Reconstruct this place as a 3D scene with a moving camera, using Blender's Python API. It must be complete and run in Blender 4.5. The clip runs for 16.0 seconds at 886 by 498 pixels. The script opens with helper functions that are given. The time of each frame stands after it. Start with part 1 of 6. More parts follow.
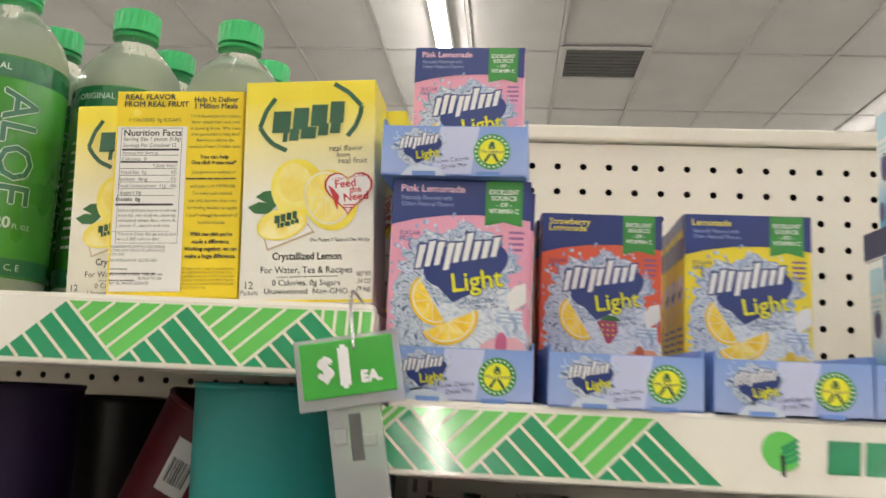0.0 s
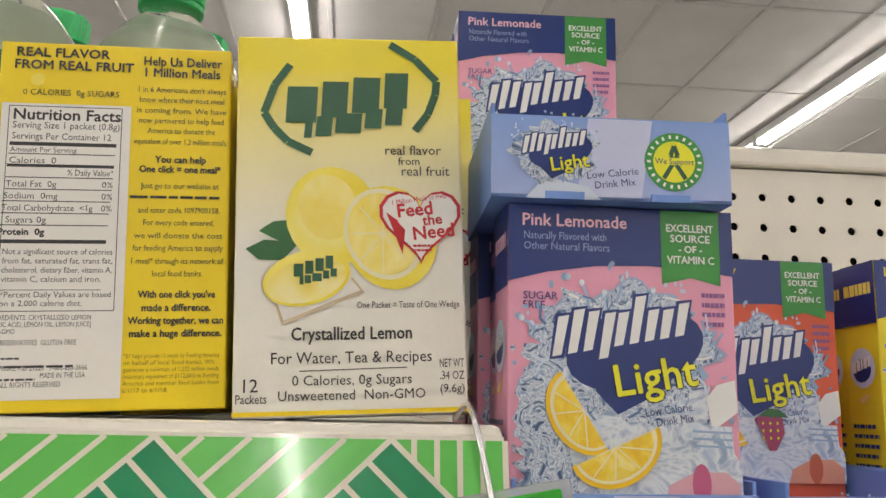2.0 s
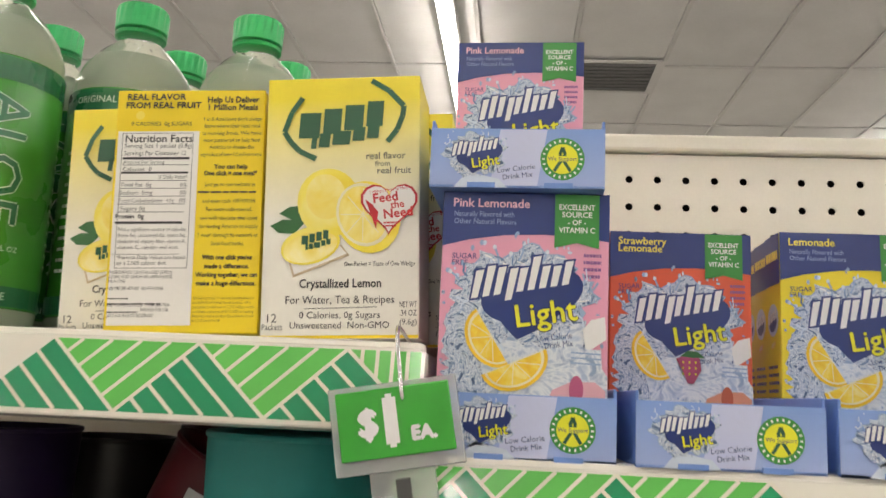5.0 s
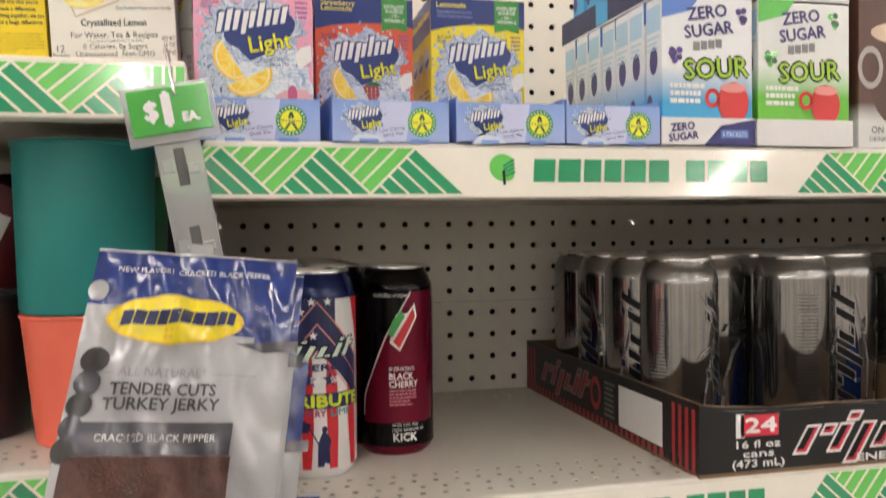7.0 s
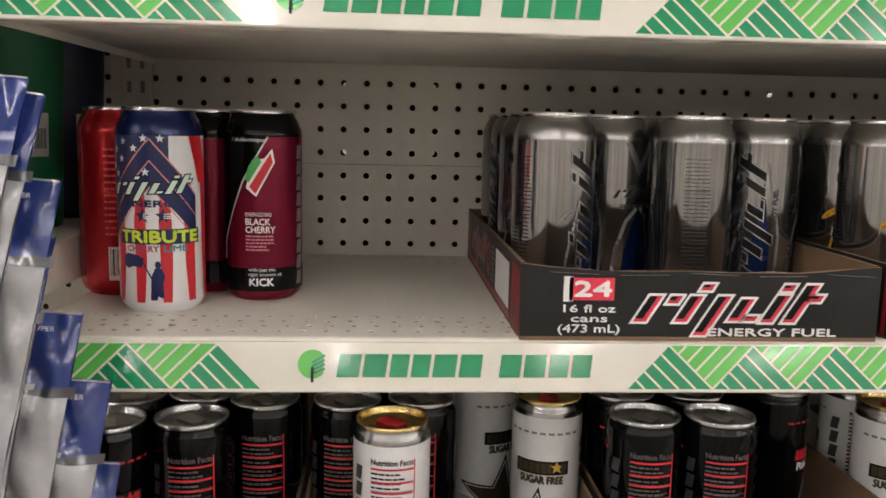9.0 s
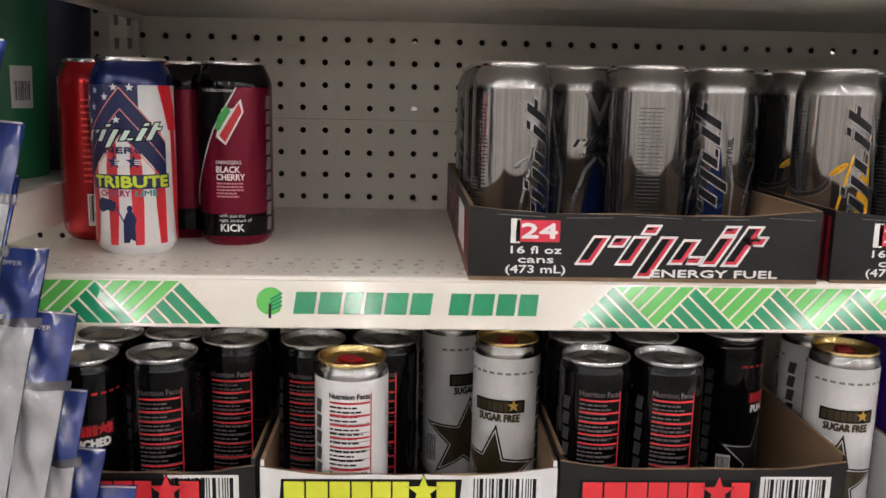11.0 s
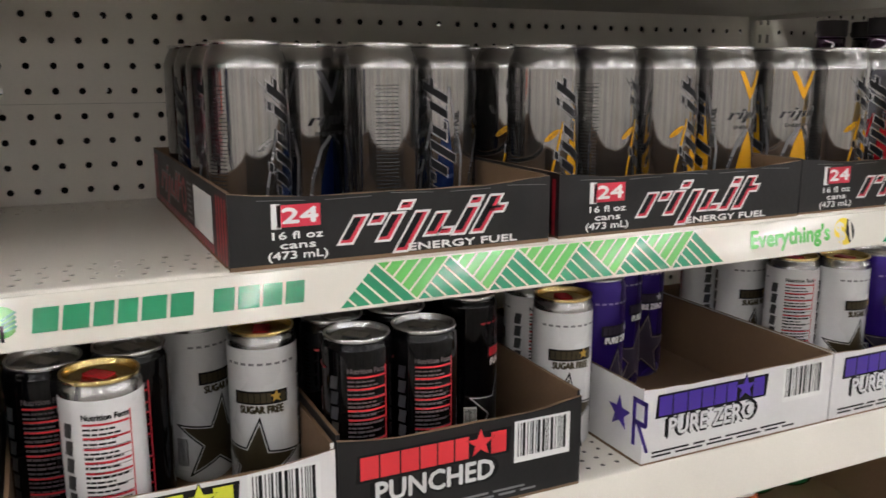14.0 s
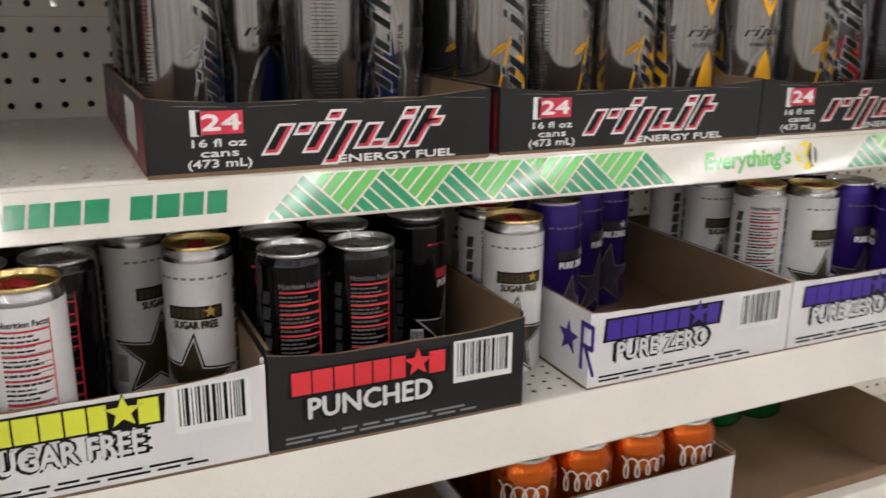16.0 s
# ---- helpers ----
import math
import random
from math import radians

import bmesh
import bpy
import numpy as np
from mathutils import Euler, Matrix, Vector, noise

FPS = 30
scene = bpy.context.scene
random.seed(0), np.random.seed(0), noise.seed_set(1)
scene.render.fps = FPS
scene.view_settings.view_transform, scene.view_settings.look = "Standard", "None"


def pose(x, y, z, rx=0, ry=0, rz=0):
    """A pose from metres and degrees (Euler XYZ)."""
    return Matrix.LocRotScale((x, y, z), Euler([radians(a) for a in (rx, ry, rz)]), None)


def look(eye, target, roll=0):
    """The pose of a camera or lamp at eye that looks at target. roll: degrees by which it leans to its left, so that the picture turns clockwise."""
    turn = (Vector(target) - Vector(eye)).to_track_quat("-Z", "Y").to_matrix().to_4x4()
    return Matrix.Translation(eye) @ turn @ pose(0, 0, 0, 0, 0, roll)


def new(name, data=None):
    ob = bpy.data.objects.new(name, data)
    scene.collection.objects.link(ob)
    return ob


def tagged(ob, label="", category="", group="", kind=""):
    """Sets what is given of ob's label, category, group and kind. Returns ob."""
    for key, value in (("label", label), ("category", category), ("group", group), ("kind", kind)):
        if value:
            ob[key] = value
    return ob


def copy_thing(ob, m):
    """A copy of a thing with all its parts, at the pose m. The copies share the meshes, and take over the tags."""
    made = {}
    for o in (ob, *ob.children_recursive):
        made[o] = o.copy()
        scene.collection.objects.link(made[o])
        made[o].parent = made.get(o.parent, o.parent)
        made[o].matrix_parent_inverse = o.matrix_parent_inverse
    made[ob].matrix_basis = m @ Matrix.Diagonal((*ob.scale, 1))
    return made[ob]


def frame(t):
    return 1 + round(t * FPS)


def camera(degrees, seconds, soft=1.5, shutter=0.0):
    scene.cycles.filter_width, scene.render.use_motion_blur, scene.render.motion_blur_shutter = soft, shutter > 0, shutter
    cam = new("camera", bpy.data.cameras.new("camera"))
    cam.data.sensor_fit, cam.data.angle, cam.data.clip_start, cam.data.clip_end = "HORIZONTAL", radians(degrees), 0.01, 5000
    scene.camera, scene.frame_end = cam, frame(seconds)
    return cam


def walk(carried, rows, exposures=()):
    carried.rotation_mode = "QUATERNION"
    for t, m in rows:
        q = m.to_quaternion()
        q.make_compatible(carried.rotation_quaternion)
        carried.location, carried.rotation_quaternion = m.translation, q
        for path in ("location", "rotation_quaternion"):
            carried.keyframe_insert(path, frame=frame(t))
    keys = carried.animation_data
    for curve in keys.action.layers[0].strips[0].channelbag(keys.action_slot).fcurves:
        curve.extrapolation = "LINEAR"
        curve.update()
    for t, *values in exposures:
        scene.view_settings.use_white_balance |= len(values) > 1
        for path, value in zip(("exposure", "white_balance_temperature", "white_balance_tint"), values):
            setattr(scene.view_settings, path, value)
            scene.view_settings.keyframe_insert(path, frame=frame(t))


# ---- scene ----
cam = camera(54.76, 16.0, soft=1.5, shutter=0.45)
PATH = [
    (0, (0.058, -0.45, 1.419), (-0.097, 1.519, 1.73), 2.6),
    (0.5, (0.005, -0.365, 1.437), (-0.074, 1.604, 1.783), 1.9),
    (1, (-0.037, -0.308, 1.451), (0.075, 1.657, 1.806), 1.1),
    (1.5, (-0.053, -0.282, 1.457), (0.148, 1.675, 1.813), 1.3),
    (2, (-0.052, -0.269, 1.461), (0.151, 1.686, 1.831), 1.1),
    (2.5, (-0.046, -0.267, 1.462), (0.127, 1.69, 1.836), 1.2),
    (3, (-0.034, -0.274, 1.461), (0.084, 1.686, 1.84), 1.2),
    (5.5, (0.033, -0.413, 1.42), (-0.16, 1.553, 1.736), 2.7),
    (6, (0.033, -0.451, 1.401), (0.098, 1.537, 1.612), 0.5),
    (6.5, (0.025, -0.517, 1.376), (0.325, 1.459, 1.454), 0.0),
    (7, (0.018, -0.56, 1.355), (0.491, 1.383, 1.306), -0.7),
    (7.5, (0.061, -0.562, 1.338), (0.516, 1.378, 1.169), -0.2),
    (8, (0.14, -0.551, 1.326), (0.464, 1.408, 1.088), 1.0),
    (8.5, (0.207, -0.563, 1.321), (0.402, 1.41, 1.054), 1.4),
    (11, (0.303, -0.609, 1.302), (0.382, 1.357, 0.944), 1.2),
    (11.5, (0.314, -0.615, 1.302), (0.475, 1.344, 0.937), 1.2),
    (12, (0.321, -0.62, 1.302), (0.584, 1.329, 0.939), 0.9),
    (12.5, (0.315, -0.621, 1.303), (0.693, 1.307, 0.927), 0.8),
    (13, (0.282, -0.606, 1.306), (0.809, 1.281, 0.906), 0.5),
    (13.5, (0.251, -0.587, 1.307), (0.956, 1.237, 0.889), 0.1),
    (14, (0.232, -0.583, 1.308), (1.072, 1.184, 0.892), 0.1),
    (14.5, (0.235, -0.592, 1.307), (1.152, 1.132, 0.878), 0.5),
    (15, (0.252, -0.602, 1.303), (1.197, 1.099, 0.842), 0.5),
    (15.5, (0.27, -0.606, 1.289), (1.211, 1.082, 0.772), 0.4),
    (16, (0.291, -0.599, 1.282), (1.094, 1.151, 0.741), 0.6),
]
walk(cam, [(t, look(eye, target, roll)) for t, eye, target, roll in PATH],
     exposures=[(0, -0.60, 6640, 11), (1, -0.66, 6650, 12), (2, -0.88, 6650, 13), (3, -0.86, 6640, 13), (5.5, -0.60, 6800, 12), (7, -0.42, 6720, 15), (8.5, -0.42, 6550, 14), (11, -0.24, 6250, 16), (12, -0.32, 6200, 14), (16, -0.42, 6150, 14)])

# ---- world, lights, exposure ----
world = bpy.data.worlds.new("world")
scene.world = world
world.use_nodes = True
world.node_tree.nodes["Background"].inputs[0].default_value = (0.9, 0.95, 1.0, 1)
world.node_tree.nodes["Background"].inputs[1].default_value = 0.02
LAMP = 60.0
CEIL = 3.7


# ---- small builders ----
def thing(name, label, category, group="", at=(0, 0, 0), rz=0.0, tilt=(0, 0)):
    ob = new(name)
    ob.matrix_basis = pose(*at, tilt[0], tilt[1], rz)
    return tagged(ob, label, category, group)


def part(name, bm, material, parent, label="", smooth=False, kind=""):
    me = bpy.data.meshes.new(name)
    bm.to_mesh(me)
    bm.free()
    for m in (material if isinstance(material, (list, tuple)) else [material]):
        me.materials.append(m)
    if smooth:
        me.shade_smooth()
        if smooth is not True:
            me.set_sharp_from_angle(angle=radians(smooth))
    ob = new(name, me)
    if parent:
        ob.parent = parent
    return tagged(ob, label, kind=kind)


def box(bm, x0, y0, z0, x1, y1, z1, bevel=0.0, segs=1, mi=0):
    r = bmesh.ops.create_cube(bm, size=1.0, matrix=Matrix.LocRotScale(
        ((x0 + x1) / 2, (y0 + y1) / 2, (z0 + z1) / 2), None, (abs(x1 - x0), abs(y1 - y0), abs(z1 - z0))))
    fs = {f for v in r["verts"] for f in v.link_faces}
    for f in fs:
        f.material_index = mi
    if bevel:
        es = {e for f in fs for e in f.edges}
        bmesh.ops.bevel(bm, geom=list(es), offset=bevel, segments=segs, affect="EDGES", profile=0.5)
    return bm


def boxed(*a, **k):
    return box(bmesh.new(), *a, **k)


def lathe(profile, seg=32, bm=None, at=(0, 0), caps=True):
    bm = bm or bmesh.new()
    rings = []
    for r, z in profile:
        rings.append([bm.verts.new((at[0] + r * math.cos(2 * math.pi * i / seg), at[1] + r * math.sin(2 * math.pi * i / seg), z)) for i in range(seg)])
    for a, b in zip(rings, rings[1:]):
        for i in range(seg):
            bm.faces.new((a[i], a[(i + 1) % seg], b[(i + 1) % seg], b[i]))
    if caps and profile[0][0] > 1e-4:
        bm.faces.new(rings[0][::-1])
    if caps and profile[-1][0] > 1e-4:
        bm.faces.new(rings[-1])
    return bm


def perforated(u0, u1, v0, v1, hu, hv, pu, pv, r, thick, mapf, stagger=False):
    """A sheet from (u0, v0) to (u1, v1) with round holes of radius r at a pitch (pu, pv), the first at (hu, hv)."""
    verts, faces = [], []

    def add(q):
        n = len(verts)
        verts.extend(q)
        return n

    nu, nv = int((u1 - hu - r) / pu) + 1, int((v1 - hv - r) / pv) + 1
    a0, b0 = hu - pu / 2, hv - pv / 2
    a1, b1 = a0 + nu * pu, b0 + nv * pv
    for q in ((u0, v0, u1, b0), (u0, b1, u1, v1), (u0, b0, a0, b1), (a1, b0, u1, b1)):
        if q[2] - q[0] > 1e-5 and q[3] - q[1] > 1e-5:
            for d in (0, thick):
                n = add([mapf(q[0], q[1], d), mapf(q[2], q[1], d), mapf(q[2], q[3], d), mapf(q[0], q[3], d)])
                faces.append((n, n + 1, n + 2, n + 3))
    ring = [(math.cos(k * math.pi / 4), math.sin(k * math.pi / 4)) for k in range(8)]
    edge = [(1, 0), (1, 1), (0, 1), (-1, 1), (-1, 0), (-1, -1), (0, -1), (1, -1)]
    for i in range(nu):
        for j in range(nv):
            cu, cv = hu + i * pu, hv + j * pv
            s = 0.22 * pu if stagger and j % 2 else 0.0
            n = add([mapf(cu + e[0] * pu / 2, cv + e[1] * pv / 2, 0) for e in edge] +
                    [mapf(cu + s + c[0] * r, cv + c[1] * r, 0) for c in ring] +
                    [mapf(cu + s + c[0] * r, cv + c[1] * r, thick) for c in ring])
            for k in range(8):
                m = (k + 1) % 8
                faces.append((n + k, n + m, n + 8 + m, n + 8 + k))
                faces.append((n + 8 + k, n + 8 + m, n + 16 + m, n + 16 + k))
    bm = bmesh.new()
    vs = [bm.verts.new(v) for v in verts]
    for f in faces:
        bm.faces.new([vs[i] for i in f])
    bmesh.ops.remove_doubles(bm, verts=bm.verts, dist=1e-6)
    return bm


# ---- materials ----
def shader(name, rgb, rough=0.5, metal=0.0, vary=0.06, scale=8.0, fine=180.0, bump=0.0, coat=0.0, rvary=0.08, **sockets):
    """A surface whose colour and gloss vary at two scales, with a fine relief."""
    m = bpy.data.materials.new(name)
    m.use_nodes = True
    nt = m.node_tree
    b = nt.nodes["Principled BSDF"]
    co = nt.nodes.new("ShaderNodeTexCoord")
    big, small = nt.nodes.new("ShaderNodeTexNoise"), nt.nodes.new("ShaderNodeTexNoise")
    big.inputs["Scale"].default_value, small.inputs["Scale"].default_value = scale, fine
    big.inputs["Detail"].default_value, small.inputs["Detail"].default_value = 4, 2
    for n in (big, small):
        nt.links.new(co.outputs["Object"], n.inputs["Vector"])
    mixn = nt.nodes.new("ShaderNodeMath")
    mixn.operation = "MULTIPLY_ADD"
    nt.links.new(small.outputs["Fac"], mixn.inputs[0])
    mixn.inputs[1].default_value = 0.35
    nt.links.new(big.outputs["Fac"], mixn.inputs[2])
    ramp = nt.nodes.new("ShaderNodeMapRange")
    ramp.inputs["From Min"].default_value, ramp.inputs["From Max"].default_value = 0.35, 1.0
    ramp.inputs["To Min"].default_value, ramp.inputs["To Max"].default_value = 1 - vary, 1 + vary
    nt.links.new(mixn.outputs[0], ramp.inputs["Value"])
    mul = nt.nodes.new("ShaderNodeMix")
    mul.data_type, mul.blend_type = "RGBA", "MULTIPLY"
    mul.inputs["Factor"].default_value = 1.0
    mul.inputs["A"].default_value = (*rgb, 1)
    nt.links.new(ramp.outputs[0], mul.inputs["B"])
    nt.links.new(mul.outputs["Result"], b.inputs["Base Color"])
    rr = nt.nodes.new("ShaderNodeMapRange")
    rr.inputs["To Min"].default_value, rr.inputs["To Max"].default_value = max(0.02, rough - rvary), min(1, rough + rvary)
    nt.links.new(big.outputs["Fac"], rr.inputs["Value"])
    nt.links.new(rr.outputs[0], b.inputs["Roughness"])
    b.inputs["Metallic"].default_value = metal
    b.inputs["Coat Weight"].default_value = coat
    b.inputs["Coat Roughness"].default_value = 0.07
    for key, value in sockets.items():
        b.inputs[key.replace("_", " ")].default_value = value
    if bump:
        bp = nt.nodes.new("ShaderNodeBump")
        bp.inputs["Strength"].default_value, bp.inputs["Distance"].default_value = bump, 0.002
        nt.links.new(small.outputs["Fac"], bp.inputs["Height"])
        nt.links.new(bp.outputs["Normal"], b.inputs["Normal"])
    return m


def glow(name, rgb, strength):
    m = bpy.data.materials.new(name)
    m.use_nodes = True
    nt = m.node_tree
    nt.nodes.remove(nt.nodes["Principled BSDF"])
    e = nt.nodes.new("ShaderNodeEmission")
    e.inputs[0].default_value, e.inputs[1].default_value = (*rgb, 1), strength
    nt.links.new(e.outputs[0], nt.nodes["Material Output"].inputs[0])
    return m


INKS = {}


def ink(name, rgb, rough=0.38, **k):
    if name not in INKS:
        INKS[name] = shader("ink_" + name, rgb, rough, vary=k.pop("vary", 0.05), scale=30, fine=400, **k)
    return INKS[name]


CREAM = shader("cream_steel", (0.78, 0.745, 0.665), 0.42, vary=0.09, scale=6, fine=500, bump=0.03)
PANEL = shader("cream_pegboard", (0.79, 0.755, 0.675), 0.6, vary=0.06, scale=5, fine=400, bump=0.03)
STRIP = shader("cream_label_strip", (0.80, 0.77, 0.68), 0.12, vary=0.04, scale=10, coat=1.0)
STEEL = shader("dark_slot_steel", (0.30, 0.28, 0.25), 0.5, 0.3)
KRAFT = shader("kraft_board", (0.20, 0.125, 0.07), 0.8, vary=0.14, scale=14, fine=260, bump=0.12)
TRAYBLACK = shader("black_printed_board", (0.012, 0.0115, 0.012), 0.4, vary=0.25, scale=25, bump=0.10, Specular_IOR_Level=0.35)
TRAYWHITE = shader("white_printed_board", (0.76, 0.75, 0.75), 0.5, vary=0.04, scale=14, bump=0.05)
TRAYBLUE = shader("blue_printed_board", (0.16, 0.29, 0.66), 0.4, vary=0.06, scale=20, bump=0.03)
ALU = shader("aluminium", (0.80, 0.80, 0.80), 0.18, 1.0, vary=0.05, scale=20)
GOLDLID = shader("gold_lid", (0.72, 0.55, 0.24), 0.22, 1.0, vary=0.06, scale=40)
DARKLID = shader("dull_lid", (0.55, 0.55, 0.55), 0.25, 1.0, vary=0.06, scale=40)
TILE = shader("ceiling_tile", (0.58, 0.57, 0.56), 0.9, vary=0.08, scale=3, fine=60, bump=0.15)
GRID = shader("ceiling_grid", (0.50, 0.49, 0.48), 0.6)
WALL = shader("painted_wall", (0.70, 0.68, 0.64), 0.7)
# near-black colour stands for the shade behind panel holes and deck holes
HOLE_SHADE = shader("hole_shade", (0.014, 0.011, 0.009), 0.8, vary=0.2)
FLOOR = shader("vinyl_floor", (0.42, 0.41, 0.385), 0.3, vary=0.1, scale=2)
TUBE = glow("lamp_tube", (1.0, 0.965, 0.90), LAMP)
WHITEMETAL = shader("white_fixture", (0.7, 0.7, 0.7), 0.5)

# inks
GREEN_D = ink("dark_green", (0.015, 0.27, 0.115), 0.14, coat=1.0)
GREEN_L = ink("light_green", (0.12, 0.52, 0.10), 0.14, coat=1.0)
CREAMINK = ink("cream", (0.80, 0.77, 0.64), 0.14, coat=1.0)


def pattern(name, stops, scale, swirl, rough=0.36):
    """A print whose colour wanders through the given stops."""
    m = shader(name, (1, 1, 1), rough, vary=0.03, scale=40, fine=500)
    nt = m.node_tree
    co = [n for n in nt.nodes if n.bl_idname == "ShaderNodeTexCoord"][0]
    mul = [n for n in nt.nodes if n.bl_idname == "ShaderNodeMix"][0]
    no = nt.nodes.new("ShaderNodeTexNoise")
    no.inputs["Scale"].default_value, no.inputs["Detail"].default_value, no.inputs["Distortion"].default_value = scale, 3, swirl
    ramp = nt.nodes.new("ShaderNodeValToRGB")
    el = ramp.color_ramp.elements
    while len(el) < len(stops):
        el.new(0.5)
    for e, (at, rgb) in zip(el, stops):
        e.position, e.color = at, (*rgb, 1)
    nt.links.new(co.outputs["Object"], no.inputs["Vector"])
    nt.links.new(no.outputs["Fac"], ramp.inputs[0])
    nt.links.new(ramp.outputs[0], mul.inputs["A"])
    return m


# upright grey streaks that the shiny cans mirror in place of stocked shelves
AISLE = pattern("opposite_streaks", ((0.30, (0.12, 0.11, 0.11)), (0.40, (0.68, 0.65, 0.60)), (0.46, (0.38, 0.36, 0.37)), (0.50, (0.80, 0.77, 0.72)), (0.56, (0.56, 0.50, 0.43)), (0.61, (0.79, 0.77, 0.73)), (0.68, (0.18, 0.18, 0.19))), 1.5, 0.0, 0.6)
nt = AISLE.node_tree
stretch = nt.nodes.new("ShaderNodeMapping")
stretch.inputs["Scale"].default_value = (1.0, 1.0, 0.12)
nt.links.new([n for n in nt.nodes if n.bl_idname == "ShaderNodeTexCoord"][0].outputs["Object"], stretch.inputs["Vector"])
for n in [n for n in nt.nodes if n.bl_idname == "ShaderNodeTexNoise"]:
    nt.links.new(stretch.outputs["Vector"], n.inputs["Vector"])
WHITE = ink("white", (0.82, 0.82, 0.81))
BLACK = ink("black", (0.008, 0.008, 0.009), 0.3, Specular_IOR_Level=0.2)
NAVY = ink("navy", (0.006, 0.012, 0.072))
RED = ink("red", (0.55, 0.015, 0.025))
GREY = ink("grey", (0.22, 0.22, 0.23))
YELLOW = ink("yellow", (0.86, 0.66, 0.03))


# ---- flat artwork: printed shapes that are laid on faces ----
GLYPHS = {}


def glyphs(body):
    if body not in GLYPHS:
        cu = bpy.data.curves.new("lettering", "FONT")
        cu.body, cu.size, cu.resolution_u = body, 1.0, 2
        ob = bpy.data.objects.new("lettering", cu)
        me = bpy.data.meshes.new_from_object(ob)
        vs = [(v.co.x, v.co.y) for v in me.vertices]
        fs = [tuple(p.vertices) for p in me.polygons]
        bpy.data.objects.remove(ob)
        bpy.data.meshes.remove(me)
        bpy.data.curves.remove(cu)
        GLYPHS[body] = (vs, fs)
    return GLYPHS[body]


class Art:
    """Printed shapes in a plane, in metres: each with an ink and a layer."""

    def __init__(self):
        self.v, self.f, self.m, self.mats = [], [], [], []

    def add(self, pts, faces, mat, layer):
        if mat not in self.mats:
            self.mats.append(mat)
        n = len(self.v)
        self.v += [(p[0], p[1], layer) for p in pts]
        for f in faces:
            self.f.append([n + i for i in f])
            self.m.append(self.mats.index(mat))
        return self

    def poly(self, pts, mat, layer=0):
        tris = ears(pts)
        return self.add(pts, tris, mat, layer)

    def rect(self, u0, v0, u1, v1, mat, layer=0, slant=0.0, rot=0.0):
        pts = [(u0, v0), (u1, v0), (u1 + slant, v1), (u0 + slant, v1)]
        if rot:
            c, s = math.cos(radians(rot)), math.sin(radians(rot))
            mu, mv = (u0 + u1) / 2, (v0 + v1) / 2
            pts = [(mu + (p[0] - mu) * c - (p[1] - mv) * s, mv + (p[0] - mu) * s + (p[1] - mv) * c) for p in pts]
        return self.add(pts, [(0, 1, 2, 3)], mat, layer)

    def oval(self, cu, cv, ru, rv, mat, layer=0, rot=0.0, a0=0, a1=360, n=24, inner=0.0):
        c, s = math.cos(radians(rot)), math.sin(radians(rot))
        full = a1 - a0 >= 360
        ang = [radians(a0 + (a1 - a0) * i / n) for i in range(n + (0 if full else 1))]

        def ring(k):
            return [(cu + ru * k * math.cos(a) * c - rv * k * math.sin(a) * s, cv + ru * k * math.cos(a) * s + rv * k * math.sin(a) * c) for a in ang]
        if inner:
            o, i2, k = ring(1), ring(inner), len(ang)
            fs = [(j, (j + 1) % k, k + (j + 1) % k, k + j) for j in range(k if full else k - 1)]
            return self.add(o + i2, fs, mat, layer)
        pts = ring(1) if full else ring(1) + [(cu, cv)]
        return self.add(pts, [tuple(range(len(pts)))], mat, layer)

    def star(self, cu, cv, r, mat, layer=0, rot=90, inner=0.42):
        pts = [(cu + r * (inner if k % 2 else 1) * math.cos(radians(rot + 36 * k)), cv + r * (inner if k % 2 else 1) * math.sin(radians(rot + 36 * k))) for k in range(10)]
        return self.add(pts + [(cu, cv)], [(k, (k + 1) % 10, 10) for k in range(10)], mat, layer)

    def line(self, a, b, w, mat, layer=0):
        du, dv = b[0] - a[0], b[1] - a[1]
        k = w / 2 / max(1e-9, math.hypot(du, dv))
        nu, nv = -dv * k, du * k
        return self.add([(a[0] + nu, a[1] + nv), (b[0] + nu, b[1] + nv), (b[0] - nu, b[1] - nv), (a[0] - nu, a[1] - nv)], [(3, 2, 1, 0)], mat, layer)

    def curve(self, pts, w, mat, layer=0):
        for a, b in zip(pts, pts[1:]):
            self.line(a, b, w, mat, layer)
        return self

    def text(self, body, u, v, h, mat, layer=0, align="c", rot=0.0, width=None, shear=0.0, bold=0.0):
        """Lettering with capitals h high, its base line at v; width: squeezed to fit."""
        vs, fs = glyphs(body)
        if not vs:
            return self
        lo, hi = min(p[0] for p in vs), max(p[0] for p in vs)
        k = h / 0.69
        ku = min(k, width / (hi - lo)) if width and width > 0 else k
        if width and width < 0:
            ku = -width / (hi - lo)
        off = {"l": lo, "c": (lo + hi) / 2, "r": hi}[align]
        c, s = math.cos(radians(rot)), math.sin(radians(rot))
        for du, dv in ([(0, 0)] if not bold else [(-bold, 0), (bold, 0), (0, bold), (0, -bold)]):
            pts = []
            for j, (x, y) in enumerate(vs):
                x, y = (x - off) * ku + shear * y * k + du, y * k + dv
                pts.append((u + x * c - y * s, v + x * s + y * c))
            self.add(pts, fs, mat, layer + (0.1 * du / bold + 0.23 * dv / bold if bold else 0))
        return self

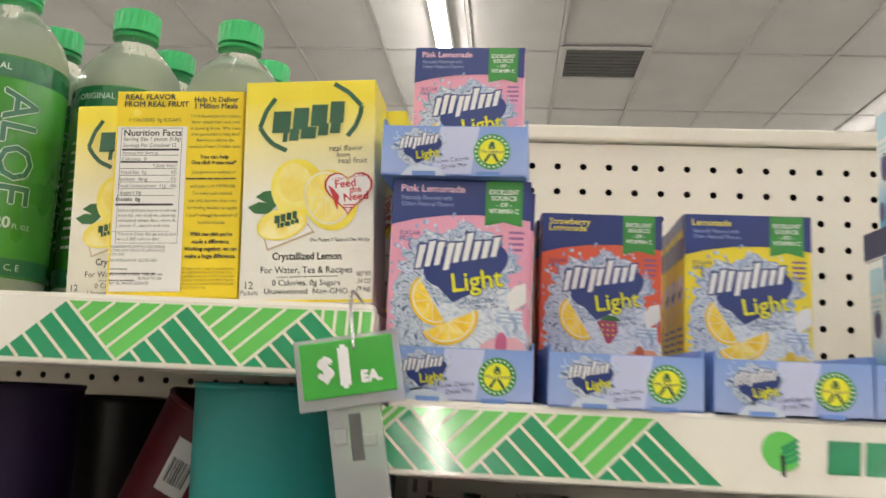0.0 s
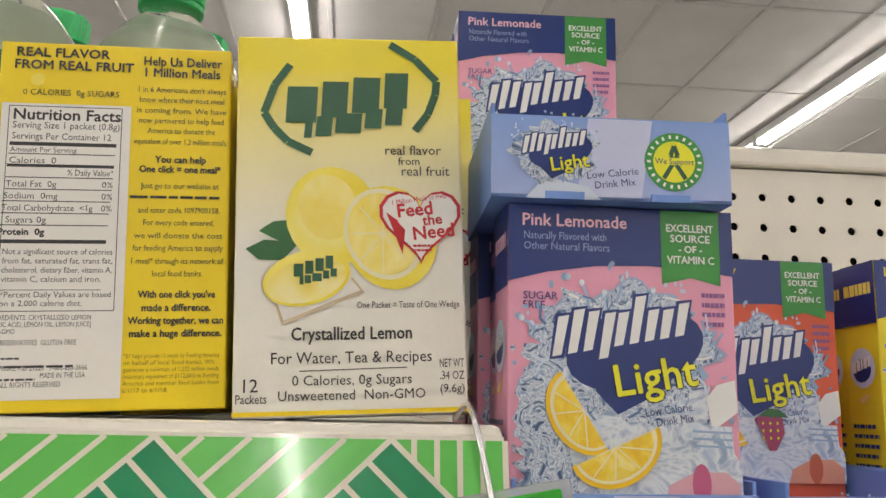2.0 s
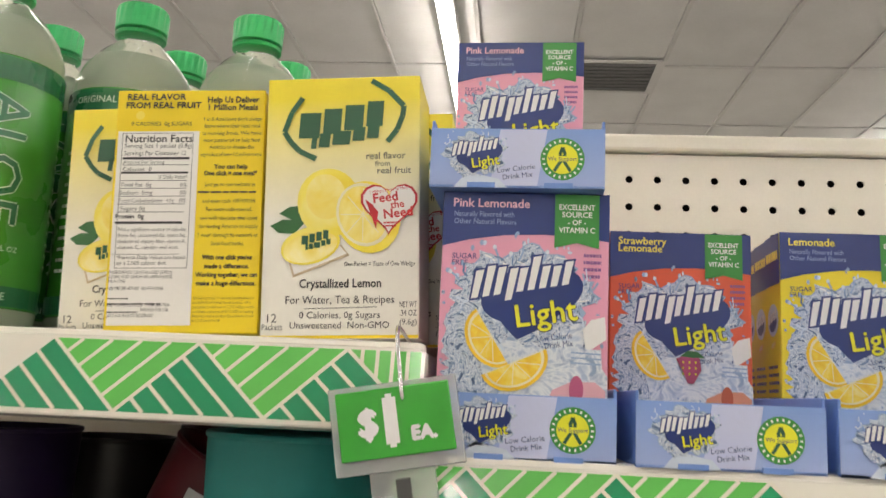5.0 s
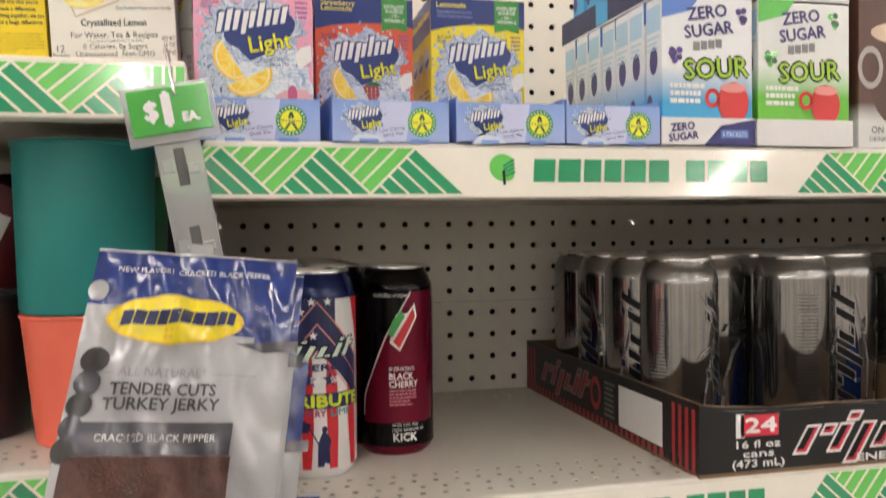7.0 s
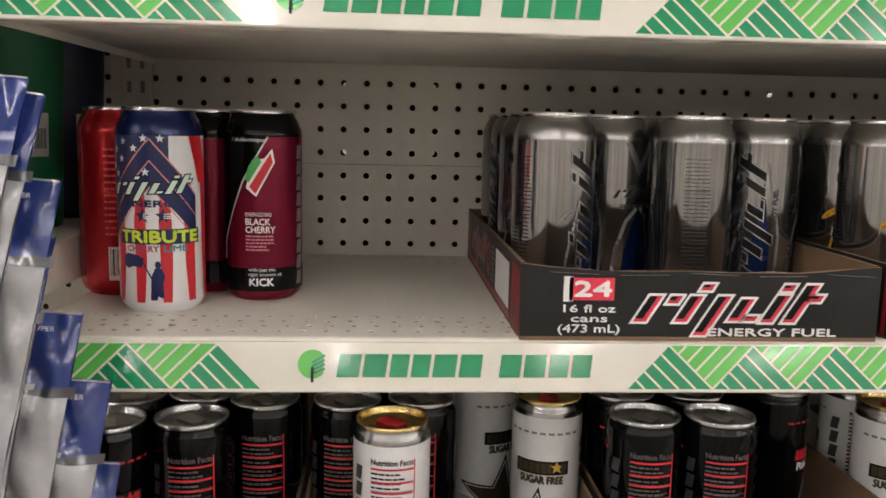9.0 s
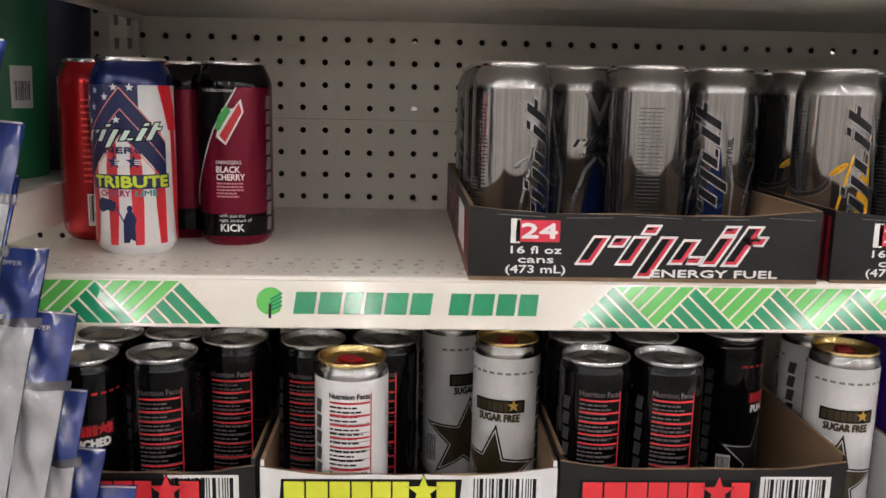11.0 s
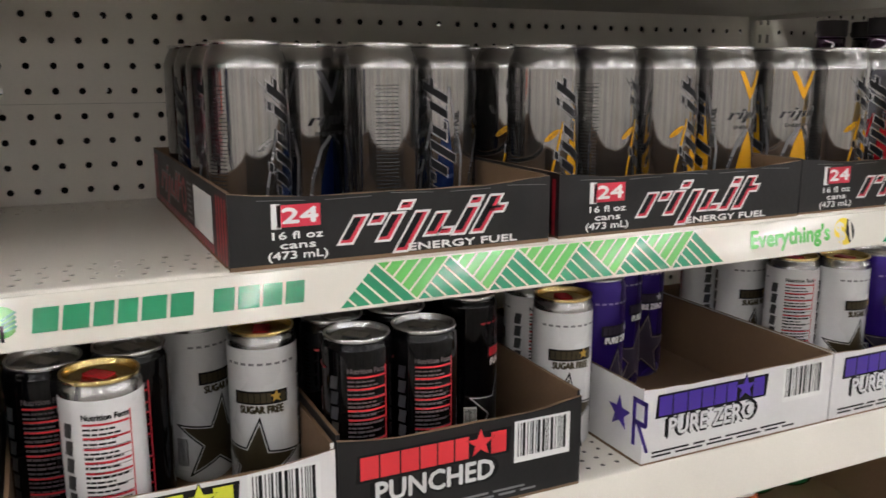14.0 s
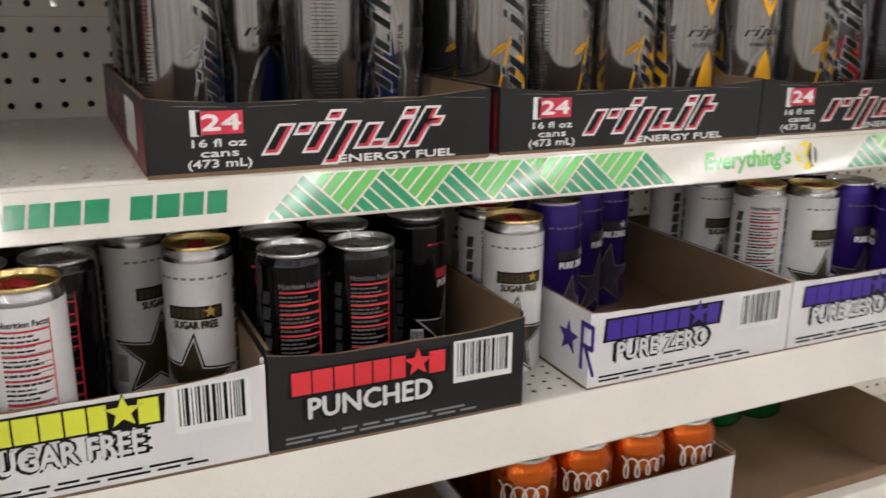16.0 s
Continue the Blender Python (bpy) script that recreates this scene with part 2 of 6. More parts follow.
    def bars(self, u0, v0, u1, v1, rows, mat, layer=0, fill=0.5, ragged=0.25, seed=1):
        """Lines of print too small to read, as plain bars."""
        rnd = random.Random(seed)
        p = (v1 - v0) / rows
        for i in range(rows):
            a, top = u0, v1 - i * p
            end = u1 - rnd.random() * ragged * (u1 - u0)
            while a < end:
                w = min(end - a, (0.06 + rnd.random() * 0.16) * (u1 - u0))
                self.rect(a, top - p * (0.5 + fill / 2), a + w, top - p * (0.5 - fill / 2), mat, layer)
                a += w + 0.025 * (u1 - u0)
        return self

    def blocks(self, u0, v0, h, widths, mat, layer=0, gap=0.12, slant=0.0, rise=0.0, line=None, edge=0.0012):
        """A mark as a row of plain blocks with clipped corners."""
        u = u0
        for k, w in enumerate(widths):
            if w > 0:
                v = v0 + rise * (u - u0)
                s = slant * h
                if line:
                    self.rect(u - edge, v - edge, u + w + edge, v + h + edge, line, layer, s)
                p = q = 0.0
                pts = [(p, 0), (w - p, 0), (w - q, h), (q, h)]
                self.add([(u + x + s * y / h, v + y) for x, y in pts], [(0, 1, 2, 3)], mat, layer + 1)
            u += abs(w) + gap * h
        return self

    def column(self, u, v0, v1, w, n, mat, layer=0, line=None, lean=0.0):
        """A mark that runs upwards, as plain blocks over one another."""
        p = (v1 - v0) / n
        for k in range(n):
            a, b = v0 + p * (k + 0.07), v0 + p * (k + 0.9)
            if line:
                self.rect(u - w / 2 - 0.0008, a - 0.0006, u + w / 2 + 0.0008, b + 0.0006, line, layer, lean * p)
            self.rect(u - w / 2, a, u + w / 2, b, mat, layer + 1, lean * p)
        return self

    def scrawl(self, u0, v0, w, h, n, lw, mat, line, layer=0, rise=0.0, edge=0.0008):
        """A mark as a row of rounded outlined slabs that climbs."""
        heights = (1.0, 1.1, 1.0, 1.15, 0.85, 1.2, 0.8, 0.75, 0.85)
        p = w / len(heights)
        for k, q in enumerate(heights):
            u, ww, hh = u0 + p * k, p * 0.74, h * q
            v = v0 + rise * p * k - (h * 0.25 if k == 3 else 0.0)
            lean = hh * 0.16
            for mat2, e, lay in ((line, edge, layer), (mat, -edge * 0.1, layer + 1)):
                self.add([(u - e, v - e), (u + ww * 0.85 + e, v - e + rise * ww), (u + ww + lean + e, v + hh + e + rise * ww), (u + lean - e, v + hh + e)], [(0, 1, 2, 3)], mat2, lay + 0.05 * k)
        return self

    def barcode(self, u0, v0, u1, v1, layer=0, vertical=True, back=None, seed=3):
        rnd = random.Random(seed)
        self.rect(u0, v0, u1, v1, back or WHITE, layer)
        a, m = u0 + 0.06 * (u1 - u0), u1 - 0.06 * (u1 - u0)
        unit = (u1 - u0) / 60
        lo = v0 + 0.14 * (v1 - v0)
        while a < m:
            w = unit * rnd.choice((1, 1, 2, 3))
            self.rect(a, lo, min(m, a + w), v1 - 0.06 * (v1 - v0), BLACK, layer + 1)
            a += w + unit * rnd.choice((1, 1, 2))
        return self

    def rip(self, ox, oy, k, rot, inner, outer, layer=1, shade=None, edge=1.7):
        """A slanting sporty mark as outlined leaning slabs, k metres a unit."""
        cs, sn = math.cos(radians(rot)), math.sin(radians(rot))
        T = lambda p: (ox + k * (p[0] * cs - p[1] * sn), oy + k * (p[0] * sn + p[1] * cs))
        bars = ((0, 13, 33, 10), (31, 13, 33, 10), (46, 3, 33, 10), (72, 14, 31, 10), (97, 13, 34, 10), (114, 13, 42, 10))
        slabs = [[(u, v0), (u + (v1 - v0) * 0.62, v1), (u + w + (v1 - v0) * 0.62, v1), (u + w, v0)] for u, v0, v1, w in bars]
        slabs += [[(25, 27), (28.7, 33), (38, 33), (34, 27)], [(50, 37), (53, 42), (62, 42), (59, 37)], [(84, 14), (86.5, 18), (96, 18), (93.5, 14)], [(112, 37), (115, 42), (124, 42), (121, 37)], [(126, 29), (129, 34), (146, 34), (143, 29)]]
        for n, pts in enumerate(slabs):
            cx, cy = sum(p[0] for p in pts) / len(pts), sum(p[1] for p in pts) / len(pts)

            def grown(d, dx=0.0, dy=0.0):
                out = []
                for i, p in enumerate(pts):
                    a, b = pts[i - 1], pts[(i + 1) % len(pts)]
                    e1, e2 = (Vector((p[0] - a[0], p[1] - a[1])).normalized(), Vector((b[0] - p[0], b[1] - p[1])).normalized())
                    n1, n2 = Vector((e1.y, -e1.x)), Vector((e2.y, -e2.x))
                    area = sum(pts[q - 1][0] * pts[q][1] - pts[q][0] * pts[q - 1][1] for q in range(len(pts)))
                    sg = 1 if area > 0 else -1
                    m = (n1 + n2)
                    m = m / max(0.5, m.dot(n1))
                    out.append(T((p[0] + sg * d * m.x + dx, p[1] + sg * d * m.y + dy)))
                return out
            self.poly(grown(edge), outer, layer)
            if shade:
                self.poly(grown(-0.2), shade, layer + 0.6)
                self.poly([(p[0], p[1]) for p in grown(-1.6, -1.2, 1.0)], inner, layer + 1.2)
            else:
                self.poly(grown(-0.4), inner, layer + 1.2)
        return self

    def build(self, name, parent, mapf, step=None, label="", lift=0.0003, each=0.00007):
        bm = bmesh.new()
        vs = [bm.verts.new((p[0], p[1], lift + p[2] * each)) for p in self.v]
        for f, m in zip(self.f, self.m):
            try:
                bm.faces.new([vs[i] for i in f]).material_index = m
            except ValueError:
                pass
        bmesh.ops.triangulate(bm, faces=[f for f in bm.faces if len(f.verts) > 4])
        if step:
            lo, hi = min(p[0] for p in self.v), max(p[0] for p in self.v)
            k = math.ceil(lo / step)
            while k * step < hi:
                bmesh.ops.bisect_plane(bm, geom=list(bm.verts) + list(bm.edges) + list(bm.faces), plane_co=(k * step, 0, 0), plane_no=(1, 0, 0))
                k += 1
        for v in bm.verts:
            v.co = mapf(v.co.x, v.co.y, v.co.z)
        return part(name, bm, self.mats, parent, label)


def ears(pts):
    """Triangles of a plain outline, by ear clipping."""
    idx = list(range(len(pts)))
    area = sum(pts[i - 1][0] * pts[i][1] - pts[i][0] * pts[i - 1][1] for i in idx)
    if area < 0:
        idx.reverse()
    out = []

    def cross(a, b, c):
        return (b[0] - a[0]) * (c[1] - a[1]) - (b[1] - a[1]) * (c[0] - a[0])
    guard = 0
    while len(idx) > 3 and guard < 4000:
        guard += 1
        for k in range(len(idx)):
            i, j, l = idx[k - 1], idx[k], idx[(k + 1) % len(idx)]
            if cross(pts[i], pts[j], pts[l]) <= 0:
                continue
            if any(cross(pts[i], pts[j], pts[q]) >= 0 and cross(pts[j], pts[l], pts[q]) >= 0 and cross(pts[l], pts[i], pts[q]) >= 0 for q in idx if q not in (i, j, l)):
                continue
            out.append((i, j, l))
            idx.pop(k)
            break
        else:
            break
    if len(idx) >= 3:
        out.append(tuple(idx))
    return out


def on_front(x0, y, z0):
    """Onto a face that looks towards -y."""
    return lambda u, v, d: Vector((x0 + u, y - d, z0 + v))


def on_right(x, y0, z0):
    return lambda u, v, d: Vector((x + d, y0 + u, z0 + v))


def on_left(x, y0, z0):
    return lambda u, v, d: Vector((x - d, y0 - u, z0 + v))


def round_can(r, z0=0.0):
    """Round an upright can: u runs to the right over its front, 0 at the middle."""
    return lambda u, v, d: Vector(((r + d) * math.sin(u / r), -(r + d) * math.cos(u / r), z0 + v))

# ---- the shop hall ----
def setting(name, bm, material, label="", smooth=False):
    ob = part(name, bm, material, None, label, smooth)
    return tagged(ob, kind="structure")


X0, X1, Y0, Y1 = -13.0, 15.8, -34.0, 9.0
setting("floor", boxed(X0, Y0, -0.1, X1, Y1, 0), FLOOR, "pale vinyl shop floor")
setting("wall_north", boxed(X0, Y1, 0, X1, Y1 + 0.15, CEIL + 0.2), WALL, "plain painted shop wall")
setting("wall_south", boxed(X0, Y0 - 0.15, 0, X1, Y0, CEIL + 0.2), WALL, "plain painted shop wall")
setting("wall_west", boxed(X0 - 0.15, Y0, 0, X0, Y1, CEIL + 0.2), WALL, "plain painted shop wall")
setting("wall_east", boxed(X1, Y0, 0, X1 + 0.15, Y1, CEIL + 0.2), WALL, "plain painted shop wall")

# added out of view: stands for the opposite shelving in reflections and bounced light
setting("opposite_standin", boxed(X0 + 1.5, -2.35, 0, X1 - 1.5, -2.0, 1.5), AISLE, "unseen stand-in for the shelving opposite, streaked in greys for can reflections")

# suspended ceiling: panels of 0.61 m by 1.22 m in a metal grid
bm = bmesh.new()
box(bm, X0, Y0, CEIL + 0.03, X1, Y1, CEIL + 0.08)
GX, GY, SX, SY = 0.36, 0.30, 0.61, 1.22
i = math.ceil((X0 - GX) / SX)
while GX + i * SX < X1:
    x = GX + i * SX
    box(bm, x - 0.012, Y0, CEIL - 0.004, x + 0.012, Y1, CEIL + 0.03, mi=1)
    j = math.ceil((Y0 - GY) / SY)
    while GY + j * SY < Y1:
        y = GY + j * SY
        if x + SX < X1 and y + SY < Y1:
            box(bm, x + 0.016, y + 0.016, CEIL + 0.004 + 0.004 * random.random(), x + SX - 0.016, y + SY - 0.016, CEIL + 0.031)
        j += 1
    i += 1
j = math.ceil((Y0 - GY) / SY)
while GY + j * SY < Y1:
    y = GY + j * SY
    box(bm, X0, y - 0.012, CEIL - 0.002, X1, y + 0.012, CEIL + 0.028, mi=1)
    j += 1
setting("ceiling", bm, [TILE, GRID], "suspended ceiling of grey mineral tiles")


def strip_light(x, y0, y1):
    n = int((y1 - y0) / 2.44)
    for k in range(n):
        a = y0 + k * 2.44
        lamp = thing("ceiling_light", "bright bare fluorescent strip light under the ceiling", "ceiling light", "strip lights", (x, a, CEIL))
        part("housing", boxed(-0.055, 0.0, -0.07, 0.055, 2.43, -0.005, 0.006), WHITEMETAL, lamp)
        for s in (-0.028, 0.028):
            b = bmesh.new()
            bmesh.ops.create_cone(b, cap_ends=True, segments=8, radius1=0.014, radius2=0.014, depth=2.38, matrix=pose(s, 1.215, -0.088, 90))
            part("tube", b, TUBE, lamp, "glowing white tube", True)
        for e in (0.008, 2.40):
            part("lamp_holder", boxed(-0.05, e, -0.105, 0.05, e + 0.02, -0.07, 0.003), WHITEMETAL, lamp)


for x in (-11.13, -7.56, -3.99, -0.42, 3.15, 6.72, 10.29, 13.86):
    strip_light(x, -33.0, 8.8)

vent = thing("ceiling_vent", "dark square air vent in the ceiling", "vent", "", (0.66, 5.35, CEIL))
VENTM = shader("vent_metal", (0.07, 0.07, 0.07), 0.5)
fr = bmesh.new()
for q in ((-0.3, -0.3, 0.3, -0.26), (-0.3, 0.26, 0.3, 0.3), (-0.3, -0.26, -0.26, 0.26), (0.26, -0.26, 0.3, 0.26)):
    box(fr, q[0], q[1], -0.014, q[2], q[3], -0.005)
part("frame", fr, GRID, vent)
part("backing", boxed(-0.26, -0.26, -0.007, 0.26, 0.26, -0.004), VENTM, vent)
for k in range(8):
    part("slat", boxed(-0.26, -0.25 + k * 0.063, -0.013, 0.26, -0.215 + k * 0.063, -0.009), VENTM, vent)

# ---- the shelving ----
PY = 0.387          # face of the perforated back panel
RAIL = 1.68


def back_panel(name, x0, x1, label):
    rack = new(name)
    tagged(rack, label, "shelving panel", "back panels", "structure")
    for z0, z1, h0 in ((1.2715, 1.6625, 1.2831), (0.865, 1.2695, 0.8765), (0.46, 0.863, 0.4701)):
        hx = 0.154 - 0.0254 * int((0.154 - x0 - 0.008) / 0.0254) if x0 < 0.154 else 0.154 + 0.0254 * math.ceil((x0 + 0.01 - 0.154) / 0.0254)
        part("panel", perforated(x0 + 0.002, x1 - 0.002, z0, z1, hx, h0, 0.0254, 0.0254, 0.0035, 0.0012, lambda u, v, d: Vector((u, PY + d, v))), PANEL, rack)
    part("panel", boxed(x0 + 0.002, PY, 0.16, x1 - 0.002, PY + 0.004, 0.458), PANEL, rack)
    # rear sheet: the dark of the unlit gap is put into its colour
    part("panel", perforated(x0 + 0.002, x1 - 0.002, 0.46, 1.66, hx, 0.5209, 0.1016, 0.0762, 0.0035, 0.0012, lambda u, v, d: Vector((u, PY + 0.055 - d, v))), HOLE_SHADE, rack, "rear sheet coloured dark for the unlit gap behind the holes")
    part("top_rail", boxed(x0, PY - 0.008, 1.664, x1, PY + 0.066, RAIL, 0.003, 2), CREAM, rack)
    part("base", boxed(x0, PY - 0.37, 0.0, x1, PY + 0.06, 0.16, 0.004), CREAM, rack)
    return rack


back_panel("wall_panel_1", -1.234, -0.016, "cream perforated steel back panel of the shelving")
back_panel("wall_panel_2", -0.016, 1.203, "cream perforated steel back panel of the shelving")
back_panel("wall_panel_3", 1.203, 2.422, "cream perforated steel back panel of the shelving")

for x in (-1.234, -0.016, 1.203, 2.422):
    post = thing("shelf_upright", "cream slotted steel upright of the shelving", "upright", "uprights", (x, PY, 0))
    part("post", boxed(-0.016, -0.012, 0.0, 0.016, -0.001, 1.66, 0.002), CREAM, post)
    slots = bmesh.new()
    for k in range(60):
        z = 0.2 + k * 0.0254
        for s in (-0.007, 0.007):
            box(slots, s - 0.002, -0.0135, z, s + 0.002, -0.0115, z + 0.012)
    tagged(part("slot_row", slots, STEEL, post), kind="stuff")


def leaf_mark(art, u, v, r):
    art.oval(u, v + r * 0.1, r, r, GREEN_L, 1, 0, 40, 320, 20)
    for k in range(4):
        art.line((u, v - r * 0.55 + k * r * 0.25), (u + r * 0.85, v - r * 0.2 + k * r * 0.3), r * 0.16, GREEN_D, 2)
    art.line((u, v - r * 1.15), (u, v - r * 0.1), r * 0.2, BLACK, 3)


def zigzag(fresh, u0, u1, h, tip_left=True, tip_right=True, period=0.061):
    """A band of hatched dark and light green triangles from u0 to u1."""
    n = max(1, round((u1 - u0) / period))
    w = (u1 - u0) / n
    lw = 0.0016
    for k in range(n):
        a = u0 + k * w
        A, B, C = (a + w / 2, h), (a, 0), (a + w, 0)
        art = fresh("green_triangle")
        art.add([B, C, A], [(0, 1, 2)], GREEN_D, 0)
        for f in (0.0, 0.2, 0.4, 0.6, 0.8):
            p = (A[0] + f * (B[0] - A[0]), A[1] + f * (B[1] - A[1]))
            q = (C[0] + f * (B[0] - C[0]), 0)
            art.line(p, q, lw, CREAMINK, 2)
    for k in range(n + 1):
        D = (u0 + k * w, 0)
        E, F = (D[0] - w / 2, h), (D[0] + w / 2, h)
        if k == 0:
            if tip_left:
                continue
            E = (u0, h)
        if k == n:
            if tip_right:
                continue
            F = (u1, h)
        art = fresh("green_triangle")
        art.add([D, F, E], [(0, 1, 2)], GREEN_L, 0)
        for f in (0.0, 0.2, 0.4, 0.6, 0.8):
            p = (D[0] + f * (E[0] - D[0]), f * h)
            q = (F[0] + f * (E[0] - F[0]), h)
            art.line(p, q, lw, CREAMINK, 1)


def shop_name(fresh, u0, u1, h):
    """The shop's name as plain green blocks."""
    letters = [1, 1.05, 0.82, 0.82, 1.05, 1.0, -0.55, 0.95, 1.0, 0.9, 0.9]
    gap = 0.16
    k = (u1 - u0) / (sum(abs(x) for x in letters) + gap * (len(letters) - 1))
    u = u0
    for w in letters:
        if w > 0:
            fresh("name_block").blocks(u, h * 0.26, h * 0.52, [w * k], GREEN_D, 1, 0, 0.14)
        u += (abs(w) + gap) * k


def shelf(label, x0, x1, front, z, strip=None, holes=True):
    """A steel shelf board with a folded lip and, where it has one, a leaning label strip."""
    sh = thing("shelf", label, "shelf", "shelf boards")
    if holes:
        part("deck", perforated(x0, x1, front + 0.012, front + 0.085, x0 + 0.012, front + 0.026, 0.0165, 0.0155, 0.0027, 0.0008, lambda u, v, d: Vector((u, v, z - d)), True), CREAM, sh)
        part("deck", perforated(x0, x1, PY - 0.07, PY - 0.002, x0 + 0.012, PY - 0.056, 0.0165, 0.0155, 0.0027, 0.0008, lambda u, v, d: Vector((u, v, z - d)), True), CREAM, sh)
        part("deck", boxed(x0, front + 0.085, z - 0.003, x1, PY - 0.07, z), CREAM, sh)
        part("underside", boxed(x0 + 0.004, front + 0.015, z - 0.03, x1 - 0.004, PY - 0.004, z - 0.026), CREAM, sh)
        # added dark sheet, so the deck holes look unlit from above
        part("hole_backing", boxed(x0 + 0.006, front + 0.016, z - 0.0255, x1 - 0.006, PY - 0.006, z - 0.022), HOLE_SHADE, sh, "added dark sheet for the shade under the deck holes")
    else:
        part("deck", boxed(x0, front + 0.012, z - 0.03, x1, PY - 0.002, z, 0.001), CREAM, sh)
    for x in (x0, x1 - 0.003):
        part("side_flange", boxed(x, front + 0.012, z - 0.036, x + 0.003, PY - 0.002, z - 0.003), CREAM, sh)
    lip_h = 0.036 if strip is not None else 0.048
    lip = boxed(x0, front + 0.003, z - lip_h, x1, front + 0.014, z + 0.001, 0.0025, 2)
    for v in lip.verts:
        if strip is None and v.co.z < z - lip_h / 2:
            v.co.y -= 0.014
    part("lip", lip, CREAM, sh, "folded cream front lip")
    if strip is None:
        return sh
    h = 0.0305
    holder = thing("label_strip", "glossy cream shelf label strip with green zigzag print", "label strip", "label strips", (0, front - 0.0015, z - 0.0035 - h), 0, (-13, 0))
    part("holder", boxed(x0, -0.0015 - 0.003, -0.0025, x1, 0.003, h + 0.002, 0.0008), STRIP, holder, "cream plastic price channel")
    made = []

    def fresh(name):
        made.append((name, Art()))
        return made[-1][1]
    strip(fresh, h)
    for name, art in made:
        art.build(name, holder, lambda u, v, d: Vector((u, -0.0045 - d, v)))
    return sh


def strip_c(a, h):
    zigzag(a, -0.02, 0.163, h, False, True, 0.061)
    leaf_mark(a('mark'), 0.191, h * 0.55, 0.0095)
    shop_name(a, 0.211, 0.387, h)
    zigzag(a, 0.410, 0.776, h)
    s = a('slogan')
    s.text("Everything's", 0.855, h * 0.3, 0.014, GREEN_L, 1, width=0.09, shear=0.12, bold=0.0008)
    zigzag(a, 0.985, 1.2, h)


def strip_b(a, h):
    zigzag(a, -0.014, 0.169, h, False, True)
    leaf_mark(a('mark'), 0.203, h * 0.52, 0.0100)
    shop_name(a, 0.2195, 0.3965, h)
    zigzag(a, 0.4235, 0.790, h)
    s = a('slogan')
    s.text("Everything's", 0.875, h * 0.3, 0.0150, GREEN_L, 1, width=0.112, shear=0.12, bold=0.0009)
    s.oval(0.947, h * 0.5, 0.0135, 0.0135, YELLOW, 1)
    s.oval(0.9485, h * 0.5, 0.0125, 0.0125, BLACK, 2, 0, -70, 70)
    s.text("$1", 0.946, h * 0.2, 0.019, CREAMINK, 3, bold=0.0004)
    zigzag(a, 1.0, 1.2, h, True, False)


def strip_a(a, h):
    zigzag(a, -0.199, -0.0085, h, True, False, 0.062)
    shop_name(a, -0.40, -0.225, h)
    zigzag(a, -0.80, -0.43, h)


def strip_low(a, h):
    zigzag(a, -0.199, -0.0085, h, True, False, 0.062)
    shop_name(a, -0.40, -0.225, h)


def strip_far(a, h):
    zigzag(a, 1.21, 1.46, h, False)


ZA, ZC, ZB, ZL, ZR, ZD = 1.456, 1.410, 1.168, 1.216, 0.942, 0.742
shelf("cream steel shelf board holding lemon drink cartons", -1.21, -0.0085, -0.028, ZA, strip_a)
shelf("cream steel shelf board holding drink mix cartons", 0.0, 1.187, -0.018, ZC, strip_c)
shelf("cream perforated steel shelf board holding energy drink cans", 0.0, 1.187, 0.0, ZB, strip_b)
shelf("cream perforated steel shelf board holding plastic tumblers", -1.21, -0.0085, -0.028, ZL, strip_low)
shelf("cream perforated steel shelf board with a bare lip", 0.0, 1.187, 0.0, ZR, None)
shelf("cream steel shelf board holding soda trays", 0.0, 1.187, 0.0, ZD, None, False)
shelf("cream steel shelf board holding bottled drinks", 1.219, 2.4, 0.0, ZB, strip_far, False)
shelf("cream steel shelf board over the bottled drinks", 1.219, 2.4, 0.0, 1.44, None, False)
shelf("cream steel shelf board holding tall cans", 1.219, 2.4, 0.0, 0.60, None, False)
shelf("cream steel shelf board below the tumblers", -1.21, -0.0085, -0.028, 0.94, None, False)

# ---- cans ----
def can(label, group, r, h, body, lid, art=None, shoulder=None, neck_at=0.82, artname="printed_label"):
    """A drinks can on its base at the origin, its front towards -y."""
    c = thing("drink_can", label, "can", group)
    neck = r * neck_at
    prof = [(r * 0.70, 0.002), (r * 0.78, 0.0), (r * 0.93, 0.0045), (r, 0.010), (r, h - 0.0215), (r, h - 0.0205 if neck_at < 0.88 else h - 0.013), (r * 0.988, h - (0.0165 if neck_at < 0.88 else 0.0105)), (r * (0.5 + neck_at / 2), h - (0.0095 if neck_at < 0.88 else 0.007)), (neck, h - 0.0045), (neck, h - 0.0028)]
    shell = lathe(prof, 36, caps=False)
    for f in shell.faces:
        f.material_index = 1 if f.calc_center_median().z > h - (0.0212 if neck_at < 0.88 else 0.0128) else 0
    part("body", shell, [body, shoulder or body], c, "", 40)
    rim = lathe([(neck - 0.0005, h - 0.0035), (neck + 0.001, h - 0.003), (neck + 0.0014, h - 0.0012), (neck + 0.0006, h), (neck - 0.001, h - 0.0004), (neck - 0.0022, h - 0.0045), (neck * 0.72, h - 0.0042), (neck * 0.7, h - 0.0046), (0.0005, h - 0.0046)], 30, caps=False)
    top = part("lid", rim, lid, c, "", 50)
    tab = boxed(-0.0065, -0.011, h - 0.0042, 0.0065, 0.010, h - 0.0030, 0.0012)
    part("tab", tab, RED if lid is GOLDLID else ALU, top)
    if art:
        art.build(artname, c, round_can(r), 0.0045)
    return c


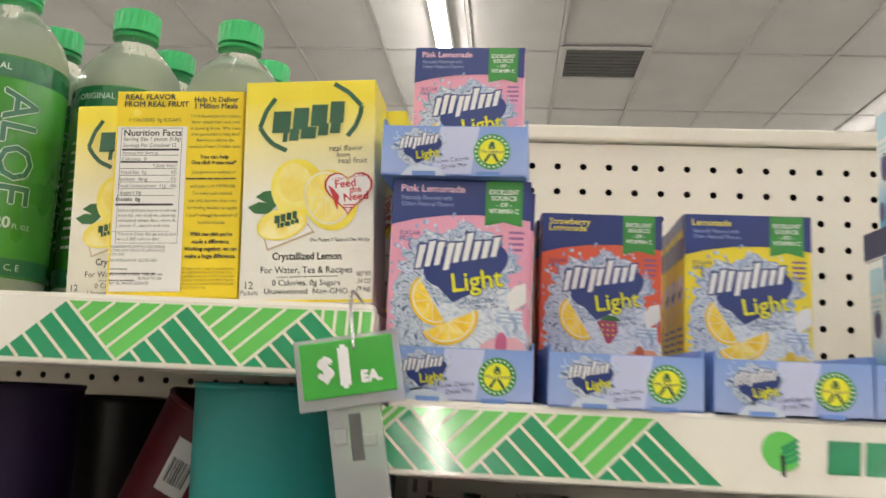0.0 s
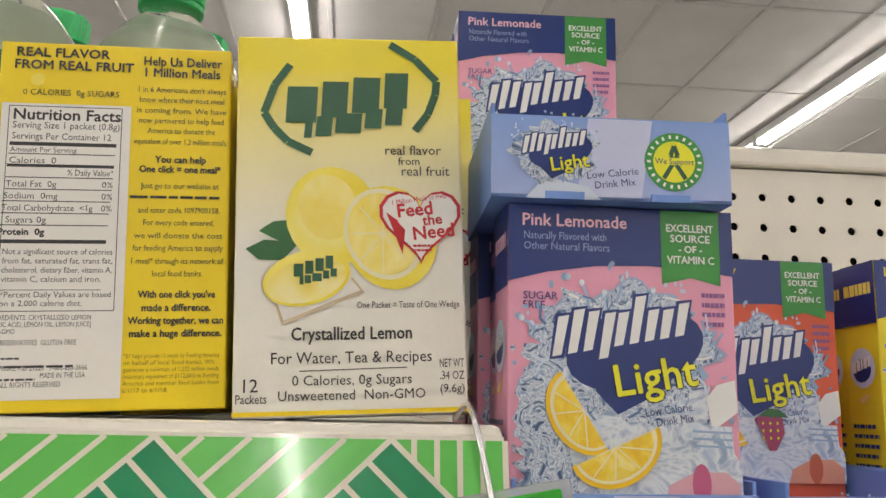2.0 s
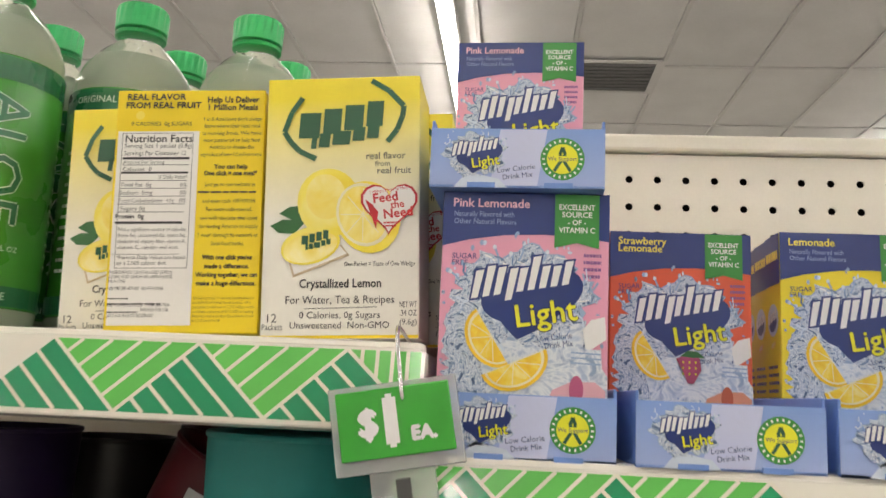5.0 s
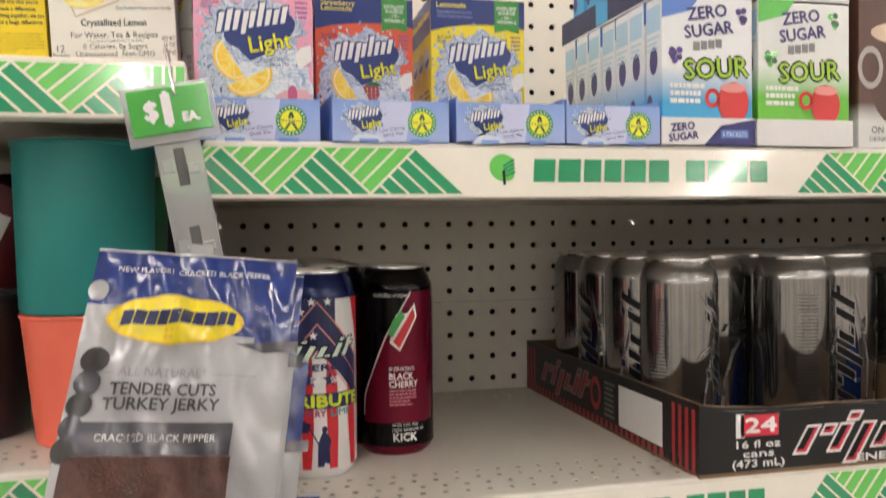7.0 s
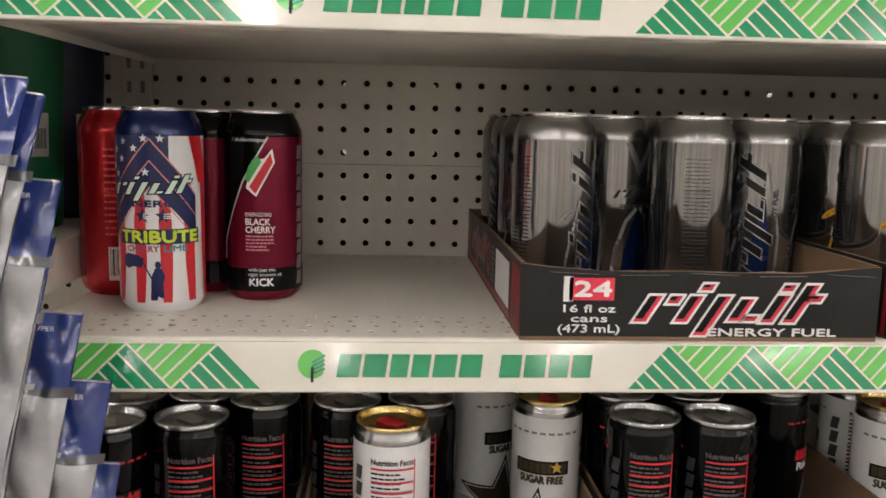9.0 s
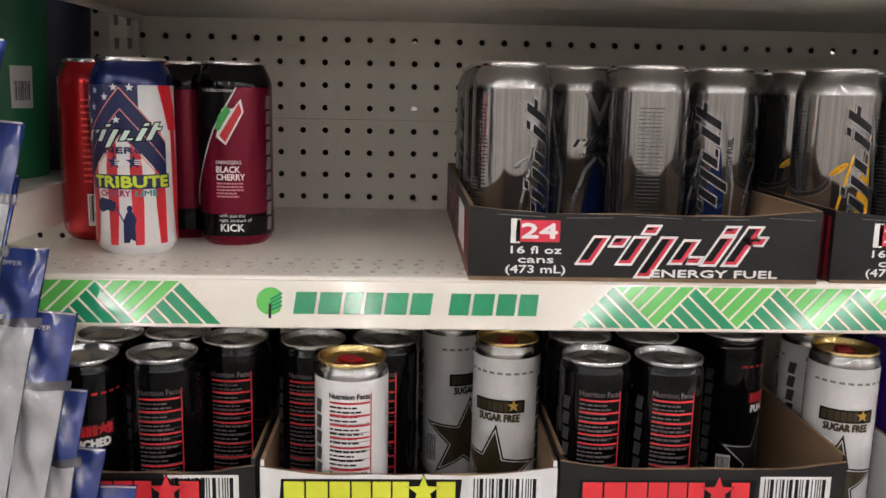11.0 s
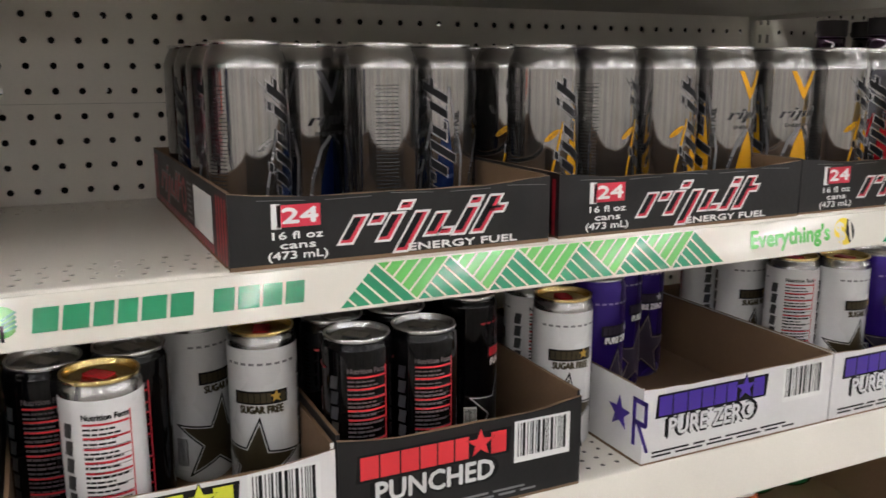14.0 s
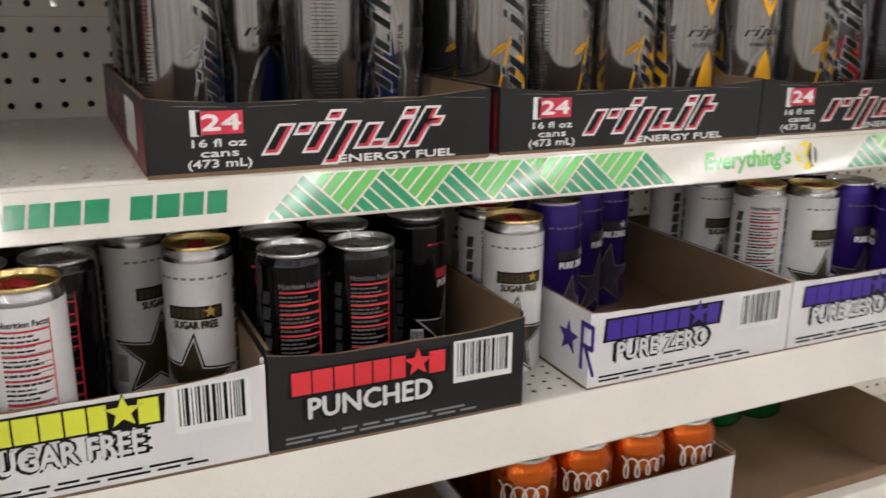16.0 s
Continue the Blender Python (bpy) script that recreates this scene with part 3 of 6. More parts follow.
SILVER = shader("brushed_silver_print", (0.36, 0.355, 0.35), 0.095, 0.95, vary=0.10, scale=30, fine=300, rvary=0.03)
SHOULDER = shader("raw_can_shoulder", (0.36, 0.355, 0.35), 0.24, 0.97, vary=0.08, scale=30, fine=300, rvary=0.05)
SODA = shader("can_white", (0.78, 0.78, 0.78), 0.28, 0.0, coat=0.4)
CANBLACK = shader("can_black", (0.0025, 0.0024, 0.0028), 0.07, 0.0, vary=0.15, rvary=0.03, Specular_IOR_Level=0.22)
CANNAVY = shader("can_navy_metallic", (0.008, 0.016, 0.085), 0.2, 0.3)
CANRED = shader("can_red_metallic", (0.42, 0.012, 0.018), 0.25, 0.6, vary=0.12)
CANPURPLE = shader("can_purple_metallic", (0.038, 0.014, 0.21), 0.26, 0.6, vary=0.12)
CANORANGE = shader("can_orange_metallic", (0.52, 0.105, 0.010), 0.22, 0.8, vary=0.1)
CANGREEN = shader("can_green_metallic", (0.02, 0.22, 0.06), 0.25, 0.5, vary=0.1)
CANDARK = shader("can_dark_steel", (0.10, 0.10, 0.115), 0.25, 0.8, vary=0.12)

R16, H16 = 0.0325, 0.157
RSL, HSL = 0.0290, 0.153


CHAR2 = ink("dark_print", (0.03, 0.03, 0.03))
NAVYCAN = ink("can_navy", (0.004, 0.014, 0.060), 0.25, metal=0.3)
YELLOWCAN = ink("can_yellow", (0.72, 0.36, 0.012), 0.25, metal=0.35)
REDCAN = ink("can_red", (0.42, 0.01, 0.02), 0.25, metal=0.4)
SMOKE2 = ink("can_smoke_fine", (0.10, 0.10, 0.105), 0.25, metal=0.5)
SMOKE = ink("can_smoke", (0.24, 0.24, 0.25), 0.28, metal=0.7)


def rip_art(accent, accent2):
    a = Art()
    rim = ink("silver_line", (0.42, 0.42, 0.43), 0.25, metal=0.8)
    # pointed sweeps at the front
    a.poly([(-0.0155, 0.010), (0.0155, 0.010), (0.0125, 0.040), (0.0065, 0.064), (0.0, 0.077), (-0.0065, 0.064), (-0.0125, 0.040)], accent, 0)
    a.curve([(-0.0235, 0.010), (-0.0205, 0.042), (-0.012, 0.068), (-0.002, 0.079)], 0.0030, accent2, 1)
    a.curve([(0.0235, 0.010), (0.0205, 0.042), (0.012, 0.068), (0.002, 0.079)], 0.0030, accent2, 1)
    a.curve([(0.0185, 0.010), (0.0160, 0.042), (0.0085, 0.068)], 0.0012, rim, 2)
    a.poly([(-0.015, 0.134), (-0.004, 0.112), (0.0, 0.106), (0.004, 0.112), (0.015, 0.134), (0.010, 0.134), (0.0, 0.117), (-0.010, 0.134)], accent if accent is not NAVYCAN else accent2, 0)
    a.rip(-0.0235, 0.0835, 0.000325, 3, BLACK, rim, 3)
    a.text("ENERGY FUEL", 0.002, 0.0790, 0.0034, CHAR2, 3, width=-0.038)
    # sides
    u = -0.050
    a.poly([(u - 0.011, 0.010), (u + 0.010, 0.010), (u + 0.011, 0.05), (u + 0.004, 0.105), (u - 0.003, 0.06)], accent, 0)
    a.curve([(u + 0.016, 0.010), (u + 0.018, 0.06), (u + 0.010, 0.10), (u + 0.006, 0.12)], 0.0022, accent2, 1)
    a.rip(u + 0.0150, 0.018, 0.00076, 90, BLACK, rim, 3, None, 1.2)
    a.text("ENERGY FUEL", u + 0.0155, 0.062, 0.0042, CHAR2, 2, "l", 90, bold=0.0003)
    a.poly([(u - 0.027, 0.130), (u - 0.010, 0.112), (u - 0.002, 0.106), (u - 0.009, 0.114)], ink("silver_line", (0.55, 0.55, 0.56), 0.25, metal=0.8), 1)
    a.curve([(u - 0.022, 0.010), (u - 0.019, 0.045), (u - 0.009, 0.09)], 0.0022, accent2 if accent is NAVYCAN else accent, 1)
    a.oval(u - 0.0195, 0.0780, 0.0085, 0.0026, accent if accent is not NAVYCAN else rim, 2, 38, n=14)
    a.text("sugar free", u - 0.0190, 0.0768, 0.0026, BLACK, 3, "c", 38, 0.0135)
    faint = ink("faint_print", (0.17, 0.16, 0.155), 0.2, metal=0.8)
    for w0, w1, s2 in ((-0.120, -0.098, 4), (0.040, 0.058, 6)):
        a.bars(w0 + 0.0008, 0.022, w1 - 0.0008, 0.124, 34, SMOKE2, 1, 0.22, 0.1, s2)
    a.rect(-0.116, 0.012, -0.102, 0.019, WHITE, 1)
    return a



rip_blue = can("silver energy drink can with dark blue sweeps and black marks", "silver energy cans", R16, H16, SILVER, ALU, rip_art(NAVYCAN, SMOKE), SHOULDER)
rip_gold = can("silver energy drink can with yellow sweeps and black marks", "silver energy cans", R16, H16, SILVER, ALU, rip_art(YELLOWCAN, SMOKE), SHOULDER)
rip_red = can("dark grey energy drink can with red sweeps", "dark energy cans", R16, H16, CANDARK, ALU, rip_art(REDCAN, SMOKE), SHOULDER)


def tribute_art():
    a = Art()
    salmon = ink("salmon", (0.7, 0.25, 0.22))
    for k in range(-4, 5):
        u = k * 0.0190 + 0.011
        b = 0.0012 * k
        a.poly([(u - 0.0030 + b, 0.009), (u + 0.0036 + b, 0.009), (u + 0.0046, 0.04), (u + 0.0042, 0.07), (u + 0.0026 - b, 0.10), (u - 0.0036 - b, 0.10), (u - 0.0052, 0.07), (u - 0.0044, 0.04)], RED, 0)
    a.rect(-0.062, 0.098, 0.014, 0.1355, NAVY, 1)
    a.poly([(0.030, 0.1355), (0.044, 0.1355), (0.056, 0.10), (0.040, 0.10)], RED, 1)
    for s in (-1, 1):
        a.poly([(0.0, 0.1335), (s * 0.036, 0.090), (s * 0.036, 0.058), (s * 0.014, 0.083), (0.0, 0.097)], NAVY, 2)
        for top, w in ((0.1335, 0.0011), (0.117, 0.0009), (0.0975, 0.0009)):
            a.line((0.0, top), (s * 0.036, top - 0.0425), w, salmon, 3)
    for u, v in ((-0.022, 0.131), (-0.032, 0.125), (-0.024, 0.118), (-0.012, 0.126), (-0.004, 0.1335), (0.008, 0.1335), (-0.036, 0.112), (-0.030, 0.107), (-0.042, 0.120), (-0.003, 0.1085), (-0.050, 0.110)):
        a.star(u, v, 0.0034, WHITE, 4)
    a.rip(-0.0350, 0.0845, 0.00047, 2, ink("pale_mint", (0.62, 0.78, 0.66)), BLACK, 5)
    a.text("ENERGY", 0.003, 0.0825, 0.0046, NAVY, 5, width=-0.046, bold=0.0004)
    for u in (-0.006, 0.009):
        a.star(u, 0.0755, 0.0062, NAVY, 5)
        for q in range(3):
            a.rect(u + 0.0005, 0.0735 + q * 0.0016, u + 0.0075, 0.0742 + q * 0.0016, WHITE, 6)
    a.rect(-0.0275, 0.0540, 0.0385, 0.0655, NAVY, 5)
    a.text("TRIBUTE", 0.0055, 0.0556, 0.0085, ink("lime", (0.58, 0.72, 0.03)), 6, width=-0.062, bold=0.0006)
    a.text("CHERRY", -0.007, 0.0485, 0.0044, ink("berry", (0.35, 0.05, 0.12)), 5, width=-0.025, bold=0.0003)
    a.text("LIME", 0.018, 0.0485, 0.0044, ink("sea", (0.05, 0.25, 0.28)), 5, width=-0.017, bold=0.0003)
    a.poly([(-0.024, 0.043), (-0.020, 0.047), (-0.010, 0.0455), (-0.0055, 0.043), (-0.0075, 0.036), (-0.014, 0.037), (-0.019, 0.035), (-0.023, 0.037)], NAVY, 5)
    a.line((-0.0085, 0.044), (0.001, 0.0255), 0.0010, NAVY, 5)
    a.poly([(-0.001, 0.011), (0.0035, 0.011), (0.0045, 0.014), (0.0085, 0.012), (0.0080, 0.024), (0.0095, 0.030), (0.0065, 0.036), (0.0025, 0.036), (-0.0005, 0.029)], NAVY, 5)
    a.oval(0.0045, 0.0385, 0.0022, 0.0028, NAVY, 5.2, n=12)
    a.barcode(-0.080, 0.012, -0.065, 0.05, 3)
    return a


def kick_art():
    a = Art()
    dk = CANBLACK
    a.poly([(-0.066, 0.009), (-0.033, 0.009), (-0.0315, 0.05), (-0.0105, 0.10), (0.0100, 0.1355), (-0.066, 0.1355)], dk, 0)
    a.curve([(-0.032, 0.034), (-0.0310, 0.05), (-0.0100, 0.10), (0.0105, 0.1355)], 0.0013, ink("pale", (0.6, 0.6, 0.6)), 1)
    a.rect(-0.10, 0.009, 0.10, 0.028, dk, 0.5)
    a.rect(-0.10, 0.1325, 0.002, 0.1355, dk, 0.5)
    a.poly([(-0.0075, 0.094), (0.001, 0.087), (0.0160, 0.115), (0.0140, 0.126), (0.0075, 0.118), (-0.002, 0.117)], WHITE, 2)
    a.poly([(-0.0045, 0.095), (0.0005, 0.0895), (0.0145, 0.115), (0.0125, 0.1225)], RED, 3)
    a.poly([(-0.0085, 0.101), (-0.0050, 0.0985), (0.0055, 0.1155), (0.0020, 0.1205), (-0.005, 0.112)], ink("logo_green", (0.05, 0.35, 0.08)), 3)
    a.text("ENERGIZING", -0.008, 0.071, 0.0032, WHITE, 2, "l", 0, 0.021)
    a.text("BLACK", -0.008, 0.064, 0.0052, WHITE, 2, "l", 0, 0.020, bold=0.0002)
    a.text("CHERRY", -0.008, 0.0575, 0.0052, WHITE, 2, "l", 0, 0.024, bold=0.0002)
    a.bars(-0.008, 0.042, 0.016, 0.056, 5, ink("rose", (0.55, 0.2, 0.25)), 2, 0.5, 0.3, 8)
    a.text("with just the", -0.006, 0.0255, 0.0030, WHITE, 2, "l")
    a.text("right amount of", -0.006, 0.0215, 0.0030, WHITE, 2, "l")
    a.text("KICK", -0.005, 0.0135, 0.0062, WHITE, 2, "l", bold=0.0003)
    a.column(0.0410, 0.012, 0.130, 0.0066, 9, ink("ash", (0.19, 0.16, 0.165)), 2, BLACK, 0.1)
    a.column(-0.062, 0.012, 0.130, 0.0066, 9, ink("ash", (0.19, 0.16, 0.165)), 2, BLACK, 0.1)
    a.text("Caffeine", -0.014, 0.1315, 0.0028, WHITE, 2)
    a.text("Electrolytes", -0.001, 0.1315, 0.0030, WHITE, 2)
    return a


CHERRY = shader("can_cherry_metallic", (0.20, 0.006, 0.030), 0.24, 0.55, vary=0.1)
tribute = can("red white and blue striped energy drink can with stars", "loose energy cans", R16, H16, SODA, ALU, tribute_art(), CANNAVY)
kick = can("black and cherry red energy drink can", "loose energy cans", R16, H16, CHERRY, ALU, kick_art(), CANBLACK)
ra = Art()
ra.barcode(-0.012, 0.014, 0.012, 0.042, 1)
ra.bars(-0.014, 0.05, 0.014, 0.125, 14, ink("dull_red", (0.55, 0.05, 0.05)), 1, 0.35, 0.2, 3)
red_can = can("glossy red energy drink can with a barcode", "loose energy cans", R16, H16, CANRED, ALU, ra)


def rock_art(kind):
    a = Art()
    if kind == "white":
        base, mark, rim = WHITE, ink("bronze", (0.075, 0.058, 0.030), 0.3, metal=0.5), BLACK
    elif kind == "purple":
        base, mark, rim = WHITE, ink("dusk_print", (0.045, 0.035, 0.055), 0.3, metal=0.4), ink("champagne", (0.36, 0.31, 0.26), 0.3, metal=0.4)
    else:
        base, mark, rim = RED, BLACK, WHITE
    a.star(-0.006, 0.040, 0.0430, BLACK, 0, 84, 0.40)
    a.star(-0.006, 0.040, 0.0385, WHITE if kind != "purple" else rim, 1, 84, 0.40)
    a.star(-0.006, 0.040, 0.0360, mark, 2, 84, 0.40)
    a.rect(-0.0225, 0.0930, 0.0225, 0.1045, BLACK, 3)
    a.blocks(-0.0205, 0.0945, 0.0085, (0.0045, 0.0048, 0.0045, 0.0045, 0.0042, 0.0038), mark if kind != "black" else RED, 4, 0.06)
    a.star(0.0125, 0.0995, 0.0058, ink("star_gold", (0.55, 0.33, 0.05)) if kind == "white" else base, 5)
    a.blocks(0.0160, 0.0945, 0.0085, (0.0045,), mark if kind != "black" else RED, 4)
    word = {"white": "SUGAR FREE", "purple": "PURE ZERO", "black": "PUNCHED"}[kind]
    if kind != "white":
        a.rect(-0.019, 0.0845, 0.019, 0.0925, BLACK, 2)
    a.text(word, 0, 0.0855, 0.0062, WHITE if kind != "white" else ink("bronze", (0.075, 0.058, 0.030), 0.3, metal=0.5), 3, width=-0.036, bold=0.0006)
    # nutrition side
    u = 0.070
    tc = BLACK if kind == "white" else ink("dim_grey", (0.07, 0.06, 0.065))
    if kind != "purple":
        for v in (0.122, 0.112, 0.104, 0.094, 0.086, 0.068, 0.056, 0.046, 0.034, 0.022):
            a.rect(u - 0.017, v, u + 0.015, v + 0.0016, RED, 2)
        a.text("Nutrition Facts", u - 0.001, 0.126, 0.0042, tc, 2, width=-0.032, bold=0.0002)
        a.bars(u - 0.017, 0.014, u + 0.013, 0.121, 30, tc, 1, 0.42, 0.35, 6)
        for q in range(14):
            a.rect(u - 0.017, 0.0195 + q * 0.0072, u + 0.015, 0.0199 + q * 0.0072, tc, 1.5)
        a.rect(u + 0.0155, 0.020, u + 0.0165, 0.130, RED, 2)
    else:
        for k in range(7):
            a.rect(u - 0.016, 0.03 + k * 0.013, u + 0.014, 0.032 + k * 0.013, ink("lilac", (0.5, 0.45, 0.6)), 2)
        a.bars(u - 0.016, 0.03, u + 0.014, 0.12, 14, ink("lilac", (0.5, 0.45, 0.6)), 1, 0.35, 0.3, 6)
    # marks running up both sides
    for u2 in (-0.058, 0.040):
        a.column(u2, 0.020, 0.124, 0.0072, 8, {"white": ink("soft_black", (0.05, 0.05, 0.05)), "black": ink("dim", (0.030, 0.030, 0.034)), "purple": ink("dim_violet", (0.12, 0.10, 0.20))}[kind], 2, None, 0.12)
    for k in range(9):
        a.rect(-0.03 + k * 0.007, 0.1265, -0.0255 + k * 0.007, 0.1285, RED if kind == "black" else GREY, 2)
    a.barcode(-0.046, 0.014, -0.034, 0.046, 2)
    return a


rock_white = can("white slim energy drink can with a black star and gold lid", "slim energy cans", RSL, HSL, SODA, GOLDLID, rock_art("white"), SHOULDER, 0.91)
rock_black = can("black slim energy drink can with red nutrition lines", "slim energy cans", RSL, HSL, CANBLACK, DARKLID, rock_art("black"), None, 0.91)
rock_purple = can("metallic purple slim energy drink can with a star", "slim energy cans", RSL, HSL, CANPURPLE, DARKLID, rock_art("purple"), None, 0.91)


# ---- cardboard trays ----
def tray(label, group, w, d, h, outer, front_art=None, left_art=None, dip=0.0, sides=None, t=0.003, at=(0, 0, 0), rz=0.0):
    """An open tray with its front left corner at the origin; the front wall may dip between its corners."""
    tr = thing("cardboard_tray", label, "tray", group, at, rz)
    part("bottom", boxed(0, 0, 0, w, d, t), KRAFT, tr)
    hs = sides or h

    def wall(name, x0, y0, x1, y1, z1, drop=0.0):
        b = bmesh.new()
        box(b, x0, y0, t, x1, y1, z1)
        if drop:
            bmesh.ops.subdivide_edges(b, edges=[e for e in b.edges if abs(e.verts[0].co.x - e.verts[1].co.x) > w * 0.5], cuts=12)
        rnd = random.Random(int(w * 7919 + z1 * 1e5))
        for v in b.verts:
            if v.co.z > z1 - 1e-5 and drop:
                u = (v.co.x - x0) / (x1 - x0)
                v.co.z -= drop * max(0.0, min(1.0, min(u, 1 - u) / 0.2)) + rnd.uniform(0, 0.0012)
        for f in b.faces:
            f.material_index = 1 if abs(f.normal.z) > 0.6 else 0
        for f in b.faces:
            c = f.calc_center_median()
            if (name == "front_wall" and f.normal.y > 0.5) or (name == "left_wall" and f.normal.x > 0.5) or (name == "right_wall" and f.normal.x < -0.5) or (name == "back_wall" and f.normal.y < -0.5):
                f.material_index = 1
        return part(name, b, [outer, KRAFT], tr)

    fw = wall("front_wall", 0, 0, w, t, h, dip)
    wall("back_wall", 0, d - t, w, d, hs)
    lw = wall("left_wall", 0, t, t, d - t, hs)
    wall("right_wall", w - t, t, w, d - t, hs)
    if front_art:
        front_art.build("front_print", fw, on_front(0, 0, 0))
    if left_art:
        left_art.build("side_print", lw, on_left(0, d, 0))
    return tr


def rip_front():
    a = Art()
    a.rect(0.030, 0.028, 0.037, 0.046, WHITE, 1)
    a.rect(0.034, 0.029, 0.066, 0.045, ink("badge_red", (0.62, 0.03, 0.06)), 1)
    a.text("24", 0.051, 0.0320, 0.0105, WHITE, 2, width=-0.026, bold=0.0006)
    a.text("16 fl oz", 0.049, 0.0205, 0.0052, WHITE, 1, width=-0.037, bold=0.0002)
    a.text("cans", 0.049, 0.0135, 0.0052, WHITE, 1, width=-0.026, bold=0.0002)
    a.text("(473 mL)", 0.049, 0.0060, 0.0056, WHITE, 1, width=-0.044, bold=0.0002)
    rd = ink("badge_red", (0.62, 0.03, 0.06))
    a.rip(0.080, 0.0015, 0.00095, 0, BLACK, WHITE, 1, rd)
    u = 0.082

    a.text("ENERGY FUEL", u + 0.100, 0.0040, 0.0054, WHITE, 3, width=-0.094, bold=0.0003)
    for k in range(5):
        a.line((0.02 + 0.05 * k, 0.049 - 0.002 * (k % 2)), (0.055 + 0.05 * k, 0.0475), 0.0003, GREY, 1)
    return a


def rip_side(d=0.395):
    a = Art()
    rd = ink("tray_red", (0.40, 0.02, 0.03))
    for k in range(4):
        a.rect(d - 0.010 - k * 0.010, 0.003, d - 0.005 - k * 0.010, 0.050, rd, 1)
    a.rect(d - 0.135, 0.010, d - 0.055, 0.046, WHITE, 1)
    a.rect(0.0, 0.003, d - 0.05, 0.009, rd, 1)
    for k in range(34):
        a.rect(0.004 + k * 0.0104, 0.003, 0.008 + k * 0.0104, 0.009, BLACK, 2)
    a.rip(d - 0.33, 0.008, 0.0009, 0, rd, GREY, 1)
    a.oval(d - 0.185, 0.030, 0.012, 0.016, rd, 1, inner=0.6)
    a.bars(d - 0.165, 0.012, d - 0.142, 0.046, 7, GREY, 1)
    for k in range(3):
        a.rect(0.004 + k * 0.010, 0.003, 0.009 + k * 0.010, 0.050, rd, 1)
    return a


TD, TH = 0.380, 0.055
tray_spots = ((0.3465, 0.002, 0.2595), (0.6165, 0.004, 0.2720), (0.8920, 0.006, 0.2720))
for k, (x, y, TW) in enumerate(tray_spots):
    tray("black printed cardboard tray of silver energy drink cans", "energy drink trays", TW, TD, TH, TRAYBLACK, rip_front(), rip_side(TD), 0.0045, None, 0.003, (x, y, ZB))


def put(can_ob, x, y, z, turn):
    return copy_thing(can_ob, pose(x, y, z, 0, 0, turn))


rnd = random.Random(5)
first = {}


def place(kind, x, y, z, turn):
    """The first of a kind is moved to its place, all others are copies of it."""
    if kind.name not in first:
        first[kind.name] = kind
        kind.matrix_basis = pose(x, y, z, 0, 0, turn)
        return kind
    return put(kind, x, y, z, turn)


# the front row has been taken, so five rows stand further back
front_turn = {0: (132, 30, 182, 66), 1: (106, 132, 108, 10), 2: (-4, 106, 70, 150)}
front_x = {0: (0.386, 0.449, 0.502, 0.5695), 1: (0.653, 0.719, 0.785, 0.851), 2: (0.9290, 0.9945, 1.0610, 1.1270)}
front_y = {0: (0.102, 0.160, 0.110, 0.134), 1: (0.091, 0.090, 0.084, 0.076), 2: (0.076, 0.064, 0.080, 0.076)}
for k in range(3):
    for row in range(5):
        for col in range(4):
            cx, cy = front_x[k][col], front_y[k][col] + row * 0.0655
            if row:
                cx += (0.383 + 0.0652 * col - cx) * 0.8 if k == 0 else 0.0
            if cy > PY - R16 - 0.006:
                continue
            kind = (rip_blue, rip_gold, rip_red)[k]
            if k == 2 and col < 2 and row == 0:
                kind = rip_gold
            turn = front_turn[k][col] if row == 0 else (86 if k == 1 and col == 0 and row == 1 else rnd.choice((-100, -60, 0, 20, 60, 90, 150, 180)))
            place(kind, cx, cy, ZB + 0.003, turn)

# loose cans beside the trays
place(tribute, 0.0760, 0.107, ZB, 0)
place(kick, 0.1485, 0.156, ZB, -4)
place(red_can, 0.0245, 0.172, ZB, 20)
for row in range(3):
    place(rip_red if row == 2 else kick, 0.098, 0.190 + row * 0.068, ZB, 150 - 30 * row)
    if row:
        place(red_can, 0.020, 0.172 + row * 0.068, ZB, -30)

# slim cans on the shelf below, in trays
def rock_front(w, word, mark, base):
    a = Art()
    dark = BLACK if base is TRAYWHITE else GREY
    m0 = 0.018 if w > 0.2 else 0.012
    a.rect(m0 - 0.004, 0.0455, m0 + 0.134, 0.0690, BLACK, 1, 0.002)
    a.blocks(m0, 0.0475, 0.0195, (0.0155, 0.0165, 0.0155, 0.0145, 0.0140, 0.0125), mark, 2, 0.07, 0.0)
    a.star(m0 + 0.1065, 0.0590, 0.0150, BLACK, 3)
    a.star(m0 + 0.1065, 0.0590, 0.0130, mark, 4)
    a.blocks(m0 + 0.1165, 0.0475, 0.0195, (0.0145,), mark, 2)
    a.text(word, m0 + 0.066, 0.0260, 0.0185, BLACK, 4.6, width=-0.112, bold=0.0022)
    a.text(word, m0 + 0.066, 0.0265, 0.0170, ink("silver_ink", (0.72, 0.72, 0.72)), 6, width=-0.106, bold=0.0007)
    a.barcode(w - 0.068, 0.034, w - 0.012, 0.072, 1)
    a.bars(m0 - 0.006, 0.006, w - 0.02, 0.014, 2, dark, 1, 0.5, 0.2, 2)
    return a


def rock_left(mark):
    a = Art()
    a.star(0.265, 0.042, 0.018, mark, 1)
    for q in ((0.285, 0.018, 0.290, 0.066), (0.285, 0.061, 0.305, 0.066), (0.302, 0.042, 0.307, 0.066), (0.285, 0.040, 0.305, 0.045)):
        a.rect(*q, mark, 1)
    a.line((0.293, 0.042), (0.308, 0.018), 0.005, mark, 1)
    return a


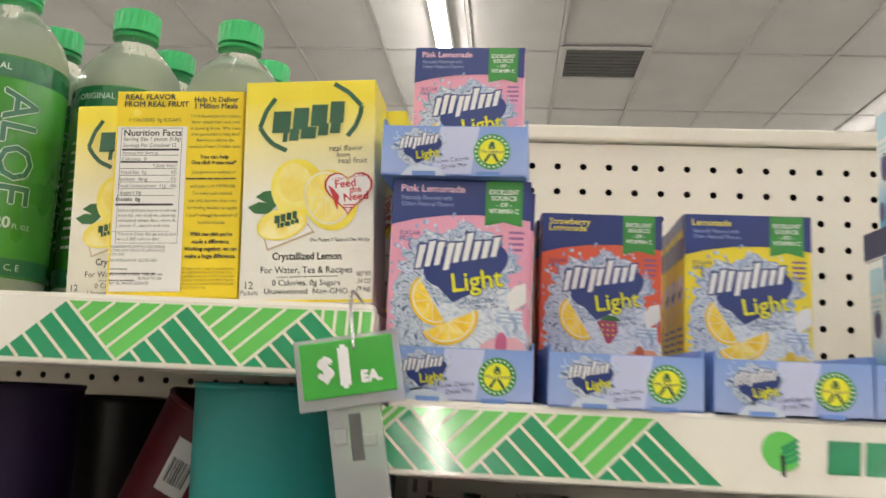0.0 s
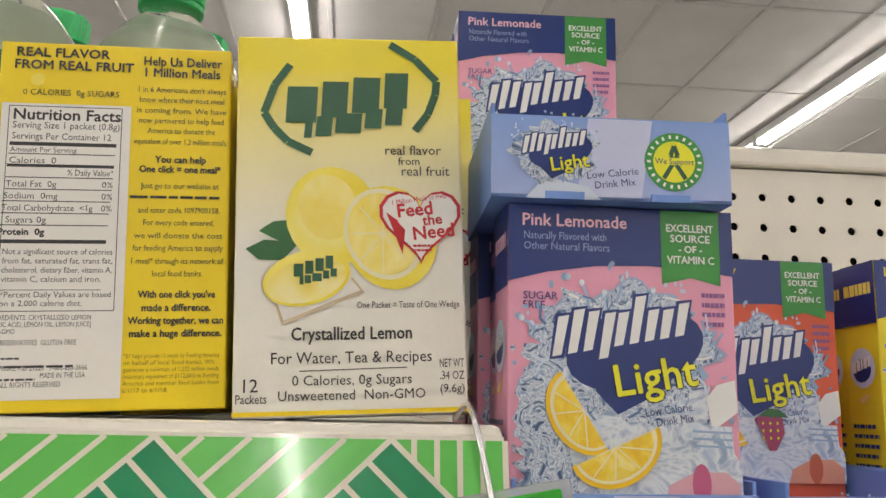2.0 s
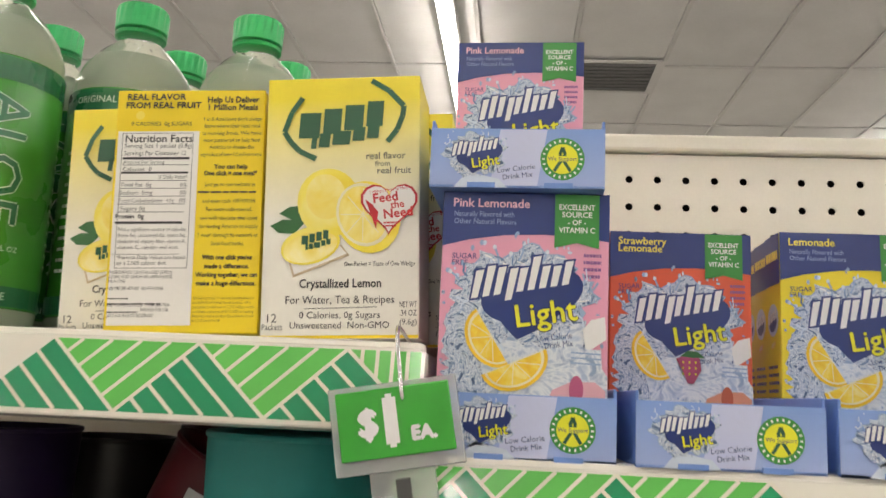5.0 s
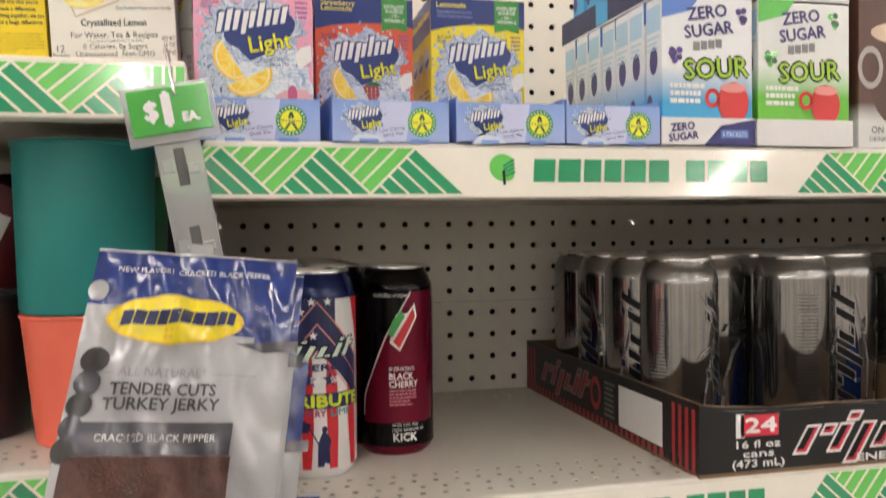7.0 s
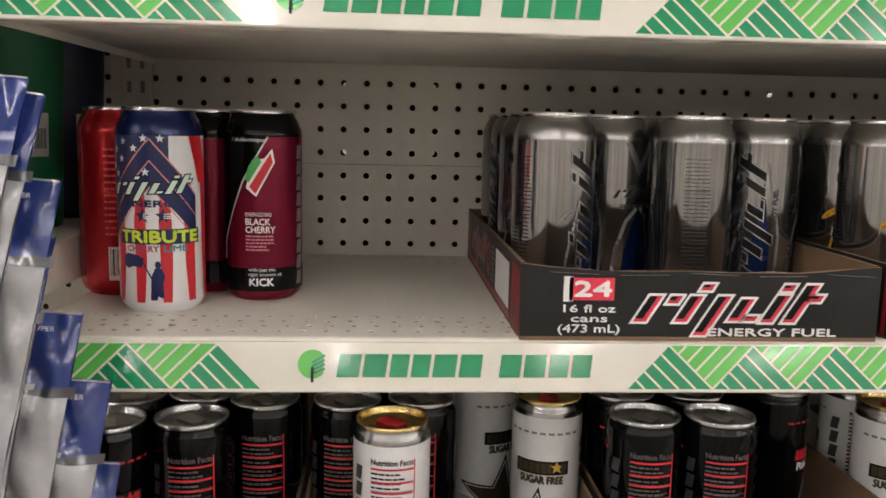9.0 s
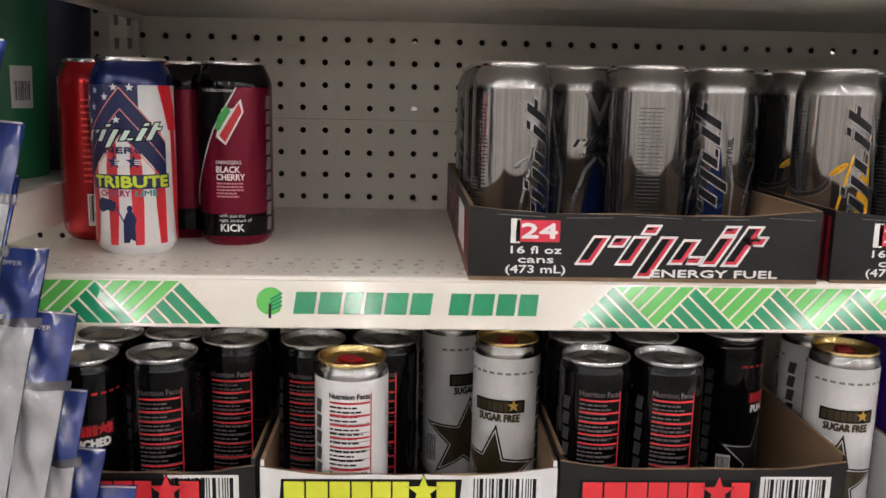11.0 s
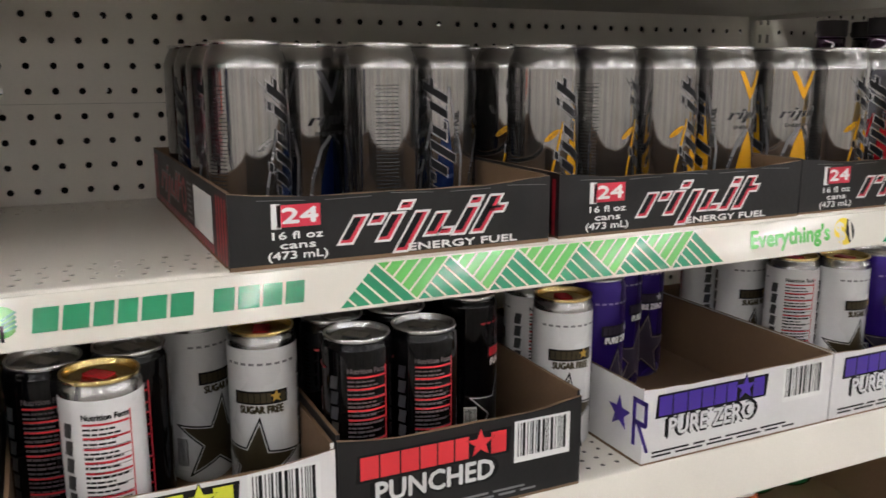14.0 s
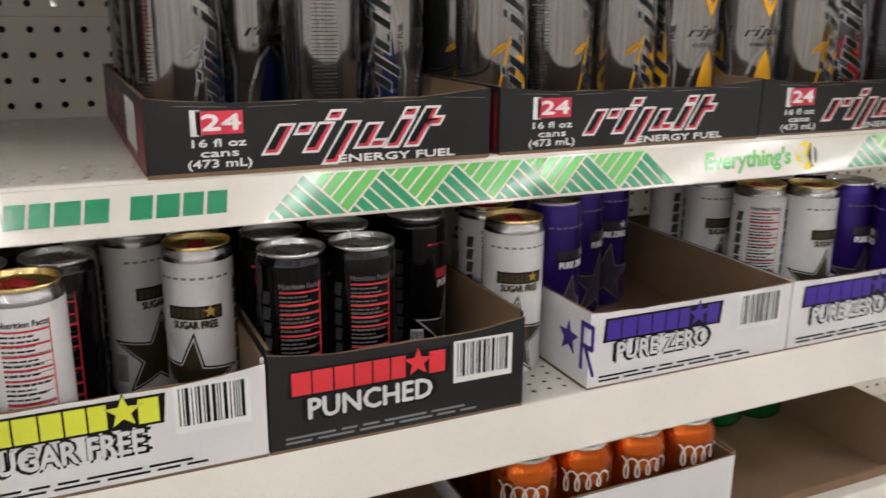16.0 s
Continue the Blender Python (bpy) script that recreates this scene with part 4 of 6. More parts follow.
PURPLE = ink("purple", (0.055, 0.02, 0.30))
LIMEY = ink("acid_yellow", (0.72, 0.75, 0.05))
BRIGHTRED = ink("bright_red", (0.68, 0.03, 0.04))
rock_trays = ((0.003, TRAYBLACK, "PUNCHED", BRIGHTRED, 0.185, 0.080), (0.1920, TRAYWHITE, "SUGAR FREE", LIMEY, 0.2275, 0.079), (0.4215, TRAYBLACK, "PUNCHED", BRIGHTRED, 0.2250, 0.0845))
for x, base, word, mark, w, h in rock_trays:
    tray({"PUNCHED": "black printed cardboard tray of slim black cans", "SUGAR FREE": "white printed cardboard tray of mixed slim cans"}[word], "slim can trays", w, 0.35, h, base,
         rock_front(w, word, mark, base), None, 0.006, h + 0.004, 0.003, (x, 0.004, ZR))
for k, (x, w) in enumerate(((0.7168, 0.2430), (0.9625, 0.2200))):
    tray("white printed cardboard tray with purple marks, part empty", "slim can trays", w, 0.30, 0.0765, TRAYWHITE,
         rock_front(w, "PURE ZERO", PURPLE, TRAYWHITE), rock_left(PURPLE) if k == 0 else None, 0.002, None, 0.003, (x, 0.006, ZR))

zt = ZR + 0.003
for x, y, kind, turn in (
        (0.050, 0.041, rock_black, 20), (0.1095, 0.048, rock_black, -128), (0.051, 0.101, rock_black, 100), (0.106, 0.108, rock_black, 60), (0.158, 0.092, rock_black, -135),
        (0.259, 0.042, rock_white, -136), (0.2235, 0.089, rock_black, -140), (0.2835, 0.096, rock_black, -150), (0.345, 0.168, rock_white, 38), (0.389, 0.101, rock_white, -18),
        (0.262, 0.162, rock_black, 0), (0.226, 0.215, rock_white, 40), (0.302, 0.23, rock_white, 60), (0.388, 0.225, rock_white, 70),
        (0.4555, 0.051, rock_black, -140), (0.5145, 0.050, rock_black, -142), (0.4535, 0.110, rock_black, 10), (0.5135, 0.111, rock_black, 40), (0.594, 0.125, rock_black, 60),
        (0.46, 0.172, rock_black, 10), (0.52, 0.176, rock_black, 40), (0.585, 0.186, rock_black, 60), (0.61, 0.25, rock_black, 60), (0.46, 0.235, rock_black, 20), (0.53, 0.24, rock_black, 20),
        (0.157, 0.155, rock_black, 10), (0.05, 0.165, rock_black, 10), (0.107, 0.19, rock_black, 10)):
    place(kind, x, y, zt, turn)
place(rock_white, 0.6810, 0.090, ZR, -14)
place(rock_white, 0.6830, 0.151, ZR, -140)
for x, y, kind, turn in ((0.750, 0.130, rock_purple, 20), (0.755, 0.190, rock_purple, 60), (0.815, 0.185, rock_purple, 40), (0.747, 0.250, rock_purple, 30), (0.81, 0.25, rock_purple, 10), (0.872, 0.215, rock_purple, -10),
                         (1.012, 0.114, rock_white, -165), (1.066, 0.090, rock_white, 5), (1.123, 0.088, rock_purple, 10), (1.1500, 0.0380, rock_purple, -140),
                         (0.9960, 0.178, rock_white, 0), (0.996, 0.240, rock_white, 80), (1.060, 0.150, rock_purple, 80), (1.125, 0.150, rock_purple, 60), (1.07, 0.215, rock_white, 20)):
    place(kind, x, y, zt, turn)

# ---- cartons ----
def gradient(name, low, high, z0, z1, rough=0.36, vary=0.05):
    """A printed board whose colour passes from low to high with the height on the carton."""
    m = shader(name, (1, 1, 1), rough, vary=vary, scale=40, fine=500)
    nt = m.node_tree
    mul = [n for n in nt.nodes if n.bl_idname == "ShaderNodeMix"][0]
    co = [n for n in nt.nodes if n.bl_idname == "ShaderNodeTexCoord"][0]
    sep = nt.nodes.new("ShaderNodeSeparateXYZ")
    mr = nt.nodes.new("ShaderNodeMapRange")
    mr.inputs["From Min"].default_value, mr.inputs["From Max"].default_value = z0, z1
    ramp = nt.nodes.new("ShaderNodeValToRGB")
    ramp.color_ramp.elements[0].color, ramp.color_ramp.elements[1].color = (*low, 1), (*high, 1)
    nt.links.new(co.outputs["Object"], sep.inputs[0])
    nt.links.new(sep.outputs["Z"], mr.inputs["Value"])
    nt.links.new(mr.outputs[0], ramp.inputs[0])
    nt.links.new(ramp.outputs[0], mul.inputs["A"])
    return m


def carton(label, group, w, h, d, body, front=None, left=None, at=(0, 0, 0), rz=0.0, lean=0.0, right=None):
    """A folded card carton, its front left bottom corner at the origin."""
    c = thing("drink_mix_carton", label, "carton", group, at, rz, (0, lean))
    b = bmesh.new()
    box(b, 0, 0, 0, w, d, h, 0.0007, 2)
    part("box", b, body, c)
    flap = boxed(0.002, d - 0.0004, h - 0.012, w - 0.002, d + 0.0004, h - 0.0005)
    part("tuck_flap", flap, body, c)
    if front:
        front.build("front_print", c, on_front(0, 0, 0))
    if left:
        left.build("side_print", c, on_left(0, d, 0))
    if right:
        right.build("side_print", c, on_right(w, 0, 0))
    return c


LEMON_FRONT = gradient("lemon_carton_print", (0.84, 0.82, 0.74), (0.87, 0.72, 0.04), 0.055, 0.115)
LEMON_BACK = ink("lemon_yellow", (0.86, 0.65, 0.012))
LEAF = ink("leaf_green", (0.02, 0.13, 0.03))
MARK = ink("mark_green", (0.018, 0.10, 0.045))
PEEL, PULP = pattern("lemon_peel_print", ((0.3, (0.82, 0.64, 0.03)), (0.5, (0.89, 0.75, 0.08)), (0.75, (0.92, 0.84, 0.32))), 45, 0.5), pattern("lemon_pulp_print", ((0.3, (0.86, 0.66, 0.05)), (0.6, (0.91, 0.80, 0.28)), (0.8, (0.93, 0.87, 0.55))), 70, 0.8)
CHAR = ink("charcoal", (0.035, 0.035, 0.035))


def lemon_front():
    a = Art()
    P = lambda x, y: ((x - 390) * 0.0001873, (745 - y) * 0.0001939)
    # brackets
    a.curve([P(482, 148), P(455, 185), P(437, 235), P(455, 262), P(478, 285), P(520, 305)], 0.0026, MARK, 2)
    a.curve([P(660, 108), P(705, 135), P(743, 175), P(740, 200), P(726, 235), P(702, 265)], 0.0026, MARK, 2)
    # word mark
    a.blocks(P(474, 252)[0], P(474, 252)[1], 0.0125, (0.0100, 0.0085, 0.0090, 0.0078), MARK, 2, 0.13, 0.06, 0.16)
    a.blocks(P(506, 279)[0], P(506, 279)[1], 0.0068, (0.0025, 0.0052, 0.0085, 0.0056, 0.0056), MARK, 2, 0.18, 0.1, 0.17)
    a.text("real flavor", *P(748, 308), 0.0032, CHAR, 2, "r", 0, 0.0225)
    a.text("from", *P(690, 326), 0.0026, CHAR, 2)
    a.text("real fruit", *P(762, 345), 0.0032, CHAR, 2, "r", 0, 0.018)
    # leaves, whole lemon, cut lemon, packet
    a.poly([P(430, 440), P(455, 424), P(500, 420), P(520, 455), P(480, 465)], LEAF, 2)
    a.poly([P(408, 470), P(440, 455), P(500, 460), P(470, 490), P(430, 488)], LEAF, 2.5)
    a.oval(*P(556, 415), 0.0150, 0.0166, PEEL, 3, 15)
    a.oval(*P(548, 400), 0.0095, 0.0110, PULP, 4, 15)
    a.oval(*P(655, 452), 0.0150, 0.0175, PEEL, 5, 20)
    a.oval(*P(645, 446), 0.0128, 0.0155, ink("pith", (0.86, 0.80, 0.55)), 6, 20)
    a.oval(*P(643, 446), 0.0112, 0.0140, PULP, 7, 20)
    for k in range(8):
        c = P(643, 446)
        a.line(c, (c[0] + 0.0105 * math.cos(k * 0.785), c[1] + 0.0125 * math.sin(k * 0.785)), 0.0004, ink("pith", (0.86, 0.80, 0.55)), 8)
    a.poly([P(447, 525), P(470, 597), P(610, 545), P(590, 520)], ink("packet_shadow", (0.62, 0.50, 0.34)), 3)
    a.poly([P(452, 528), P(473, 590), P(603, 541), P(585, 520)], ink("packet_white", (0.84, 0.82, 0.78)), 4)
    a.oval(*P(512, 520), 0.0142, 0.0088, PEEL, 9, 14)
    a.oval(*P(512, 524), 0.0130, 0.0070, PULP, 10, 14)
    a.blocks(P(490, 518)[0], P(490, 518)[1], 0.0042, (0.0030, 0.0026, 0.0026, 0.0024), MARK, 11, 0.15, 0, 0.25)
    a.blocks(P(500, 531)[0], P(500, 531)[1], 0.0026, (0.0012, 0.0020, 0.0030, 0.0020, 0.0020), MARK, 11, 0.15, 0, 0.25)
    # heart
    hu, hv = P(708, 425)
    heart = []
    for k in range(26):
        t = 2 * math.pi * k / 26
        heart.append((hu + 0.00080 * 16 * math.sin(t) ** 3, hv + 0.00080 * (13 * math.cos(t) - 5 * math.cos(2 * t) - 2 * math.cos(3 * t) - math.cos(4 * t))))
    a.poly([(hu + (p[0] - hu) * 1.06, hv + (p[1] - hv) * 1.06) for p in heart], RED, 12)
    a.poly([(hu + (p[0] - hu) * 0.97, hv + (p[1] - hv) * 0.97) for p in heart], ink("packet_white", (0.84, 0.82, 0.78)), 13)
    a.text("1 Million Meals to Help", hu, hv + 0.0066, 0.0017, RED, 14, "c", 8, 0.018)
    a.text("Feed", hu - 0.0015, hv + 0.0018, 0.0043, RED, 14, "c", 6, 0.014, bold=0.00015)
    a.text("the", hu + 0.004, hv - 0.0012, 0.0034, RED, 14, "c", 6, bold=0.0001)
    a.text("Need", hu + 0.0045, hv - 0.0056, 0.0043, RED, 14, "c", 6, 0.014, bold=0.00015)
    a.poly([(hu - 0.0112, hv + 0.003), (hu - 0.0085, hv + 0.001), (hu - 0.005, hv - 0.0030), (hu - 0.0060, hv - 0.0110), (hu - 0.0085, hv - 0.004)], RED, 14)
    a.oval(hu - 0.0085, hv - 0.0005, 0.0013, 0.0013, RED, 15, n=10)
    a.bars(hu - 0.0025, hv - 0.0105, hu + 0.004, hv - 0.0075, 2, RED, 14, 0.5, 0.1)
    a.text("One Packet = Taste of One Wedge", *P(773, 571), 0.0021, CHAR, 2, "r", 0, 0.033)
    a.text("Crystallized Lemon", *P(588, 622), 0.0040, CHAR, 2, "c", 0, -0.038, bold=0.0001)
    a.text("For Water, Tea & Recipes", *P(588, 660), 0.0036, CHAR, 2, "c", 0, -0.0505)
    a.line(P(500, 672), P(680, 669), 0.0003, CHAR, 2)
    a.text("0 Calories, 0g Sugars", *P(588, 695), 0.0031, CHAR, 2, "c", 0, -0.0375)
    a.text("Unsweetened  Non-GMO", *P(588, 719), 0.0031, CHAR, 2, "c", 0, -0.046)
    a.text("12", *P(420, 704), 0.0040, CHAR, 2, "c", 0, 0.005)
    a.text("Packets", *P(421, 722), 0.0028, CHAR, 2, "c", 0, 0.0095)
    for s, y in (("NET WT", 670), (".34 OZ", 690), ("(9.6g)", 711)):
        a.text(s, *P(757, y), 0.0026, CHAR, 2, "c", 0, 0.0078)
    a.line((0.0, 0.0012), (0.0735, 0.0012), 0.0014, LEMON_BACK, 1)
    return a


def lemon_back():
    a = Art()
    P = lambda x, y: ((x - 0) * 0.000191, (742 - y) * 0.0001939)
    a.rect(*P(8, 722), *P(215, 235), ink("packet_white", (0.84, 0.82, 0.78)), 1)
    for s, x, y, h, w in (("REAL FLAVOR", 27, 152, 0.0030, 0.0285), ("FROM REAL FRUIT", 25, 174, 0.0030, 0.0365), ("0 CALORIES  0g SUGARS", 40, 220, 0.0020, 0.0295),
                          ("Nutrition Facts", 28, 263, 0.0036, 0.0325), ("Serving Size 1 packet (0.8g)", 27, 278, 0.0022, 0.0325), ("Servings Per Container 12", 27, 297, 0.0022, 0.030),
                          ("Amount Per Serving", 25, 319, 0.0017, 0.0200), ("Calories  0", 25, 338, 0.0020, 0.0140),
                          ("Total Fat  0g", 22, 378, 0.0020, 0.0150), ("Sodium  0mg", 20, 398, 0.0020, 0.0160), ("Total Carbohydrate  <1g", 18, 418, 0.0020, 0.0270), ("Sugars 0g", 25, 438, 0.0020, 0.0120), ("Protein  0g", 15, 458, 0.0020, 0.0135),
                          ("INGREDIENTS: CRYSTALLIZED LEMON", 8, 596, 0.0015, 0.0300), ("[CITRIC ACID, LEMON OIL, LEMON JUICE]", 8, 607, 0.0015, 0.0300), ("NON-GMO", 8, 618, 0.0015, 0.0080), ("NO PRESERVATIVES  GLUTEN FREE", 8, 636, 0.0016, 0.0260)):
        a.text(s, *P(x, y), h, CHAR, 2, "l", 0, -w, bold=0.00012 if s in ("Nutrition Facts", "Protein  0g", "REAL FLAVOR", "FROM REAL FRUIT") else 0)
    for s, y in (("% Daily Value*", 358), ("0%", 378), ("0%", 398), ("0%", 418)):
        a.text(s, *P(190, y), 0.0020, CHAR, 2, "r", 0, 0.014)
    for y, h in ((305, 0.0012), (342, 0.0010), (469, 0.0012), (362, 0.0003), (382, 0.0003), (402, 0.0003), (422, 0.0003), (442, 0.0003), (322, 0.0003), (548, 0.0002)):
        p, q = P(24 - (y - 305) * 0.06, y), P(193 - (y - 305) * 0.06, y)
        a.line(p, q, h, CHAR, 2)
    for q in ((P(20, 240), P(200, 240)), (P(20, 582), P(200, 582)), (P(20, 240), P(20, 582)), (P(200, 240), P(200, 582))):
        a.line(*q, 0.00025, CHAR, 2)
    for s, y in (("Not a significant source of calories", 490), ("from fat, saturated fat, trans fat,", 505), ("cholesterol, dietary fiber, vitamin A,", 520), ("vitamin C, calcium and iron.", 535), ("*Percent Daily Values are based", 560), ("on a 2,000 calorie diet.", 574)):
        a.text(s, *P(24, y), 0.0018, CHAR, 2, "l", 0, 0.0325)
    for s, y, w in (("BALTIMORE, MD 21220   1-866-885-3666", 676, 0.0295), ("MADE IN THE USA", 688, 0.0130), ("2017 ALL RIGHTS RESERVED", 702, 0.0220)):
        a.text(s, *P(8 if y != 688 else 92, y), 0.0016, CHAR, 2, "l", 0, -w)
    a.bars(*P(8, 662), *P(60, 652), 1, CHAR, 2, 0.3, 0.1, 4)
    a.bars(*P(8, 676), *P(150, 664), 1, CHAR, 2, 0.3, 0.1, 5)
    a.bars(*P(8, 694), *P(88, 686), 1, CHAR, 2, 0.4, 0.05, 6)
    cu = 0.0571
    for s, y, h, w in (("Help Us Deliver", 160, 0.0030, 0.0250), ("1 Million Meals", 180, 0.0030, 0.0240), ("1 in 6 Americans don't always", 208, 0.0019, 0.028), ("know where their next meal", 226, 0.0019, 0.027), ("is coming from. We have", 245, 0.0019, 0.0285),
                       ("now partnered to help feed", 263, 0.0019, 0.027), ("America to donate the", 281, 0.0019, 0.0215), ("equivalent of over 1.2 million meals.", 300, 0.0019, 0.0295), ("You can help", 332, 0.0022, 0.016), ("One click = one meal*", 349, 0.0022, 0.0255),
                       ("Just go to our website at", 377, 0.0019, 0.0245), ("and enter code 1097900158.", 419, 0.0019, 0.0255), ("For every code entered,", 440, 0.0019, 0.022), ("we will donate the cost", 462, 0.0019, 0.0275), ("for feeding America to supply", 483, 0.0019, 0.028),
                       ("1 meal* through its network of", 505, 0.0019, 0.0285), ("local food banks.", 526, 0.0019, 0.0155), ("With one click you've", 561, 0.0022, 0.0235), ("made a difference.", 583, 0.0022, 0.021), ("Working together, we can", 604, 0.0022, 0.029), ("make a huge difference.", 625, 0.0022, 0.028)):
        a.text(s, cu, P(0, y)[1], h, CHAR, 2, "c", 0, -w, bold=0.0001 if h > 0.002 else 0)
    a.bars(*P(218, 399), *P(366, 385), 1, CHAR, 2, 0.32, 0.05)
    for s, y in (("*$1 helps provide 11 meals by Feeding America", 659), ("on behalf of local food banks. We", 670), ("guarantee a minimum of 1,232 million meals", 681), ("(monetary equivalent of $112,000) to Feeding", 692), ("America and member food banks from", 703), ("6/1/17 to 6/1/18.", 714)):
        a.text(s, *P(218, y), 0.0014, ink("ochre", (0.30, 0.20, 0.01)), 2, "l", 0, 0.029)
    a.oval(*P(62, 193), 0.0022, 0.0022, ink("pale_lemon", (0.88, 0.72, 0.10)), 1, n=12)
    return a


LW, LH, LD = 0.0737, 0.1258, 0.046
lemon = carton("yellow and white lemon drink mix carton, front side out", "lemon cartons", LW, LH, LD, LEMON_FRONT, lemon_front(), None, (-0.0880, 0.005, ZA + 0.001), 0.0, -2.6)
for x, y, rz in ((-0.2115, 0.053, 0), (-0.134, 0.056, 1.0), (-0.0760, 0.058, 0)):
    copy_thing(lemon, pose(x, y, ZA + 0.0005, 0, -2.6, rz))
carton("yellow lemon drink mix carton turned back side out", "lemon cartons", 0.0727, 0.1195, LD, LEMON_BACK, lemon_back(), None, (-0.1635, 0.006, ZA + 0.001), 4.0, -2.6)


# drink mix cartons with a splash on them
WATER = pattern("splash_water_print", ((0.34, (0.05, 0.09, 0.20)), (0.43, (0.26, 0.36, 0.54)), (0.49, (0.80, 0.83, 0.86)), (0.53, (0.22, 0.32, 0.50)), (0.60, (0.74, 0.78, 0.84)), (0.68, (0.08, 0.13, 0.27))), 130, 3.5)
MIST = pattern("splash_mist_print", ((0.34, (0.28, 0.38, 0.56)), (0.50, (0.76, 0.80, 0.85)), (0.66, (0.40, 0.50, 0.66))), 70, 3.0)
SPLASH, SPLASH2 = ink("splash_pale", (0.62, 0.70, 0.82)), ink("splash_blue", (0.30, 0.42, 0.62))
ROYAL, SKY = ink("royal_blue", (0.008, 0.028, 0.17), 0.3), ink("sky_print", (0.10, 0.22, 0.60))
RIBBON = ink("ribbon_green", (0.035, 0.27, 0.045))
ORANGE, ORANGE2, PITH = pattern("orange_pulp_print", ((0.3, (0.84, 0.50, 0.02)), (0.55, (0.90, 0.66, 0.05)), (0.75, (0.92, 0.78, 0.28))), 160, 1.0), ink("orange_peel", (0.88, 0.56, 0.02)), ink("orange_pith", (0.86, 0.78, 0.55))
SHINE = ink("bright_yellow", (0.80, 0.78, 0.03))


def splash_mark(a, cu, cv, k, bg_layer=1, seed=4):
    """A burst of water, a blue drop and the word mark as white blocks; k scales it."""
    rnd = random.Random(seed)
    ph = [rnd.uniform(0, 6.28) for _ in range(5)]
    n = 60

    def ring(grow):
        pts = []
        for i in range(n):
            t = 2 * math.pi * i / n
            r = 0.88 + 0.07 * math.sin(5 * t + ph[0]) + 0.06 * math.sin(9 * t + ph[1]) + 0.05 * math.sin(17 * t + ph[2]) + (0.10 * rnd.random() if i % 3 == 0 else 0)
            pts.append((cu + 0.0305 * k * grow * r * math.cos(t), cv + 0.0225 * k * grow * r * math.sin(t) - 0.002 * k))
        return pts
    for mat, grow, lay in ((SPLASH2, 1.05, bg_layer), (WATER, 1.02, bg_layer + 1), (MIST, 0.70, bg_layer + 1.5)):
        a.add(ring(grow) + [(cu, cv)], [(i, (i + 1) % n, n) for i in range(n)], mat, lay)
    for i in range(50):
        t = rnd.uniform(0, 6.28)
        r0, ln, bend = rnd.uniform(0.5, 0.95), rnd.uniform(0.06, 0.22), rnd.uniform(-0.25, 0.25)
        pts = []
        for s in (0, 0.5, 1.0):
            r, tt = r0 + ln * s, t + bend * s * s
            pts.append((cu + 0.030 * k * r * math.cos(tt), cv + 0.022 * k * r * math.sin(tt) - 0.002 * k))
        a.curve(pts, rnd.uniform(0.0003, 0.0010) * k, (SPLASH2, WHITE, SPLASH, ink("splash_deep", (0.12, 0.20, 0.38)))[i % 4], bg_layer + 2 + 0.01 * i)
    for i in range(16):
        t = rnd.uniform(0.2, 2.9)
        q = rnd.uniform(0.98, 1.22)
        a.oval(cu + 0.0285 * k * q * math.cos(t), cv + 0.0225 * k * q * math.sin(t), rnd.uniform(0.0004, 0.0011) * k, rnd.uniform(0.0006, 0.0014) * k, SPLASH if i % 2 else SPLASH2, bg_layer + 1, n=8)
    a.oval(cu + 0.004 * k, cv - 0.001 * k, 0.0225 * k, 0.0125 * k, ROYAL, bg_layer + 3, 14)
    a.poly([(cu + 0.002 * k, cv + 0.002 * k), (cu + 0.024 * k, cv), (cu + 0.012 * k, cv - 0.014 * k), (cu - 0.002 * k, cv - 0.021 * k), (cu - 0.009 * k, cv - 0.014 * k)], ROYAL, bg_layer + 3.3)
    a.scrawl(cu - 0.0225 * k, cv - 0.0040 * k, 0.044 * k, 0.0125 * k, 6, 0.0032 * k, WHITE, ROYAL, bg_layer + 4, 0.18, 0.0008 * k)
    a.text("Light", cu + 0.011 * k, cv - 0.0135 * k, 0.0095 * k, NAVY, bg_layer + 6, "c", 9, 0.028 * k, bold=0.0006 * k)
    a.text("Light", cu + 0.011 * k, cv - 0.0135 * k, 0.0095 * k, SHINE, bg_layer + 8, "c", 9, 0.028 * k, bold=0.0002 * k)


def slice_(a, u, v, r, rot, layer):
    a.oval(u, v, r, r * 0.8, ORANGE2, layer, rot, 180, 360, 14)
    a.oval(u, v, r * 0.9, r * 0.7, PITH, layer + 1, rot, 180, 360, 14)
    a.oval(u, v - 0.0003, r * 0.82, r * 0.62, ORANGE, layer + 2, rot, 180, 360, 14)
    c, s = math.cos(radians(rot)), math.sin(radians(rot))
    for t in (215, 250, 290, 325):
        x, y = r * 0.82 * math.cos(radians(t)), r * 0.62 * math.sin(radians(t))
        a.line((u, v), (u + x * c - y * s, v + x * s + y * c), 0.0004, PITH, layer + 3)


